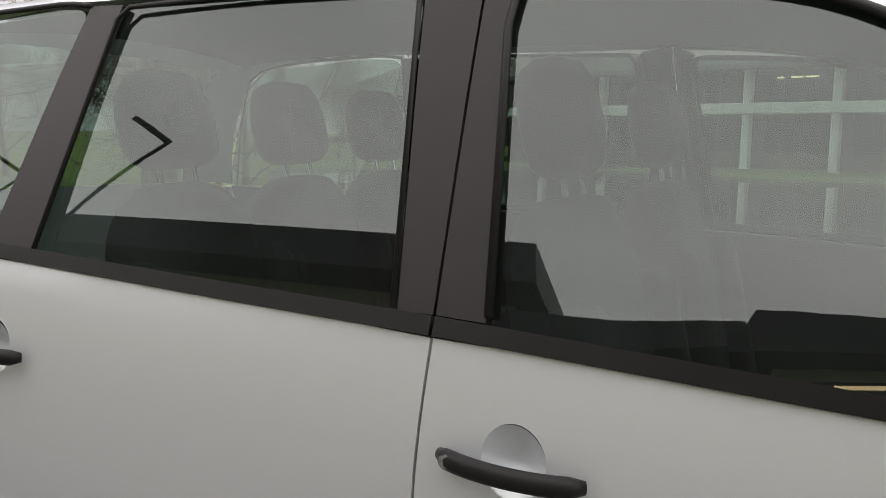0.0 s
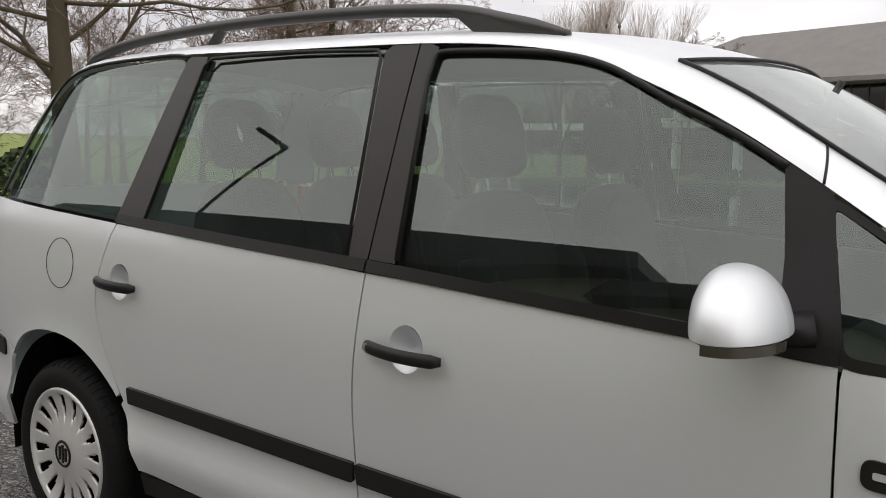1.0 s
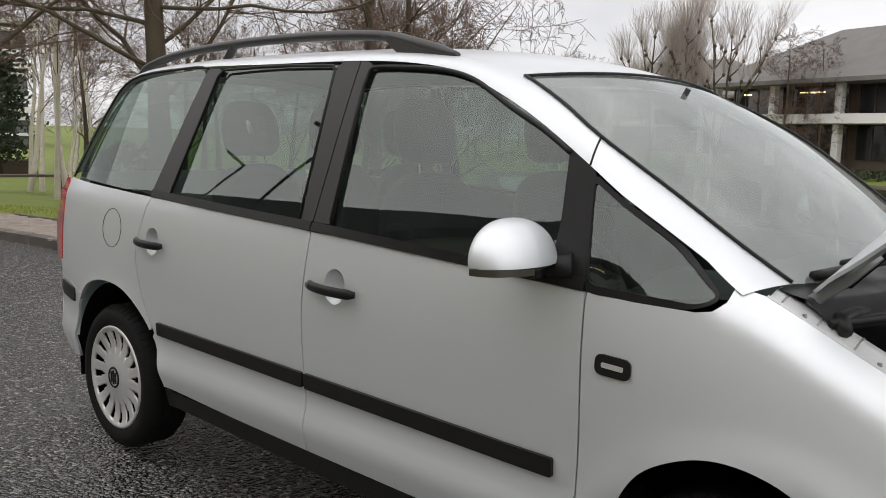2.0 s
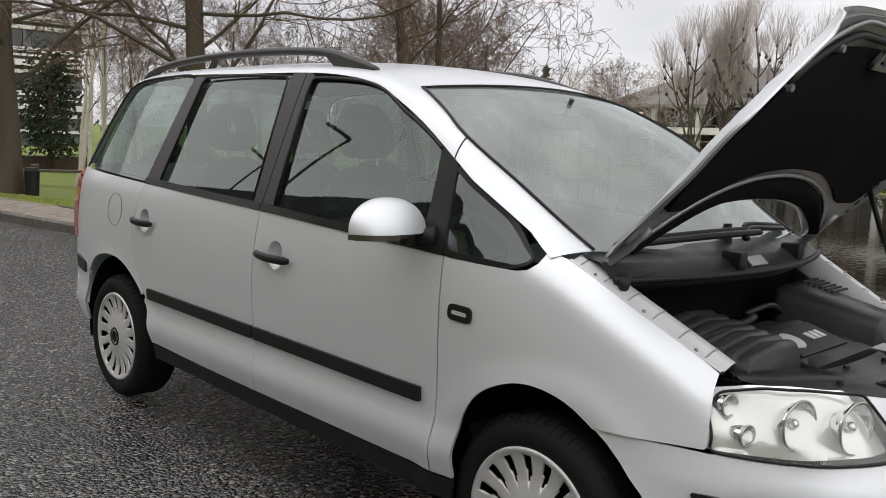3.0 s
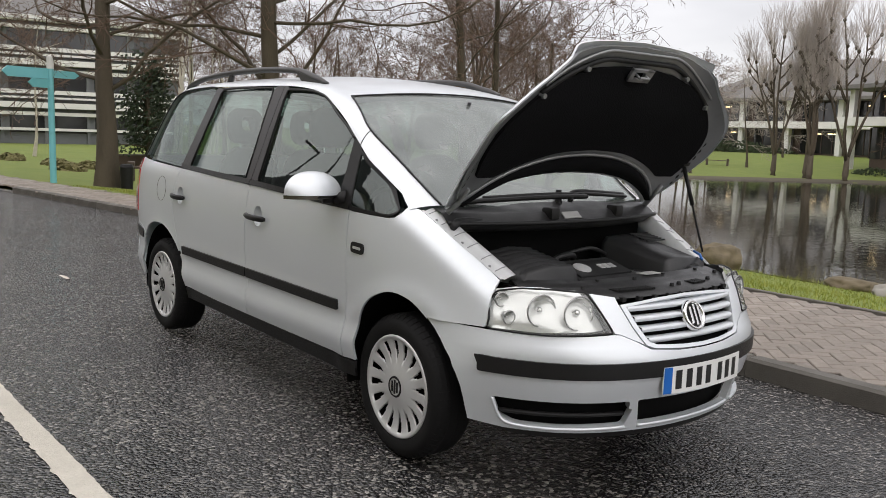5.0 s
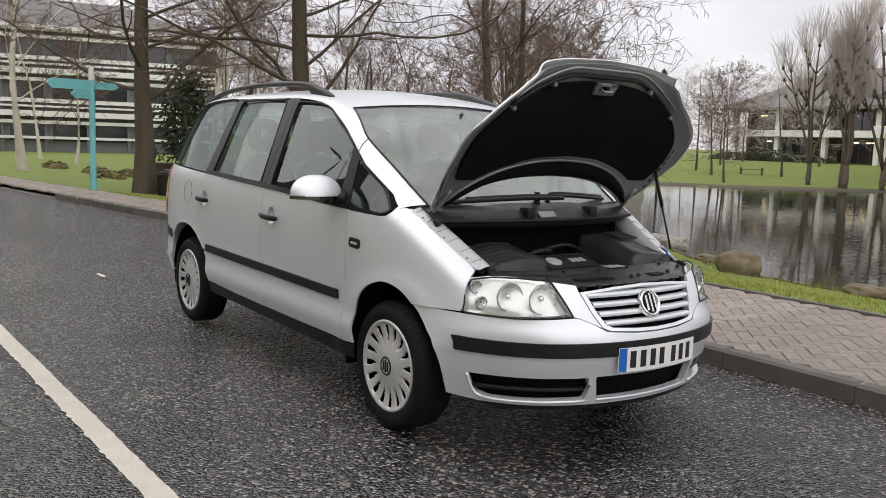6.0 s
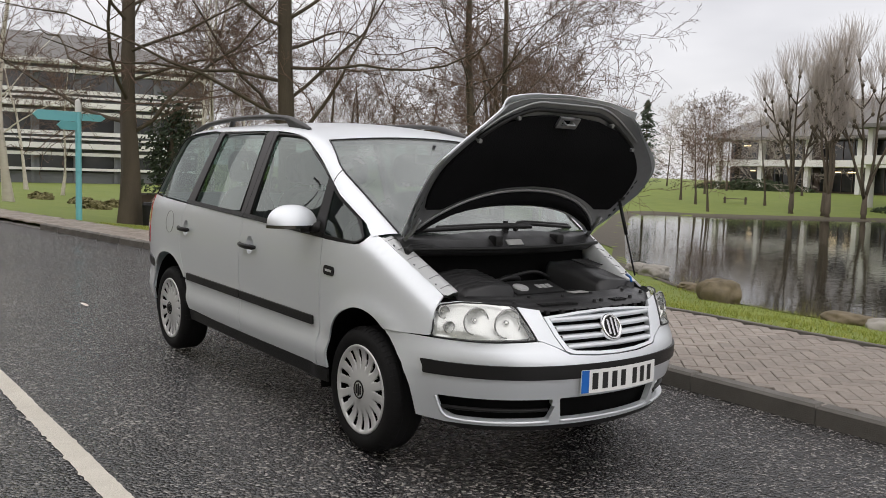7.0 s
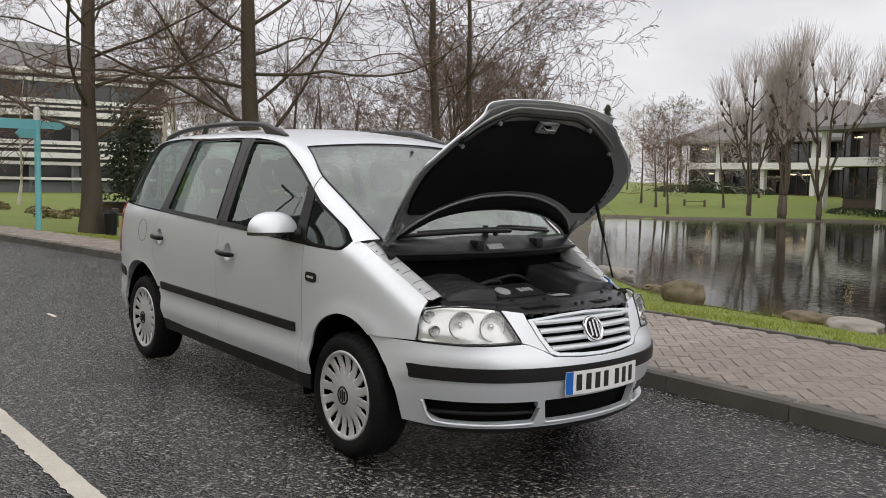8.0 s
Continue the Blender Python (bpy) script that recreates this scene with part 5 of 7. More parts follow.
def build_bay():
    # scuttle panel along the screen
    rows = []
    for i in range(33):
        y = -0.70 + 1.40 * i / 32
        q = 1 - (y / 0.70) ** 2
        xb = 0.012 + 0.085 * q
        xf = 0.13 + 0.135 * q
        rows.append([Vector((xb, y, 1.122 + 0.018 * q)), Vector((xb + 0.03, y, 1.114 + 0.010 * q)), Vector((xb * 0.45 + xf * 0.55, y, 1.108)), Vector((xf - 0.050, y, 1.103)), Vector((xf - 0.014, y, 1.072)), Vector((xf, y, 1.066)), Vector((xf + 0.004, y, 1.052)), Vector((xf - 0.05, y, 1.02))])
    scuttle = loft("scuttle_panel", rows, M_ENGINE, car, "black plastic scuttle panel below the screen", flip=False)
    line = [r[5] + Vector((0.004, 0, -0.004)) for r in rows]
    v, f = tube(line, 0.011, 8)
    link("scuttle_seal", v, f, M_SEAL, scuttle, "black rubber scuttle seal")
    v, f = tube([(0.165, -0.70, 1.05), (0.14, -0.66, 1.066), (0.145, -0.60, 1.072), (0.16, -0.5, 1.068)], [0.016, 0.02, 0.018, 0.012], 10)
    link("scuttle_seal", v, f, M_SEAL, scuttle)
    for y in (-0.165, 0.30):
        bm = bmesh.new()
        q = 1 - (y / 0.7) ** 2
        cx = 0.13 + 0.135 * q - 0.03
        box(bm, cx - 0.045, y - 0.027, 1.070, cx + 0.026, y + 0.027, 1.128, 0.013)
        part("drain_boss", bm, M_PLASTIC, scuttle, "rounded black boss", smooth=True)
    bm = bmesh.new()
    box(bm, -0.020, -0.055, -0.003, 0.020, 0.055, 0.003, 0.001, Matrix.Translation((0.2345, -0.045, 1.0895)) @ Matrix.Rotation(radians(41), 4, "Y"))
    part("scuttle_sticker", bm, M_STICKER, scuttle, "grey printed sticker")
    # wipers parked along the screen foot
    for pts, r in (([(0.05, -0.58, 1.145), (0.10, -0.35, 1.158), (0.145, -0.1, 1.168), (0.14, 0.15, 1.165)], 0.017), ([(0.16, 0.02, 1.15), (0.125, 0.10, 1.178), (0.10, 0.32, 1.168), (0.04, 0.56, 1.15)], 0.014)):
        v, f = tube(smooth_line(pts, 5), r, 8, True, 0.7)
        wiper = link("wiper_arm", v, f, M_PLASTIC, car, "black wiper arm")
        v, f = tube([(p[0] - 0.012, p[1], p[2] + 0.012) for p in smooth_line(pts, 5)[3:]], 0.006, 6, True, 1.6)
        link("wiper_blade", v, f, M_SEAL, wiper, "black wiper blade")
    bm = bmesh.new()
    cyl(bm, (0.10, 0.0, 1.12), (0.10, 0.0, 1.197), 0.02, 0.014, 16)
    part("wiper_pivot", bm, M_PLASTIC, car, "black wiper pivot cap", smooth=True)
    # tub and bulkhead, near-black for the shade of the bay
    bm = bmesh.new()
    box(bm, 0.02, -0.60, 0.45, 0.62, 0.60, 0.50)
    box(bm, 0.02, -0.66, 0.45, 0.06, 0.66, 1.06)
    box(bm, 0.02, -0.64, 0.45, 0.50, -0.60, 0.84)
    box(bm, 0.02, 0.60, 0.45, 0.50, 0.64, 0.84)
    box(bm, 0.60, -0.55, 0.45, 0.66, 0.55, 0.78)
    part("engine_tub", bm, M_VOID, car, "engine bay walls, near-black for shade")
    # inner wing ledges: painted gutters along the wings
    for s in (-1, 1):
        rws = []
        for i in range(19):
            x = 0.47 - 0.46 * i / 18
            z = crest_z(x)
            yo = min(side_y(x, z) - 0.002, side_y(x, z))
            rws.append([Vector((x, s * yo, z)), Vector((x, s * (yo - 0.010), z + 0.003)), Vector((x, s * (yo - 0.018), z - 0.002)), Vector((x, s * (yo - 0.055), z + 0.010)), Vector((x, s * (yo - 0.082), z + 0.014)), Vector((x, s * (yo - 0.090), z - 0.09))])
        ledge = loft("wing_ledge", rws, M_LEDGE, car, "pale painted ledge with sealed joints", flip=s < 0)
        for i in range(2, 18, 3):
            p = [q + Vector((0, 0, 0.0015)) for q in rws[i][2:5]]
            v, f = tube(p, 0.0022, 5)
            link("sealed_joint", v, f, M_SILVER_IN, ledge)
        for i in (3, 9, 15):
            p = rws[i][1].lerp(rws[i][2], 0.5)
            bm = bmesh.new()
            cyl(bm, p, p + Vector((0, 0, 0.008)), 0.006, 0.005, 10)
            part("bolt", bm, M_SILVER_IN, ledge)
    # slam panel behind the grille: outer cover and inner step
    rows = []
    for i in range(33):
        y = -0.62 + 1.24 * i / 32
        e = abs(y) / 0.62
        xf = nose(y, 0.815)[0] - 0.012 if abs(y) < 0.40 else min(nose(0.40, 0.815)[0] - 0.012, nose(y, 0.85)[0] - 0.03)
        rows.append([Vector((xf, y, 0.812 + 0.008 * (1 - e * e))), Vector((xf - 0.02, y, 0.826 + 0.008 * (1 - e * e))), Vector((xf - 0.09, y, 0.842)), Vector((xf - 0.13, y, 0.842)), Vector((xf - 0.14, y, 0.848)), Vector((xf - 0.22 + 0.05 * e, y, 0.862)), Vector((xf - 0.23 + 0.05 * e, y, 0.85)), Vector((xf - 0.24 + 0.05 * e, y, 0.70))])
    slam = loft("slam_panel", rows, M_ENGINE, car, "black plastic cover over the radiator", flip=False)
    for y0, y1, n in ((-0.33, -0.12, 22), (0.14, 0.24, 10)):
        for i in range(n):
            y = y0 + (y1 - y0) * i / n
            xf = nose(y, 0.815)[0] - 0.012
            bm = bmesh.new()
            box(bm, xf - 0.085, y, 0.837, xf - 0.035, y + 0.005, 0.8445)
            part("vent_rib", bm, M_SEAL, slam)
    for y, dx in ((-0.42, 0.12), (-0.1, 0.17), (0.0, 0.05), (0.06, 0.06), (0.30, 0.06), (0.38, 0.17), (-0.30, 0.18), (0.12, 0.19), (0.5, 0.10)):
        xf = nose(y, 0.815)[0] - 0.012
        bm = bmesh.new()
        cyl(bm, (xf - dx, y, 0.838), (xf - dx, y, 0.866 if dx > 0.14 else 0.852), 0.011, 0.008, 12)
        part("clip", bm, M_SEAL, slam, "black plastic fixing clip", smooth=True)
    for i in range(9):
        y = -0.34 + 0.085 * i
        xf = nose(y, 0.815)[0] - 0.012
        bm = bmesh.new()
        box(bm, xf - 0.012, y - 0.012, 0.806, xf + 0.012, y + 0.012, 0.824, 0.003)
        part("grille_tab", bm, M_SEAL, slam)
    bm = bmesh.new()
    box(bm, 0.60, 0.0, 0.8625, 0.655, 0.11, 0.8655)
    part("warning_sticker", bm, M_STICKER, slam, "pale warning sticker with plain print")
    # lamp backs
    for s in (-1, 1):
        bm = bmesh.new()
        box(bm, 0.36, s * 0.56 - 0.08, 0.66, 0.48, s * 0.56 + 0.08, 0.835, 0.03)
        part("lamp_housing", bm, M_ENGINE, car, "black rear of the headlamp", smooth=True)
    # ribbed air filter cover on the right
    rows = []
    for i in range(61):
        t = i / 60
        x = 0.20 + 0.30 * t
        rib = 0.013 * abs(math.sin(t * math.pi * 7)) ** 0.45
        z = 0.93 - 0.05 * t
        rows.append([Vector((x, -0.60, 0.80)), Vector((x, -0.585, z - 0.02)), Vector((x, -0.56, z + rib)), Vector((x, -0.42, z + 0.018 + rib)), Vector((x, -0.29, z + 0.008 + rib)), Vector((x, -0.27, z - 0.015)), Vector((x, -0.262, 0.75))])
    rows = [[Vector((rows[0][0].x, p.y, 0.75)) for p in rows[0]]] + rows + [[Vector((rows[-1][0].x + 0.015, p.y, 0.75)) for p in rows[-1]]]
    loft("air_filter_cover", rows, M_ENGINE, car, "ribbed dark grey air filter cover")
    # engine cover with a raised plaque
    bm = bmesh.new()
    box(bm, 0.16, -0.26, 0.66, 0.56, 0.20, 0.842, 0.04)
    box(bm, 0.19, -0.20, 0.80, 0.36, 0.16, 0.862, 0.02)
    cover = part("engine_cover", bm, M_ENGINE, car, "moulded dark grey engine cover", smooth=True)
    tilt = Matrix.Translation((0.425, -0.07, 0.868)) @ Matrix.Rotation(radians(16), 4, "Y")
    bm = bmesh.new()
    box(bm, -0.11, -0.19, -0.06, 0.10, 0.19, -0.004, 0.015, tilt)
    part("cover_step", bm, M_ENGINE, cover, "sloping step of the cover", smooth=True)
    bm = bmesh.new()
    box(bm, -0.07, -0.17, -0.006, 0.075, 0.17, 0.004, 0.004, tilt)
    part("cover_plaque", bm, M_SEAL, cover, "glossy black plaque")
    bm = bmesh.new()
    cyl(bm, tilt @ Vector((0.0, -0.09, 0.003)), tilt @ Vector((0.0, -0.09, 0.009)), 0.044, 0.042, 28)
    part("emblem_disc", bm, M_HUBCAP, cover, "round silver emblem")
    for i in range(3):
        bm = bmesh.new()
        box(bm, -0.018, 0.02 + i * 0.036, 0.003, 0.022, 0.046 + i * 0.036, 0.008, 0.001, tilt)
        part("plaque_bar", bm, M_HUBCAP, cover, "plain silver bar")
    # hoses and bottle
    for pts, r in (([(0.22, -0.2, 0.86), (0.26, -0.12, 0.90), (0.22, 0.0, 0.89), (0.16, 0.05, 0.84)], 0.014), ([(0.30, 0.22, 0.80), (0.42, 0.30, 0.81), (0.5, 0.33, 0.78), (0.56, 0.3, 0.74)], 0.02), ([(0.2, -0.02, 0.9), (0.22, 0.12, 0.92), (0.2, 0.25, 0.88)], 0.01)):
        v, f = tube(smooth_line(pts, 5), r, 10)
        link("hose", v, f, M_SEAL, car, "black rubber hose")
    # battery and fuse cover on the left
    rows = []
    for i in range(15):
        t = i / 14
        x = 0.17 + 0.36 * t
        z = 0.965 - 0.075 * t
        dip = 0.02 * math.exp(-(((t - 0.72) / 0.14) ** 2))
        rows.append([Vector((x, 0.24 + 0.06 * t, 0.70)), Vector((x, 0.25 + 0.06 * t, z - 0.03)), Vector((x, 0.28 + 0.06 * t, z)), Vector((x, 0.42, z + 0.004)), Vector((x, 0.54, z - 0.004 - dip)), Vector((x, 0.60, z - 0.02)), Vector((x, 0.61, 0.75))])
    rows = [[Vector((rows[0][0].x, p.y, 0.7)) for p in rows[0]]] + rows + [[Vector((rows[-1][0].x + 0.01, p.y, 0.7)) for p in rows[-1]]]
    cover2 = loft("battery_cover", rows, M_ENGINE, car, "smooth dark grey battery cover")
    for i in range(6):
        bm = bmesh.new()
        box(bm, 0.185 + i * 0.022, 0.44, 0.966 - i * 0.0042, 0.195 + i * 0.022, 0.58, 0.974 - i * 0.0042, 0.002)
        part("cover_rib", bm, M_SEAL, cover2)
    v, f = tube([(0.47, 0.60, 0.91), (0.52, 0.58, 0.90), (0.56, 0.54, 0.885)], 0.007, 8)
    link("washer_cap", v, f, M_BLUE, car, "blue washer bottle cap")


M_STICKER = material("grey_sticker", (0.26, 0.26, 0.25), (0.34, 0.34, 0.33), 20.0, 0.5)
M_LEDGE = material("dusty_pale_paint", (0.55, 0.56, 0.56), (0.70, 0.71, 0.71), 9.0, 0.5, metal=0.25, fine=0.5)
build_bay()

# ---- cabin ----
def cushion(bm, outline, x0, x1, m, soft=0.035, hole=None):
    """A padded slab: an outline over (y, z), rounded towards both faces."""
    n = len(outline)
    cy, cz = sum(p[0] for p in outline) / n, sum(p[1] for p in outline) / n
    wy, wz = max(abs(p[0] - cy) for p in outline), max(abs(p[1] - cz) for p in outline)
    rings = []
    for t, x in ((soft, x0), (soft * 0.3, x0 + soft * 0.35), (0.0, x0 + soft), (0.0, x1 - soft), (soft * 0.3, x1 - soft * 0.35), (soft, x1)):
        rings.append([bm.verts.new(m @ Vector((x, cy + (y - cy) * (1 - t / wy), cz + (z - cz) * (1 - t / wz)))) for y, z in outline])
    for a, b in zip(rings, rings[1:]):
        for i in range(n):
            bm.faces.new((a[i - 1], a[i], b[i], b[i - 1]))
    if hole is None:
        bm.faces.new(rings[0][::-1]), bm.faces.new(rings[-1])
    else:
        inner = [[bm.verts.new(m @ Vector((x, cy + hole[0] * (y - cy) / wy, cz + hole[1] * (z - cz) / wz))) for y, z in outline] for x in (x0 + 0.008, x1 - 0.008)]
        for a, b in ((inner[0], rings[0]), (inner[1], inner[0]), (rings[-1], inner[1])):
            for i in range(n):
                bm.faces.new((a[i - 1], a[i], b[i], b[i - 1]))
    bmesh.ops.recalc_face_normals(bm, faces=bm.faces)


def build_seat(x, y, lean, w, headrest=True, hole=False, kind="front_seat"):
    """A cloth seat; x is where its headrest stands."""
    bx = x + 0.16
    bm = bmesh.new()
    m = Matrix.Translation((bx, y, 0.66)) @ Matrix.Rotation(radians(-lean), 4, "Y")
    cushion(bm, rounded([(-w, -0.05), (w, -0.05), (w * 1.04, 0.30), (w * 0.92, 0.56), (w * 0.5, 0.665), (-w * 0.5, 0.665), (-w * 0.92, 0.56), (-w * 1.04, 0.30)], 0.10, 5), -0.10, 0.05, m, 0.045)
    back = part(kind, bm, M_SEAT, car, "grey cloth seat", smooth=True, sharp=60)
    for s in (-1, 1):
        bm = bmesh.new()
        cushion(bm, rounded([(s * w - 0.045, 0.03), (s * w + 0.045, 0.03), (s * w + 0.04, 0.44), (s * w - 0.03, 0.50)], 0.03, 4), 0.0, 0.11, m, 0.03)
        part("side_bolster", bm, M_SEAT, back, "", smooth=True, sharp=60)
    bm = bmesh.new()
    cushion(bm, rounded([(-0.05, -w), (0.50, -w), (0.50, w), (-0.05, w)], 0.08, 5), 0.0, 0.16, Matrix.Translation((bx, y, 0.50)) @ Matrix(((0, 1, 0, 0), (0, 0, 1, 0), (1, 0, 0, 0), (0, 0, 0, 1))), 0.04)
    part("seat_cushion", bm, M_SEAT, back, "grey cloth seat cushion", smooth=True, sharp=60)
    if headrest:
        bm = bmesh.new()
        cushion(bm, rounded([(-0.125, 0.70), (0.125, 0.70), (0.135, 0.84), (0.09, 0.935), (-0.09, 0.935), (-0.135, 0.84)], 0.06, 5), -0.055, 0.055, m, 0.04, (0.05, 0.05) if hole else None)
        part("headrest", bm, M_SEAT, back, "grey cloth headrest", smooth=True, sharp=60)
        for s in (-0.055, 0.055):
            bm = bmesh.new()
            cyl(bm, m @ Vector((0, s, 0.62)), m @ Vector((0, s, 0.72)), 0.006, 0.006, 8)
            part("headrest_post", bm, M_CHROME, back)


for sy in (-0.38, 0.38):
    build_seat(-1.42, sy, 12, 0.235)
for sy in (-0.47, 0.0, 0.47):
    build_seat(-2.36, sy, 14, 0.215, True, True, "rear_seat")


def build_cabin():
    bm = bmesh.new()
    box(bm, -3.45, -0.80, 0.33, -0.40, 0.80, 0.40)
    part("cabin_floor", bm, M_VOID, car, "dark cabin carpet")
    # dashboard, a soft slope under the screen
    rows = []
    for i in range(25):
        y = -0.76 + 1.52 * i / 24
        q = 1 - (y / 0.76) ** 2
        hood = 0.05 * math.exp(-(((y + 0.38) / 0.17) ** 2))
        rows.append([Vector((0.06 * q + 0.0, y, 1.10)), Vector((-0.20, y, 1.075 + 0.01 * q)), Vector((-0.42, y, 1.04 + hood)), Vector((-0.50, y, 0.99 + hood * 0.6)), Vector((-0.52, y, 0.80)), Vector((-0.40, y, 0.60)), Vector((-0.30, y, 0.40))])
    loft("dashboard", rows, M_DASH, car, "dark grey dashboard")
    # steering wheel
    c = Vector((-0.70, -0.38, 0.985))
    t = Matrix.Translation(c) @ Matrix.Rotation(radians(62), 4, "Y")
    pts = [t @ Vector((0.185 * math.cos(a), 0.185 * math.sin(a), 0)) for a in [2 * math.pi * i / 32 for i in range(33)]]
    v, f = tube(pts, 0.015, 8, False)
    wheel = link("steering_wheel", v, f, M_DASH, car, "dark steering wheel")
    bm = bmesh.new()
    cyl(bm, t @ Vector((0, 0, -0.02)), t @ Vector((0, 0, 0.03)), 0.07, 0.06, 20)
    for a in (0, math.pi, math.pi / 2):
        cyl(bm, t @ Vector((0, 0, 0)), t @ Vector((0.18 * math.cos(a + math.pi / 2), 0.18 * math.sin(a + math.pi / 2), 0)), 0.016, 0.012, 8)
    cyl(bm, c, (-0.40, -0.38, 0.85), 0.03, 0.03, 12)
    part("wheel_hub", bm, M_DASH, wheel, "", smooth=True)
    # mirror on the screen
    bm = bmesh.new()
    box(bm, -0.66, -0.11, 1.50, -0.63, 0.11, 1.56, 0.012)
    cyl(bm, (-0.64, 0, 1.55), (-0.60, 0, 1.62), 0.01, 0.01, 8)
    part("inside_mirror", bm, M_DASH, car, "inside mirror", smooth=True)
    # door linings and pillars seen from inside
    for s in (-1, 1):
        place = side(s, 0.07) if s < 0 else (lambda a, b: side(1, 0.07)(-a, b))
        fl = (lambda l: l) if s < 0 else (lambda l: [(-a, b) for a, b in l])
        low = belt(-3.3, -0.40, 16, 0.005)
        panel("door_lining", fl([(-3.3, 0.86), (-2.40, 0.86), (-2.30, 0.40), (-0.42, 0.40)] + low[::-1]), place, M_LINING, car, step=0.12, depth=0.0, label="grey door linings")
        rows = [[Vector((x, s * (side_y(x, belt_z(x)) - o), belt_z(x) + 0.004)) for x, z in low] for o in (0.012, 0.07)]
        loft("door_lining_top", rows, M_LINING, car, "", flip=s > 0)
    # far belts hang from the pillars
    for s in (-1, 1):
        v, f = tube([(-1.50, s * 0.66, 1.52), (-1.50, s * 0.72, 1.1), (-1.46, s * 0.74, 0.75)], 0.024, 6, True, 0.08, (0, 1, 0))
        link("seat_belt", v, f, M_DASH, car, "dark seat belt")


M_DASH = material("dark_dashboard_plastic", (0.03, 0.031, 0.033), (0.045, 0.046, 0.05), 5.0, 0.6)
build_cabin()

# ---- bare winter trees ----
def grow(rng, thick, thin, p, d, length, r, level, cfg):
    """One branch and its children; thick and thin gather tubes as (verts, faces)."""
    n = max(3, min(9, int(length / cfg["seg"][min(level, len(cfg["seg"]) - 1)])))
    pts, dirs = [p.copy()], [d.copy()]
    for i in range(n):
        w = cfg["wander"][level]
        d = (d + Vector((rng.gauss(0, w), rng.gauss(0, w), rng.gauss(0, w) + cfg["up"][level]))).normalized()
        p = p + d * (length / n)
        pts.append(p.copy())
        dirs.append(d.copy())
    end = cfg["taper"][level]
    radii = [max(cfg["fine"], r * (1 - (1 - end) * i / n)) for i in range(n + 1)]
    if level == 0:
        radii[0] *= 1.45
        radii[1] *= 1.08
    sides = 10 if r > 0.1 else 6 if r > 0.03 else 3
    v, f = tube(pts, radii, sides, False)
    gather = thick if r > 0.028 else thin
    base = len(gather[0])
    gather[0].extend(v)
    gather[1].extend(tuple(a + base for a in q) for q in f)
    if level + 1 >= len(cfg["kids"]) + 1 or level >= len(cfg["kids"]):
        return
    kids = cfg["kids"][level]
    for k in range(kids):
        t = cfg["start"][level] + (1 - cfg["start"][level]) * (k + rng.random()) / kids
        i = min(n - 1, int(t * n))
        q = pts[i].lerp(pts[i + 1], t * n - i)
        base_d = dirs[i + 1]
        side = base_d.orthogonal().normalized()
        side.rotate(Matrix.Rotation(rng.uniform(0, 2 * math.pi) if level else (k * 2.4 + rng.uniform(-0.5, 0.5)), 3, base_d))
        a = radians(cfg["angle"][level] * rng.uniform(0.75, 1.2))
        nd = (base_d * math.cos(a) + side * math.sin(a)).normalized()
        ln = length * cfg["ratio"][level] * rng.uniform(0.7, 1.15) * (1.15 - 0.6 * t)
        grow(rng, thick, thin, q, nd, ln, max(cfg["fine"], radii[i] * cfg["slim"][level]), level + 1, cfg)


BROAD = dict(seg=(0.9, 0.6, 0.4, 0.25), wander=(0.035, 0.17, 0.21, 0.22, 0.22), up=(0.02, 0.055, 0.03, 0.0, -0.02), taper=(0.25, 0.2, 0.3, 0.4, 0.5), fine=0.0052,
             kids=(26, 8, 6, 4), start=(0.17, 0.12, 0.15, 0.1), angle=(70, 48, 46, 42), ratio=(0.50, 0.48, 0.46, 0.5), slim=(0.25, 0.45, 0.5, 0.6))
BIRCH = dict(BROAD, kids=(14, 7, 6, 3), angle=(42, 40, 40, 40), start=(0.25, 0.2, 0.2, 0.1), up=(0.03, 0.02, -0.03, -0.06, -0.06), wander=(0.06, 0.12, 0.16, 0.18, 0.2))
BUSHY = dict(BROAD, kids=(17, 9, 7, 2), angle=(50, 44, 40, 34), start=(0.14, 0.2, 0.2, 0.1), up=(0.05, 0.07, 0.05, 0.03, 0.0), ratio=(0.62, 0.5, 0.5, 0.5), fine=0.006)


def tree(x, y, height, r, seed, cfg, label, bark=M_BARK, twig=M_TWIG, lean=(0, 0), category="tree", group=""):
    rng = random.Random(seed)
    thick, thin = ([], []), ([], [])
    z = ground_z(x, y) - 0.06
    grow(rng, thick, thin, Vector((0, 0, 0)), Vector((lean[0], lean[1], 1)).normalized(), height, r, 0, cfg)
    ob = thing("tree", label, category, group, at=(x, y, z))
    link("trunk", thick[0], thick[1], bark, ob, "trunk and limbs")
    link("crown", thin[0], thin[1], twig, ob, "fine bare twigs", smooth=False)
    return ob


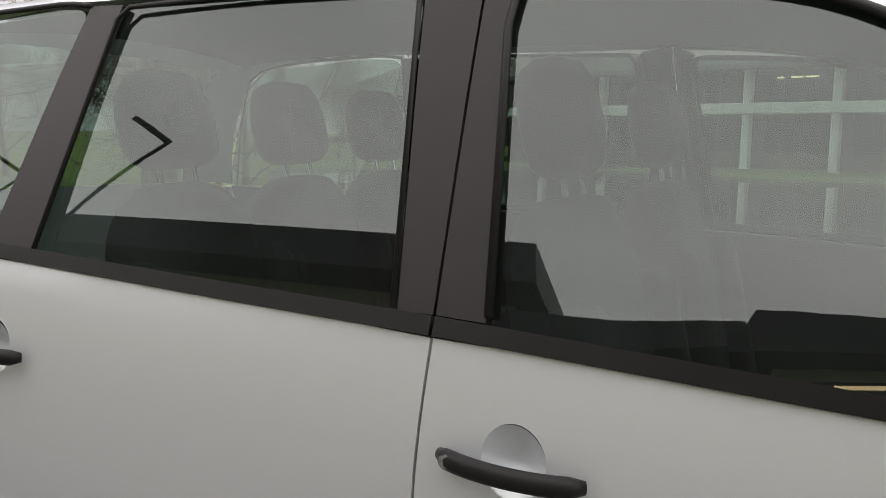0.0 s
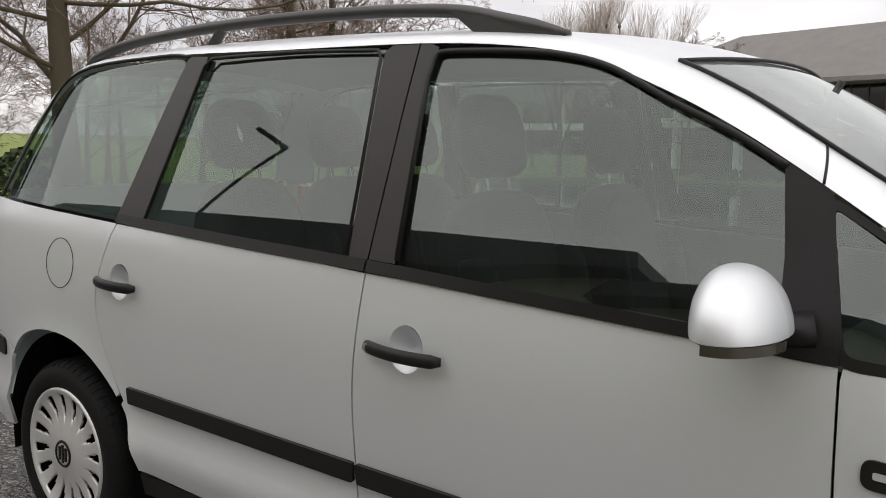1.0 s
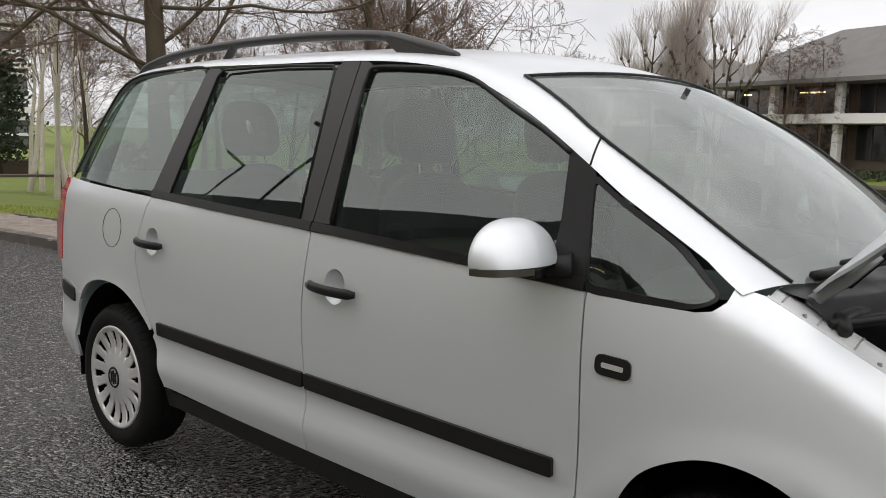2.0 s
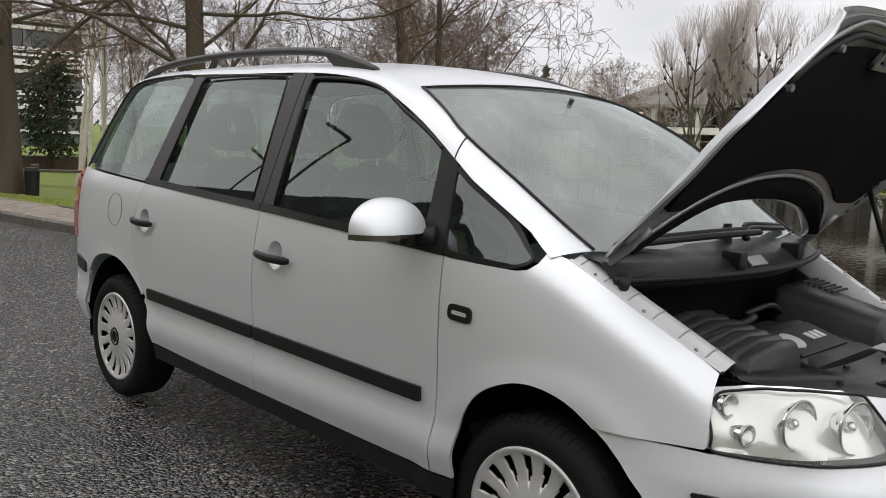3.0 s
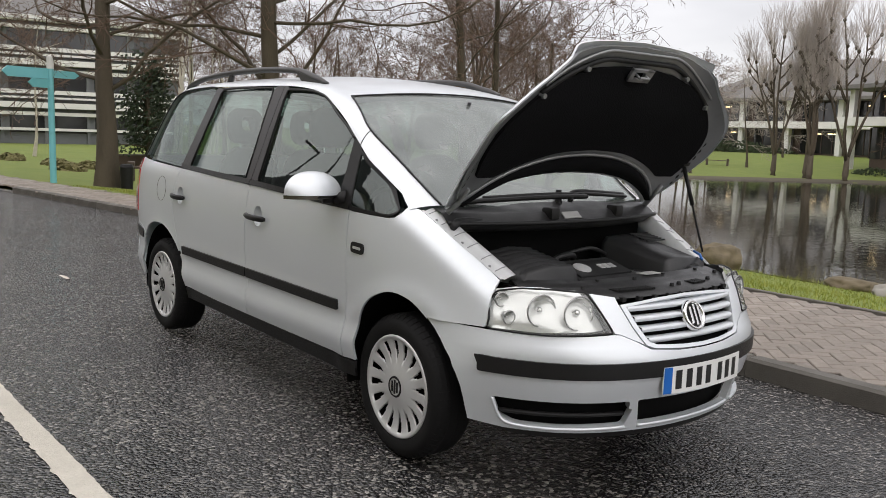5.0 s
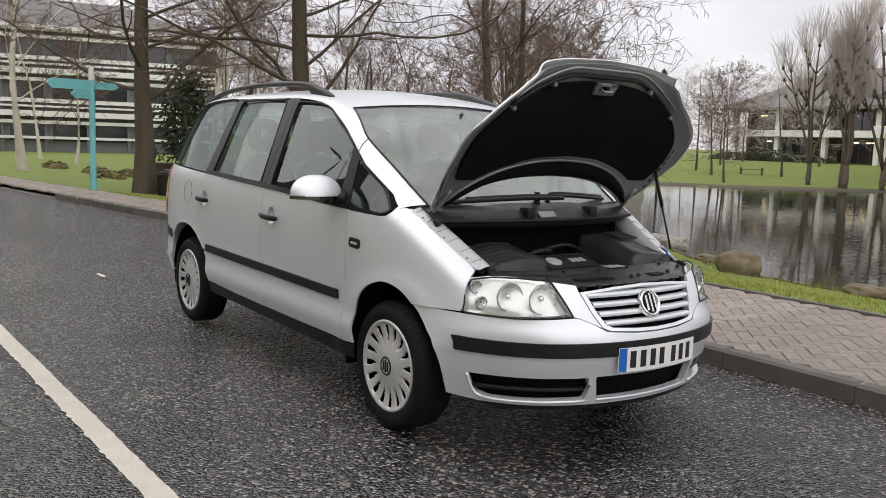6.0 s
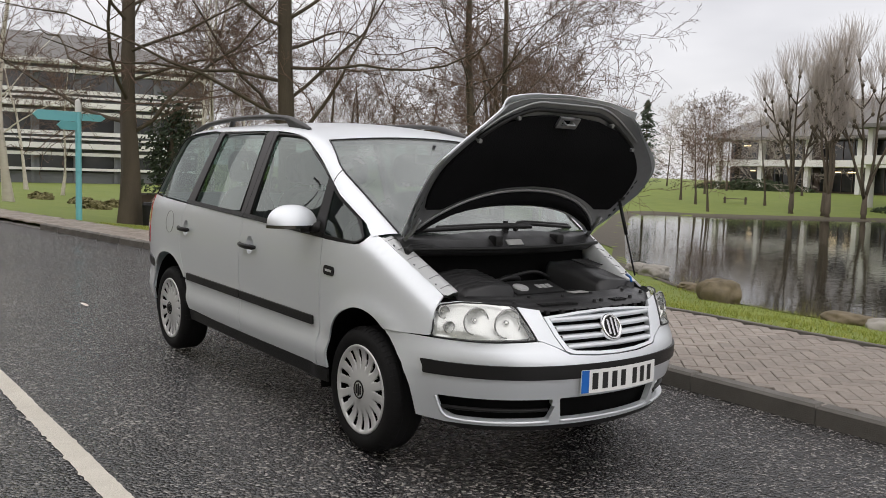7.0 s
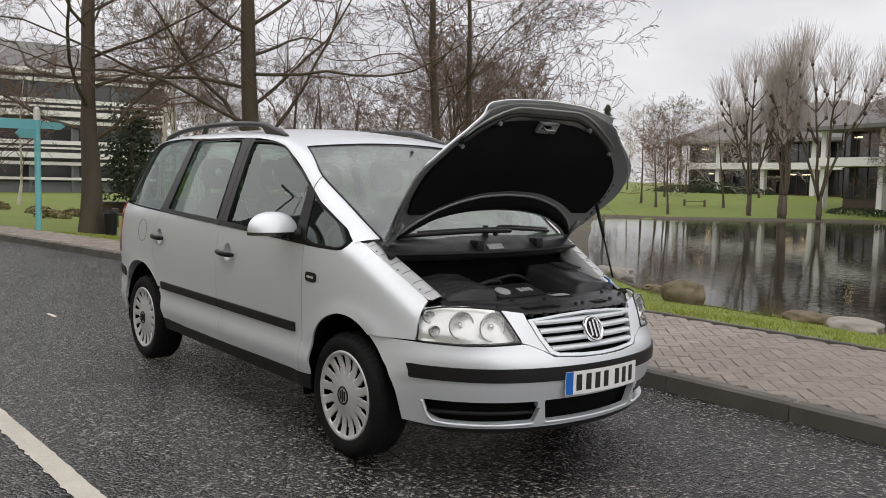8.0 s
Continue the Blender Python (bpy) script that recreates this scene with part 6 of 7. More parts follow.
tree(-17.4, 3.05, 12.0, 0.225, 11, BROAD, "bare broad tree with spreading limbs on the verge", lean=(0.03, 0.0))
tree(-15.7, 6.4, 12.5, 0.25, 23, BROAD, "tall bare tree with a stout damp trunk", lean=(0.0, 0.0))
tree(-14.3, 11.2, 10.5, 0.16, 37, dict(BROAD, ratio=(0.56, 0.5, 0.46, 0.5)), "slender bare tree with wide branches beside the pond")
tree(-14.2, 11.95, 10.0, 0.12, 41, BROAD, "slender bare tree beside the pond", lean=(0.0, 0.05))
for i, (tx, ty, th) in enumerate(((-33, 17, 6.5), (-35, 20, 6.8), (-38, 24, 6.5), (-34, 18.6, 6.0), (-24, 19.5, 6.6), (-27, 23, 7.2), (-22.5, 21.5, 6.2), (-29, 27, 7.0), (-21, 17.5, 6.4), (-25, 20.8, 6.8), (-19.5, 19.5, 6.0), (-32, 22, 6.2), (-36, 14, 5.5))):
    tree(tx, ty, th, 0.13, 60 + i, BUSHY, "bushy bare tree with reddish upright twigs", group="bushy trees behind the pond")
for i, (tx, ty, th, tr) in enumerate(((-22.6, 6.4, 8.0, 0.07), (-22.9, 6.85, 8.5, 0.06), (-19.3, 5.75, 8.0, 0.06), (-19.1, 5.95, 7.5, 0.07), (-31.4, 9.9, 8.5, 0.08), (-30.6, 10.9, 8.0, 0.07), (-30.2, 2.5, 9.0, 0.15),
                                      (-44.0, 5.6, 7.0, 0.09), (-39.3, 6.3, 6.0, 0.07), (-36.0, 13.5, 8.0, 0.08), (-33.0, 13.0, 8.5, 0.08))):
    tree(tx, ty, th, tr, 80 + i, BIRCH, "white-stemmed bare birch on the lawn", M_BIRCH, M_TWIG, (0.10 * (-1) ** i, 0.10 * (-1) ** (i // 2)), group="birches on the lawn")


def pollard(x, y, height, spread, seed):
    """Upright stems that end in dark knuckles, each with a hazy brush of fine shoots: an oval crown on bare stems."""
    rng = random.Random(seed)
    thick, thin = ([], []), ([], [])
    k0 = height / 9.4

    def put(gather, v, f):
        base = len(gather[0])
        gather[0].extend(v)
        gather[1].extend(tuple(a + base for a in q) for q in f)

    def brush(p, n, length):
        put(thick, *tube([p - Vector((0, 0, 0.16)), p, p + Vector((0, 0, 0.2))], [0.06, 0.15, 0.06], 7))
        out = Vector((p.x, p.y, 0)) * 0.09
        for k in range(n):
            a, w = rng.uniform(0, 2 * math.pi), rng.random() ** 0.7 * 0.72
            d = (Vector((math.cos(a) * w, math.sin(a) * w, 1)) + out).normalized()
            ln = length * rng.uniform(0.55, 1.1)
            q = p + d * ln * 0.45
            e = q + (d + Vector((rng.gauss(0, 0.12), rng.gauss(0, 0.12), 0.35))).normalized() * ln * 0.55
            put(thin, *tube([p, q, e], [0.009, 0.007, 0.004], 3, False))
            for j in range(2):
                u = q.lerp(e, rng.uniform(0.0, 0.5))
                put(thin, *tube([u, u + (d + Vector((rng.gauss(0, 0.3), rng.gauss(0, 0.3), 0.3))).normalized() * ln * 0.35], [0.006, 0.004], 3, False))

    def limb(p, d, length, r, n, lift):
        pts = [p]
        for k in range(n):
            d = (d + Vector((rng.gauss(0, 0.07), rng.gauss(0, 0.07), lift))).normalized()
            pts.append(pts[-1] + d * length / n)
        put(thick, *tube(pts, [max(0.03, k0 * r * (1 - 0.6 * k / n)) for k in range(n + 1)], 7))
        return pts

    put(thick, *tube([(0, 0, -0.1), (0, 0, 0.5), (0.03, 0, height * 0.12)], [0.2 * k0, 0.14 * k0, 0.10 * k0], 10))
    for s in range(4):
        a = s * 1.57 + rng.uniform(-0.5, 0.5)
        w = spread * rng.uniform(0.045, 0.10)
        pts = limb(Vector((0, 0, height * 0.09)), Vector((math.cos(a) * w, math.sin(a) * w, 1)).normalized(), height * rng.uniform(0.50, 0.68), 0.072, 9, 0.03)
        brush(pts[-1], 52, height * 0.21)
        for k in range(6):
            i = rng.choice((4, 5, 5, 6, 7, 8))
            b = a + rng.uniform(-1.6, 1.6)
            side = limb(pts[i], Vector((math.cos(b), math.sin(b), 0.7)).normalized(), spread * rng.uniform(0.3, 0.75), 0.045, 5, 0.12)
            brush(side[-1], 30, height * 0.16)
    ob = thing("tree", "pollarded bare tree with a hazy oval brush of pale shoots", "tree", "pollarded trees across the pond", at=(x, y, ground_z(x, y) - 0.06))
    link("trunk", thick[0], thick[1], M_BARK, ob, "trunk and limbs")
    link("crown", thin[0], thin[1], M_TWIG_PALE, ob, "fine upright shoots", smooth=False)


for i, (tx, ty, th, sp) in enumerate(((-35.5, 61.2, 15.2, 2.9), (-33.1, 61.9, 16.2, 1.8), (-32.2, 60.9, 16.6, 1.8), (-30.4, 63.0, 16.4, 3.4))):
    pollard(tx, ty, th, sp, 100 + i)
for i, (tx, ty, th) in enumerate(((-44, 60, 8), (-48, 63, 9), (-52, 72, 9), (-41, 66, 9), (-55, 80, 10), (-47, 82, 10), (-60, 84, 11), (-66, 104, 12), (-58, 110, 12), (-78, 98, 11), (-50, 56, 7), (-72, 80, 10), (-39, 55, 7))):
    tree(tx, ty, th, 0.10, 130 + i, dict(BROAD, kids=(22, 9, 6), fine=0.010, taper=(0.1, 0.2, 0.3, 0.4, 0.5), start=(0.2, 0.1, 0.1, 0.1)), "bare tree on the far lawn", M_BARK, M_TWIG_PALE if i % 2 else M_TWIG, group="far bare trees")


def far_woods():
    """A thin belt of bare trees and scrub all along the far edge of the park."""
    rng = random.Random(77)
    vs, fs = [], []

    def sliver(p, q, w):
        s = (q - p).cross(Vector((p.y, -p.x, 0.3))).normalized() * w
        b = len(vs)
        vs.extend((p - s, p + s, q))
        fs.append((b, b + 1, b + 2))
    for i in range(150):
        t = (i + rng.random()) / 150
        a = radians(203 - 128 * t)
        r = rng.uniform(100, 135) + (25 if 0.45 < t else 0)
        x, y = r * math.cos(a), r * math.sin(a)
        h = rng.uniform(5.0, 9.5) * (1.1 if t > 0.45 else 1.0)
        base = Vector((x, y, ground_z(x, y) - 0.3))
        sliver(base, base + Vector((rng.gauss(0, 0.4), rng.gauss(0, 0.4), h)), 0.14)
        for k in range(110):
            z = h * rng.uniform(0.06, 0.8)
            p = base + Vector((rng.gauss(0, 0.5), rng.gauss(0, 0.5), z))
            b = rng.uniform(0, 2 * math.pi)
            ln = rng.uniform(0.5, 1.0) * (0.28 * h * (1.1 - z / h) + 0.5)
            d = Vector((math.cos(b), math.sin(b), rng.uniform(0.3, 1.3))).normalized()
            q = p + d * ln
            sliver(p, q, 0.035)
            for j in range(2):
                u = p.lerp(q, rng.uniform(0.3, 0.9))
                sliver(u, u + (d + Vector((rng.gauss(0, 0.6), rng.gauss(0, 0.6), 0.4))).normalized() * ln * 0.6, 0.022)
    tagged(link("far_woods", vs, fs, M_TWIG, None, "", smooth=False), "distant belt of bare brown winter woods", "woods", kind="stuff")


far_woods()


def conifer(x, y, height, spread, seed):
    rng = random.Random(seed)
    ob = thing("conifer", "dark green conifer with drooping tiers", "tree", at=(x, y, ground_z(x, y) - 0.05))
    v, f = tube([(0, 0, 0), (0, 0, height * 0.5), (0, 0, height)], [0.16, 0.09, 0.015], 8)
    link("trunk", v, f, M_BARK, ob)
    vs, fs = [], []
    for i in range(1500):
        t = rng.random() ** 0.75
        z = height * (0.10 + 0.88 * t)
        rad = spread * (1 - t) ** 0.8 * rng.uniform(0.25, 1.0) * (0.8 + 0.3 * math.sin(z * 6))
        a = rng.uniform(0, 2 * math.pi)
        c = Vector((rad * math.cos(a), rad * math.sin(a), z - 0.18 * rad))
        s = rng.uniform(0.16, 0.34)
        o = Vector((math.cos(a), math.sin(a), -0.35)) * s
        w = Vector((-math.sin(a), math.cos(a), rng.uniform(-0.3, 0.3))) * s * 0.42
        b = len(vs)
        vs += [c - o * 0.6, c + w, c + o, c - w, c + Vector((0, 0, 0.07))]
        fs += [(b, b + 1, b + 4), (b + 1, b + 2, b + 4), (b + 2, b + 3, b + 4), (b + 3, b, b + 4)]
    link("crown", vs, fs, M_FIR, ob, "dark needle clumps", smooth=False)


conifer(-61.3, 73.3, 10.2, 3.3, 5)
for fx, fy, fh, seed in ((-27.6, 69.6, 12.6, 301), (-25.1, 70.6, 11.0, 302)):
    tree(fx, fy, fh, 0.16, seed, dict(BROAD, kids=(34, 9, 6, 2), start=(0.2, 0.1, 0.1, 0.1), angle=(80, 46, 44, 40), ratio=(0.30, 0.5, 0.5, 0.5), slim=(0.25, 0.5, 0.5, 0.6), taper=(0.06, 0.2, 0.3, 0.4, 0.5), fine=0.009, up=(0.02, 0.0, 0.0, 0.0, 0.0)),
         "spindly bare larch before the office", M_BARK, M_TWIG, group="larches across the pond")


def evergreen(x, y, height, spread, seed):
    """A broad, loose evergreen: ragged leaf clumps on spreading limbs."""
    rng = random.Random(seed)
    ob = thing("evergreen_tree", "broad dark evergreen tree with loose ragged foliage", "tree", at=(x, y, ground_z(x, y) - 0.05))
    tv, tf = tube([(0, 0, 0), (0.05, 0, height * 0.5), (0, 0, height * 0.9)], [0.17, 0.11, 0.03], 8)
    vs, fs = [], []
    for i in range(44):
        t = rng.uniform(0.18, 1.0)
        a = rng.uniform(0, 2 * math.pi)
        r = spread * (1 - 0.65 * (t - 0.2)) * rng.uniform(0.4, 1.0)
        tip = Vector((r * math.cos(a), r * math.sin(a), height * t - 0.1 * r))
        lv, lf = tube([(0, 0, height * t * 0.8), tip * 0.5 + Vector((0, 0, height * t * 0.45)), tip], [0.04, 0.025, 0.01], 5)
        base = len(tv)
        tv += lv
        tf += [tuple(k + base for k in q) for q in lf]
        for j in range(48):
            c = tip * rng.uniform(0.55, 1.05) + Vector((rng.gauss(0, 0.2), rng.gauss(0, 0.2), height * t * 0.12 * rng.random() + rng.gauss(0, 0.13)))
            ax = Vector((rng.gauss(0, 1), rng.gauss(0, 1), rng.gauss(0, 1))).normalized()
            bx = ax.orthogonal().normalized() * rng.uniform(0.06, 0.13)
            cx = ax.cross(bx) * 0.6
            b = len(vs)
            vs += [c + bx, c + cx, c - bx, c - cx, c + ax * 0.04]
            fs += [(b, b + 1, b + 4), (b + 1, b + 2, b + 4), (b + 2, b + 3, b + 4), (b + 3, b, b + 4)]
    link("trunk", tv, tf, M_BARK, ob, "trunk and limbs")
    link("crown", vs, fs, M_FIR, ob, "dark leaf clumps", smooth=False)


evergreen(-32.6, 9.2, 4.6, 1.6, 12)


def low_wall(x, y, length, turn):
    ob = thing("low_wall", "low red-brown brick planter wall on the lawn", "wall", at=(x, y, ground_z(x, y)), turn=turn)
    bm = bmesh.new()
    box(bm, 0, -0.12, -0.3, length, 0.12, 0.42, 0.01)
    part("wall", bm, M_BRICKISH, ob, "red-brown brickwork")
    bm = bmesh.new()
    box(bm, -0.03, -0.15, 0.42, length + 0.03, 0.15, 0.49, 0.012)
    part("coping", bm, M_KERB, ob, "pale stone coping")


def shrub(x, y, rx, ry, h, seed, label="dark clipped evergreen hedge", category="hedge", mat=None):
    """A mound of many small leaf clumps."""
    rng = random.Random(seed)
    vs, fs = [], []
    n = int(260 * max(1.0, rx * ry * 0.5) * max(1.0, h * 0.8))
    for i in range(n):
        a, t = rng.uniform(0, 2 * math.pi), rng.random()
        k = math.sqrt(1 - t * t * 0.85) * rng.uniform(0.82, 1.04)
        c = Vector((rx * k * math.cos(a), ry * k * math.sin(a), h * t * rng.uniform(0.9, 1.05)))
        s = rng.uniform(0.10, 0.22) * (0.5 + 0.5 * min(1, h))
        ax = Vector((rng.gauss(0, 1), rng.gauss(0, 1), rng.gauss(0, 1))).normalized()
        bx = ax.orthogonal().normalized()
        cx = ax.cross(bx)
        b = len(vs)
        vs += [c + bx * s, c + cx * s * 0.8, c - bx * s, c - cx * s * 0.8, c + ax * s * 0.5]
        fs += [(b, b + 1, b + 4), (b + 1, b + 2, b + 4), (b + 2, b + 3, b + 4), (b + 3, b, b + 4)]
    ob = link("hedge", vs, fs, mat or M_HEDGE, None, "", smooth=False)
    ob.matrix_basis = pose(x, y, ground_z(x, y) - 0.05)
    tagged(ob, label, category)


for i, (hx, hy, rx, ry, hh) in enumerate(((-62, 90, 5, 1.0, 1.0), (-55, 92, 4, 0.8, 0.8), (-31, 71, 3, 0.8, 0.7), (-21, 68.0, 5, 0.9, 0.9), (-58, 90, 5, 1, 1.4))):
    shrub(hx, hy, rx, ry, hh, 200 + i)
low_wall(-34.2, 7.9, 3.2, 86)
shrub(-27.5, 12.0, 1.8, 1.6, 1.5, 241, "low dark evergreen bush behind the trees", "bush")
for i, (hx, hy) in enumerate(((-31.8, 5.4), (-36.1, 4.7), (-30.4, 6.3), (-27.0, 4.6))):
    shrub(hx, hy, 0.9, 0.5, 0.28, 220 + i, "low tawny clump of dead perennials", "shrub", M_TAWNY)


# ---- buildings ----
def office(name, label, origin, turn, bays, bay, storeys, storey, depth, roof_h, eave):
    """A two- or three-storey office: white columns and bands in front of dark glass, under a slate hip roof."""
    ob = thing(name, label, "building", at=origin, turn=turn)
    L, H = bays * bay, storeys * storey
    rng = random.Random(bays)
    bm = bmesh.new()
    box(bm, 0.5, 2.2, -1.5, L - 0.5, depth, H)
    part("wall", bm, M_BRICKISH, ob, "dark recessed wall")
    for s in range(1, storeys):
        bm = bmesh.new()
        box(bm, -1.0, -0.7, s * storey - 0.35, L + 1.0, 2.4, s * storey + 0.45, 0.03)
        part("balcony_band", bm, M_WHITE, ob, "white balcony band")
    for i in range(bays + 1):
        for s in range(storeys):
            bm = bmesh.new()
            box(bm, i * bay - 0.30, 0.0, s * storey + (0.45 if s else -1.2), i * bay + 0.30, 0.6, (s + 1) * storey - (0.35 if s < storeys - 1 else 0.0), 0.03)
            part("column", bm, M_WHITE, ob, "white column")
    for i in range(bays):
        for s in range(storeys):
            x0, x1 = i * bay + 0.5, (i + 1) * bay - 0.5
            z0, z1 = s * storey + (0.5 if s else 0.05), (s + 1) * storey - 0.42
            bm = bmesh.new()
            box(bm, x0, 2.08, z0, x1, 2.14, z1)
            win = part("window", bm, M_DARKGLASS, ob, "dark reflecting window")
            for k in range(5):
                bm = bmesh.new()
                xx = x0 + (x1 - x0) * k / 4
                box(bm, xx - 0.05, 2.0, z0, xx + 0.05, 2.12, z1)
                part("frame", bm, M_FRAME, win)
            if rng.random() < (0.55 if s else 0.25):
                for k in range(rng.randint(1, 3)):
                    bm = bmesh.new()
                    xx = rng.uniform(x0 + 0.4, x1 - 1.4)
                    box(bm, xx, 2.03, z1 - 0.55, xx + rng.uniform(0.5, 1.1), 2.07, z1 - 0.42)
                    part("lit_ceiling_lamp", bm, M_LAMPLIT, win, "warm strip light behind the glass")
    # hip roof with an overhang
    e = eave
    lo = [(-e, -e, H), (L + e, -e, H), (L + e, depth + e, H), (-e, depth + e, H)]
    k = depth / 2
    hi = [(k, k, H + roof_h), (L - k, k, H + roof_h)]
    vs = lo + hi + [(x, y, H - 0.35) for x, y, _ in lo]
    fs = [(0, 1, 5, 4), (1, 2, 5), (2, 3, 4, 5), (3, 0, 4), (6, 7, 1, 0), (7, 8, 2, 1), (8, 9, 3, 2), (9, 6, 0, 3), (9, 8, 7, 6)]
    roof = link("roof", vs, fs, M_SLATE, ob, "dark slate hip roof", smooth=False)
    return ob


M_LAMPLIT = bpy.data.materials.new("warm_strip_light")
M_LAMPLIT.use_nodes = True
M_LAMPLIT.node_tree.nodes["Principled BSDF"].inputs["Emission Color"].default_value = (1.0, 0.72, 0.35, 1)
M_LAMPLIT.node_tree.nodes["Principled BSDF"].inputs["Emission Strength"].default_value = 1.6
M_BEIGE = material("cream_rendered_wall", (0.36, 0.335, 0.27), (0.47, 0.44, 0.36), 1.0, 0.8)
M_DARKROOF = material("dark_metal_roof", (0.018, 0.018, 0.02), (0.03, 0.03, 0.033), 1.0, 0.6)

office("office_building", "two-storey white-columned office under a slate roof", (-66.5, 94.0, 0.45), -5, 4, 6.7, 2, 3.25, 16, 5.0, 1.4)
office("office_building", "long two-storey white-columned office beyond the pond", (-36.5, 75.0, 0.35), -19, 9, 6.7, 2, 3.3, 15, 5.0, 1.4)


def banded_office():
    """The grey office with white sun-shade bands, left of the trees."""
    ob = thing("office_building", "grey three-storey office with white horizontal bands", "building", at=(-74.0, -22.0, -0.6), turn=80)
    L = 46.0
    bm = bmesh.new()
    box(bm, 0, 0, 0, L, 14, 9.4)
    part("wall", bm, M_DARKGREY, ob, "dark grey cladding")
    for s in range(3):
        z = 0.3 + s * 3.2
        for zz, hh, o in ((z + 2.60, 0.42, 0.9), (z + 2.05, 0.26, 0.6)) + (((z + 0.45, 0.30, 0.5), (z + 0.1, 0.14, 0.7)) if s else ((z + 0.9, 0.2, 0.5),)):
            bm = bmesh.new()
            box(bm, -0.5, -o, zz, L + 0.5, 0.05, zz + hh)
            part("sun_shade_band", bm, M_WHITE, ob, "white sun-shade band")
        for i in range(15):
            bm = bmesh.new()
            box(bm, 0.5 + i * 3.0, -0.06, z + 0.75, 3.0 + i * 3.0, 0.02, z + 2.05)
            part("window", bm, M_DARKGLASS, ob, "dark office window")
    for i in range(16):
        bm = bmesh.new()
        box(bm, i * 3.0 - 0.1, -0.35, 0, i * 3.0 + 0.1, 0.0, 9.4)
        part("fin", bm, M_DARKGREY, ob)
    vs = [(-1, -1, 9.4), (L + 1, -1, 9.4), (L + 1, 15, 9.4), (-1, 15, 9.4), (7, 7, 12.6), (L - 7, 7, 12.6)]
    link("roof", vs, [(0, 1, 5, 4), (1, 2, 5), (2, 3, 4, 5), (3, 0, 4), (3, 2, 1, 0)], M_SLATE, ob, "dark slate hip roof", smooth=False)


M_DARKGREY = material("dark_grey_cladding", (0.10, 0.105, 0.11), (0.15, 0.155, 0.16), 1.0, 0.5)
banded_office()


def road_office(x, y, L, wall_h, roof_h, label):
    """An office across the road, seen only in the car's glass and paint."""
    ob = thing("road_office", label, "building", at=(x, y, 0.0))
    bm = bmesh.new()
    box(bm, 0, -14, 0, L, 0, wall_h)
    part("wall", bm, M_BEIGE, ob, "cream rendered wall")
    bm = bmesh.new()
    box(bm, -1, -15, wall_h, L + 1, 1.3, wall_h + roof_h)
    for v in bm.verts:
        # hipped ends
        if v.co.z > wall_h + 0.1:
            v.co.x += 0.4 if v.co.x < 0 else -0.4
    part("roof", bm, M_DARKROOF, ob, "dark overhanging roof")
    n = int(L / 4)
    for i in range(n):
        for s in range(3):
            bm = bmesh.new()
            box(bm, i * 4 + 0.9, -0.05, 1.2 + s * 3.6, i * 4 + 3.1, 0.04, 2.5 + s * 3.6)
            win = part("window", bm, M_DARKGLASS, ob, "dark window")
            if (i + s) % 2 == 0:
                bm = bmesh.new()
                box(bm, i * 4 + 1.4, 0.05, 2.2 + s * 3.6, i * 4 + 2.6, 0.08, 2.35 + s * 3.6)
                part("lit_ceiling_lamp", bm, M_LAMPLIT, win, "warm strip light")


road_office(-75, -19.0, 65.0, 12.2, 1.3, "cream office with dark overhanging roof across the road")
# unseen low block, added only to lower the roof line mirrored in the glass
road_office(-9.0, -19.0, 5.0, 10.4, 0.9, "unseen low block added to step down the mirrored roof line")
road_office(-2.6, -19.0, 44, 10.2, 1.6, "cream office with flat dark roof across the road")


def street_lamp(x, y, h):
    ob = thing("street_lamp", "dark slim street lamp with a flat head", "street lamp", "street lamps across the road", at=(x, y, 0.0))
    bm = bmesh.new()
    cyl(bm, (0, 0, -0.1), (0, 0, 0.9), 0.075, 0.07, 16)
    part("base", bm, M_DARKROOF, ob, "thicker base of the pole", smooth=True)
    v, f = tube(smooth_line([(0, 0, 0.85), (0.05, 0, h - 2.6), (0.75, 0, h - 0.85), (1.45, 0, h)], 5), 0.021, 10)
    link("pole", v, f, M_DARKROOF, ob)
    bm = bmesh.new()
    box(bm, -0.05, -0.02, -0.015, 0.05, 0.46, 0.02, 0.015, Matrix.Translation((1.45, 0, h)) @ Matrix.Rotation(radians(25), 4, "Z"))
    part("lamp_head", bm, M_DARKROOF, ob, "flat lamp head")


street_lamp(-9.05, -4.55, 4.95)
street_lamp(-14.6, -6.4, 6.0)
street_lamp(-22.0, -8.3, 6.3)


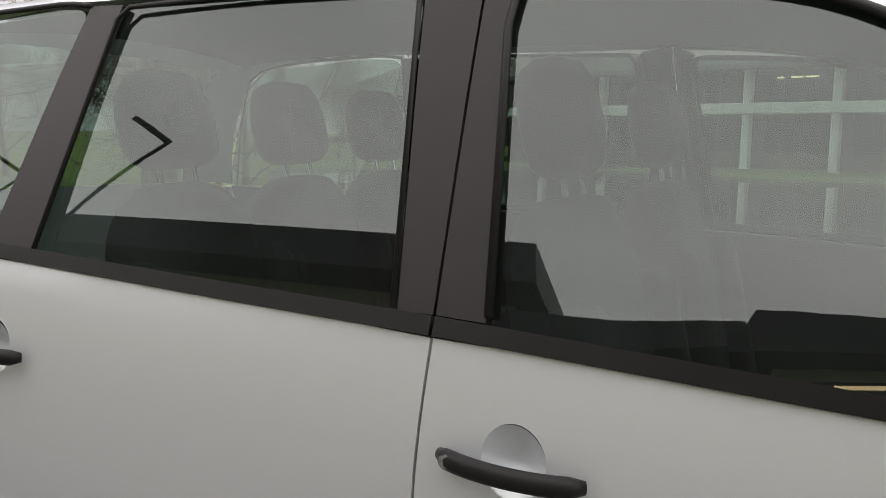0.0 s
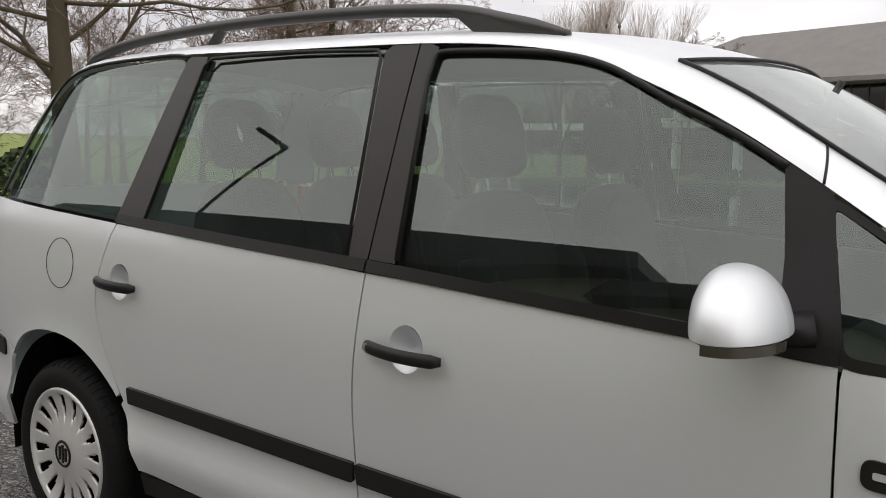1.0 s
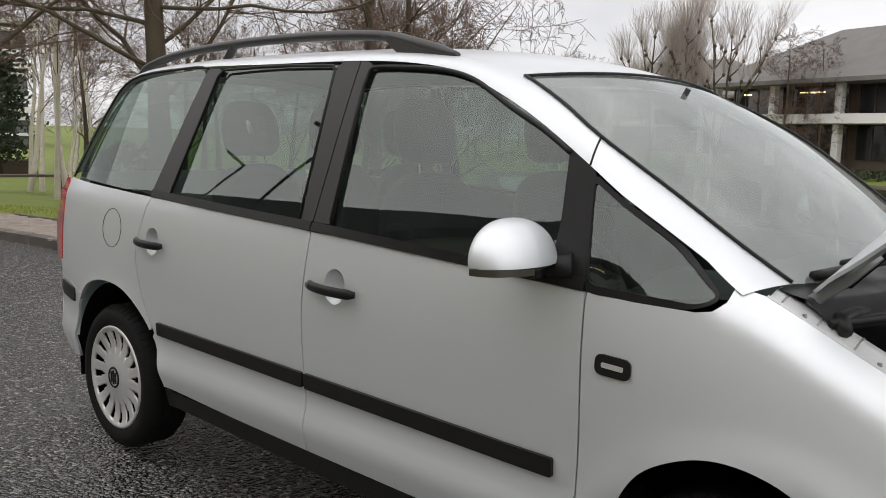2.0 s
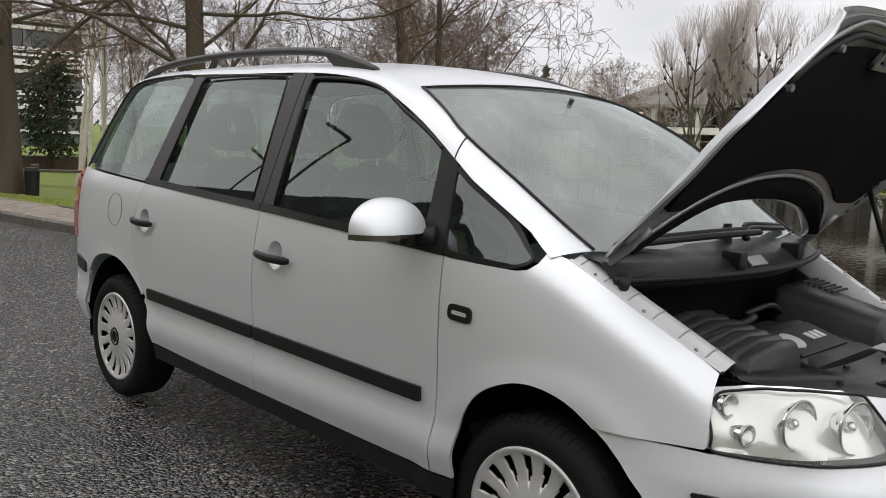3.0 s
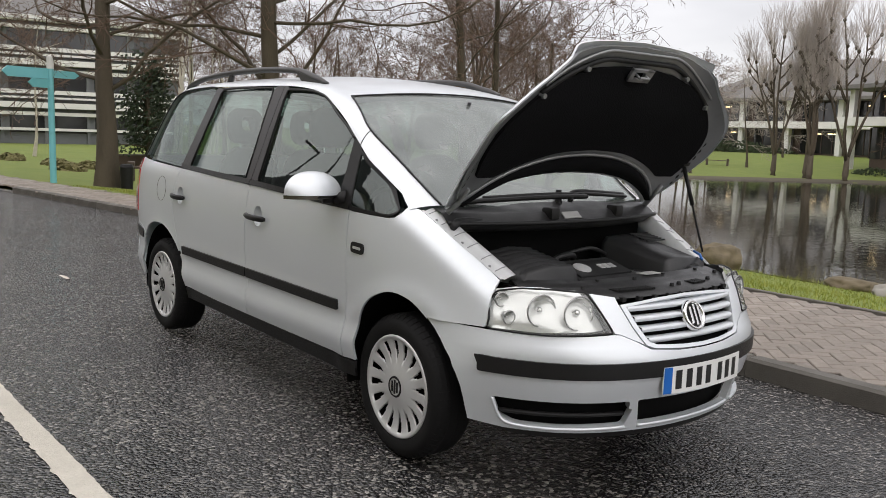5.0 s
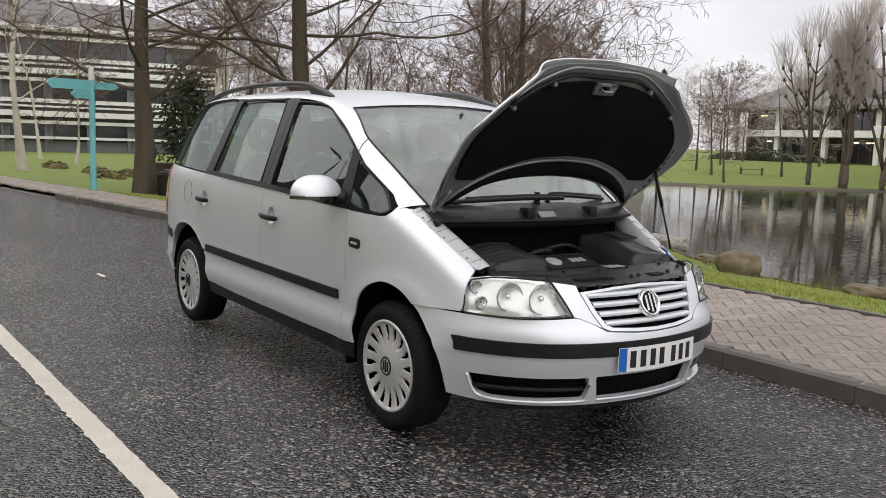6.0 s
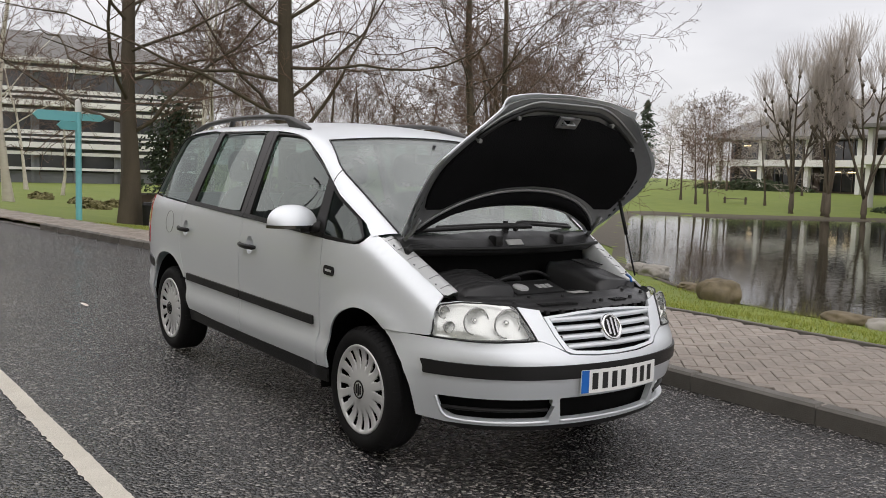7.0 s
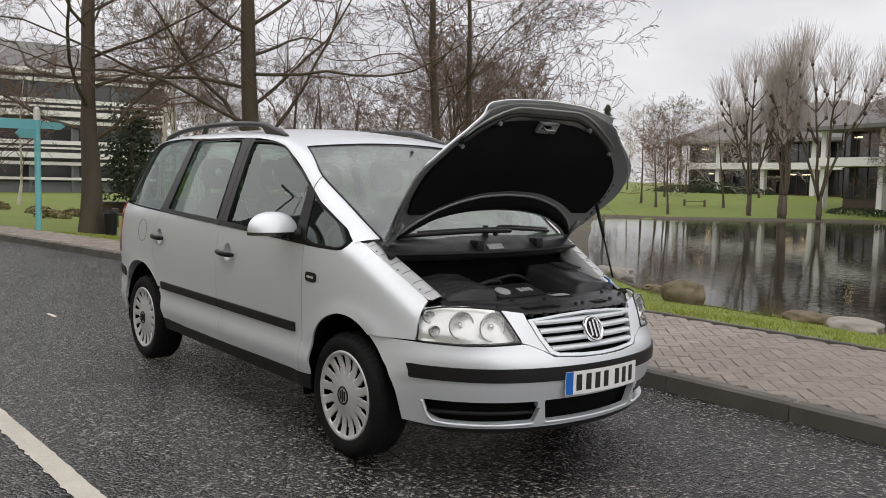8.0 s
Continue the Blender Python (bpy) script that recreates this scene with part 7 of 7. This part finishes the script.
# ---- finger post, bench, boulders, bin, road stud ----
def finger_post(x, y):
    z = ground_z(x, y)
    ob = thing("finger_post", "turquoise painted finger post with pale cap", "signpost", at=(x, y, z - 0.05), turn=8)
    bm = bmesh.new()
    cyl(bm, (0, 0, 0), (0, 0, 2.58), 0.07, 0.065, 20)
    part("post", bm, M_TEAL, ob, "", smooth=True)
    bm = bmesh.new()
    cyl(bm, (0, 0, 2.55), (0, 0, 2.78), 0.075, 0.07, 20)
    bmesh.ops.create_uvsphere(bm, u_segments=16, v_segments=8, radius=0.07, matrix=Matrix.Translation((0, 0, 2.78)))
    part("cap", bm, M_WHITE, ob, "off-white post cap", smooth=True)
    for z0, z1, ang, l0, l1 in ((2.33, 2.55, -84, 0.06, 1.05), (2.36, 2.52, 96, 0.06, 0.66), (2.13, 2.32, -66, 0.05, 0.62)):
        bm = bmesh.new()
        pts = [(l0, z0), (l1 - 0.12, z0), (l1, (z0 + z1) / 2), (l1 - 0.12, z1), (l0, z1)]
        a = [bm.verts.new((px, -0.018, pz)) for px, pz in pts]
        b = [bm.verts.new((px, 0.018, pz)) for px, pz in pts]
        bm.faces.new(a), bm.faces.new(b[::-1])
        for i in range(5):
            bm.faces.new((a[i], b[i], b[(i + 1) % 5], a[(i + 1) % 5]))
        bmesh.ops.recalc_face_normals(bm, faces=bm.faces)
        bmesh.ops.transform(bm, matrix=Matrix.Rotation(radians(ang), 4, "Z"), verts=bm.verts)
        part("finger_board", bm, M_TEAL, ob, "turquoise pointing board")


finger_post(-17.3, 1.85)


def bench(x, y, turn):
    ob = thing("bench", "plain dark wooden bench on the lawn", "bench", at=(x, y, ground_z(x, y)), turn=turn)
    for sx in (-0.9, 0.9):
        bm = bmesh.new()
        box(bm, sx - 0.09, -0.2, -0.05, sx + 0.09, 0.2, 0.62, 0.01)
        part("leg", bm, M_WOOD, ob)
    for i in range(3):
        bm = bmesh.new()
        box(bm, -1.05, -0.2 + i * 0.14, 0.42, 1.05, -0.08 + i * 0.14, 0.48, 0.008)
        part("seat_board", bm, M_WOOD, ob)


bench(-43.2, 64.7, 30)
bench(-21.9, 6.0, 70)


def boulder(x, y, z, sx, sy, sz, seed, mat, label):
    bm = bmesh.new()
    bmesh.ops.create_icosphere(bm, subdivisions=4, radius=1.0)
    off = Vector((seed * 3.1, seed * 1.7, seed * 2.3))
    for v in bm.verts:
        n = noise.noise(v.co * 1.1 + off) * 0.34 + noise.noise(v.co * 2.6 + off) * 0.20 + noise.noise(v.co * 8.0 + off) * 0.03
        v.co *= 1 + n
        if v.co.z > 0.55:
            v.co.z = 0.55 + (v.co.z - 0.55) * 0.45
    bmesh.ops.transform(bm, matrix=Matrix.Diagonal((sx, sy, sz, 1)), verts=bm.verts)
    ob = part("boulder", bm, mat, None, "", smooth=True, sharp=60)
    ob.matrix_basis = pose(x, y, z, 0, 0, seed * 40)
    tagged(ob, label, "rock", "boulders along the pond")


for bx, by, sx, sy, sz, seed, mat, label in (
        (-7.45, 12.75, 0.45, 0.38, 0.50, 1, M_STONE, "brown mossy boulder at the pond's edge"), (-11.9, 15.9, 0.43, 0.36, 0.30, 2, M_STONE_PALE, "smooth pale boulder at the water's edge"),
        (-13.45, 17.0, 0.42, 0.35, 0.26, 3, M_STONE_PALE, "smooth pale boulder at the water's edge"), (-4.7, 12.9, 0.45, 0.35, 0.22, 5, M_STONE, "low dark boulder at the water's edge"),
        (-3.5, 12.3, 0.58, 0.40, 0.22, 4, M_STONE_PALE, "low pale boulder in the grass"), (-9.6, 14.4, 0.30, 0.25, 0.16, 7, M_STONE, "low dark boulder at the water's edge")):
    boulder(bx, by, ground_z(bx, by) + 0.3 * sz, sx, sy, sz, seed, mat, label)


def litter_bin(x, y):
    ob = thing("litter_bin", "small black litter bin beside the tree", "litter bin", at=(x, y, ground_z(x, y)))
    bm = bmesh.new()
    cyl(bm, (0, 0, -0.03), (0, 0, 0.50), 0.13, 0.15, 20)
    part("body", bm, M_PLASTIC, ob, "", smooth=True)
    bm = bmesh.new()
    cyl(bm, (0, 0, 0.50), (0, 0, 0.57), 0.165, 0.12, 20)
    part("lid", bm, M_PLASTIC, ob, "", smooth=True)


litter_bin(-16.85, 3.32)

# ---- grass on the near verge ----
def grass_strip():
    rng = random.Random(8)
    vs, fs = [], []
    for i in range(42000):
        x = rng.uniform(-16.0, 3.4)
        y = back_y(x) + 0.12 + (rng.random() ** 1.3) * 11.5
        d = pond_distance(x, y) if y > 11.5 else 2.0
        if d < 0.08:
            continue
        z = ground_z(x, y)
        h = rng.uniform(0.02, 0.06) * (1.8 if d < 0.9 else 1.0)
        a = rng.uniform(0, 2 * math.pi)
        w = rng.uniform(0.004, 0.009)
        lean = Vector((rng.gauss(0, 0.4), rng.gauss(0, 0.4), 1)) * h
        s = Vector((math.cos(a), math.sin(a), 0)) * w
        p = Vector((x, y, z - 0.005))
        b = len(vs)
        vs += [p - s, p + s, p + lean]
        fs.append((b, b + 1, b + 2))
    ob = link("verge_grass", vs, fs, M_BLADE, None, "", smooth=False)
    tagged(ob, "short green grass between footway and pond", "grass", kind="stuff")
    vs, fs = [], []
    for cx, cy in ((-4.3, 13.3), (-3.0, 13.2), (-2.0, 13.2), (-6.0, 13.6), (-1.0, 13.1), (-10.0, 14.9)):
        for i in range(70):
            x, y = cx + rng.gauss(0, 0.3), cy + rng.gauss(0, 0.18)
            h = rng.uniform(0.2, 0.55)
            a = rng.uniform(0, 2 * math.pi)
            s = Vector((math.cos(a), math.sin(a), 0)) * 0.005
            p = Vector((x, y, WATER_Z - 0.02))
            b = len(vs)
            vs += [p - s, p + s, p + Vector((rng.gauss(0, 0.25), rng.gauss(0, 0.25), 1)) * h]
            fs.append((b, b + 1, b + 2))
    tagged(link("pond_reeds", vs, fs, M_TAWNY, None, "", smooth=False), "dead tawny reeds at the water's edge", "reeds", kind="stuff")


grass_strip()


# ---- kerb, edging and paving blocks ----
def block_mesh(name, lx, ly, h, bevel, mat):
    bm = bmesh.new()
    box(bm, 0, 0, -h, lx, ly, 0)
    top = [e for e in bm.edges if all(v.co.z > -1e-6 for v in e.verts)]
    bmesh.ops.bevel(bm, geom=top, offset=bevel, segments=1, affect="EDGES")
    me = bpy.data.meshes.new(name)
    bm.to_mesh(me)
    bm.free()
    me.materials.append(mat)
    return me


def kerb_stones():
    kerb = tagged(new("kerb"), "worn concrete kerb beside the footway", "kerb", kind="structure")
    me = block_mesh("kerb_stone", 0.909, 0.128, 0.22, 0.018, M_KERB)
    rng = random.Random(4)
    x = 6.5
    while x > -38:
        y1, y0 = kerb_y(x), kerb_y(x - 0.914)
        ob = new("kerb_stone", me)
        ob.parent = kerb
        drop = 0.025 if -18.5 < x < -15.3 else 0.12 + rng.uniform(-0.003, 0.003)
        ob.matrix_basis = pose(x - 0.914, y0, drop, 0, 0, math.degrees(math.atan2(y1 - y0, 0.914)))
        x -= 0.914
    edge = tagged(new("pavement_edging"), "dark concrete edging behind the footway", "edging", kind="structure")
    me = block_mesh("edging_stone", 0.909, 0.05, 0.15, 0.006, M_KERB)
    x = 4.0
    while x > -12:
        y1, y0 = back_y(x), back_y(x - 0.914)
        ob = new("edging_stone", me)
        ob.parent = edge
        ob.matrix_basis = pose(x - 0.914, y0 - 0.02, 0.135 + rng.uniform(-0.004, 0.004), 0, 0, math.degrees(math.atan2(y1 - y0, 0.914)))
        x -= 0.914


kerb_stones()


def paving():
    """Herringbone blocks; those near the car are pieces of their own."""
    pave = bpy.data.objects["pavement"]
    me = block_mesh("paving_block", 0.196, 0.096, 0.03, 0.005, M_PAVER)
    rng = random.Random(9)
    rest_v, rest_f = [], []
    near = 0
    tv = [v.co.copy() for v in me.vertices]
    tf = [tuple(p.vertices) for p in me.polygons]
    c45 = math.cos(radians(PAVE_TURN))
    s45 = math.sin(radians(PAVE_TURN))
    for i in range(-170, 80):
        for j in range(-60, 170):
            # cells of 0.1 m: each block covers two of them
            if (i - j) % 4 == 0:
                turn, ox, oy = 0, i * 0.1, j * 0.1
            elif (i - j) % 4 == 3:
                turn, ox, oy = 90, (i + 1) * 0.1, j * 0.1
            else:
                continue
            x = c45 * ox - s45 * oy - 4.0
            y = s45 * ox + c45 * oy + 2.0
            if not (-24.0 < x < 3.6) or not (kerb_y(x) + 0.02 < y < back_y(x) - 0.12):
                continue
            m = pose(x, y, 0.1155 + rng.uniform(-0.0025, 0.0025), rng.uniform(-0.5, 0.5), rng.uniform(-0.5, 0.5), PAVE_TURN + turn + rng.uniform(-0.6, 0.6)) @ Matrix.Translation((0.002, 0.002, 0))
            if -0.6 < x < 2.2 and near < 300:
                ob = new("paving_block", me)
                ob.parent = pave
                ob.matrix_basis = m
                near += 1
            else:
                b = len(rest_v)
                rest_v.extend(m @ v for v in tv)
                rest_f.extend(tuple(a + b for a in q) for q in tf)
    ob = link("paving_blocks", rest_v, rest_f, M_PAVER, pave, "", smooth=False)
    tagged(ob, kind="stuff")


PAVE_TURN = 45.0
paving()
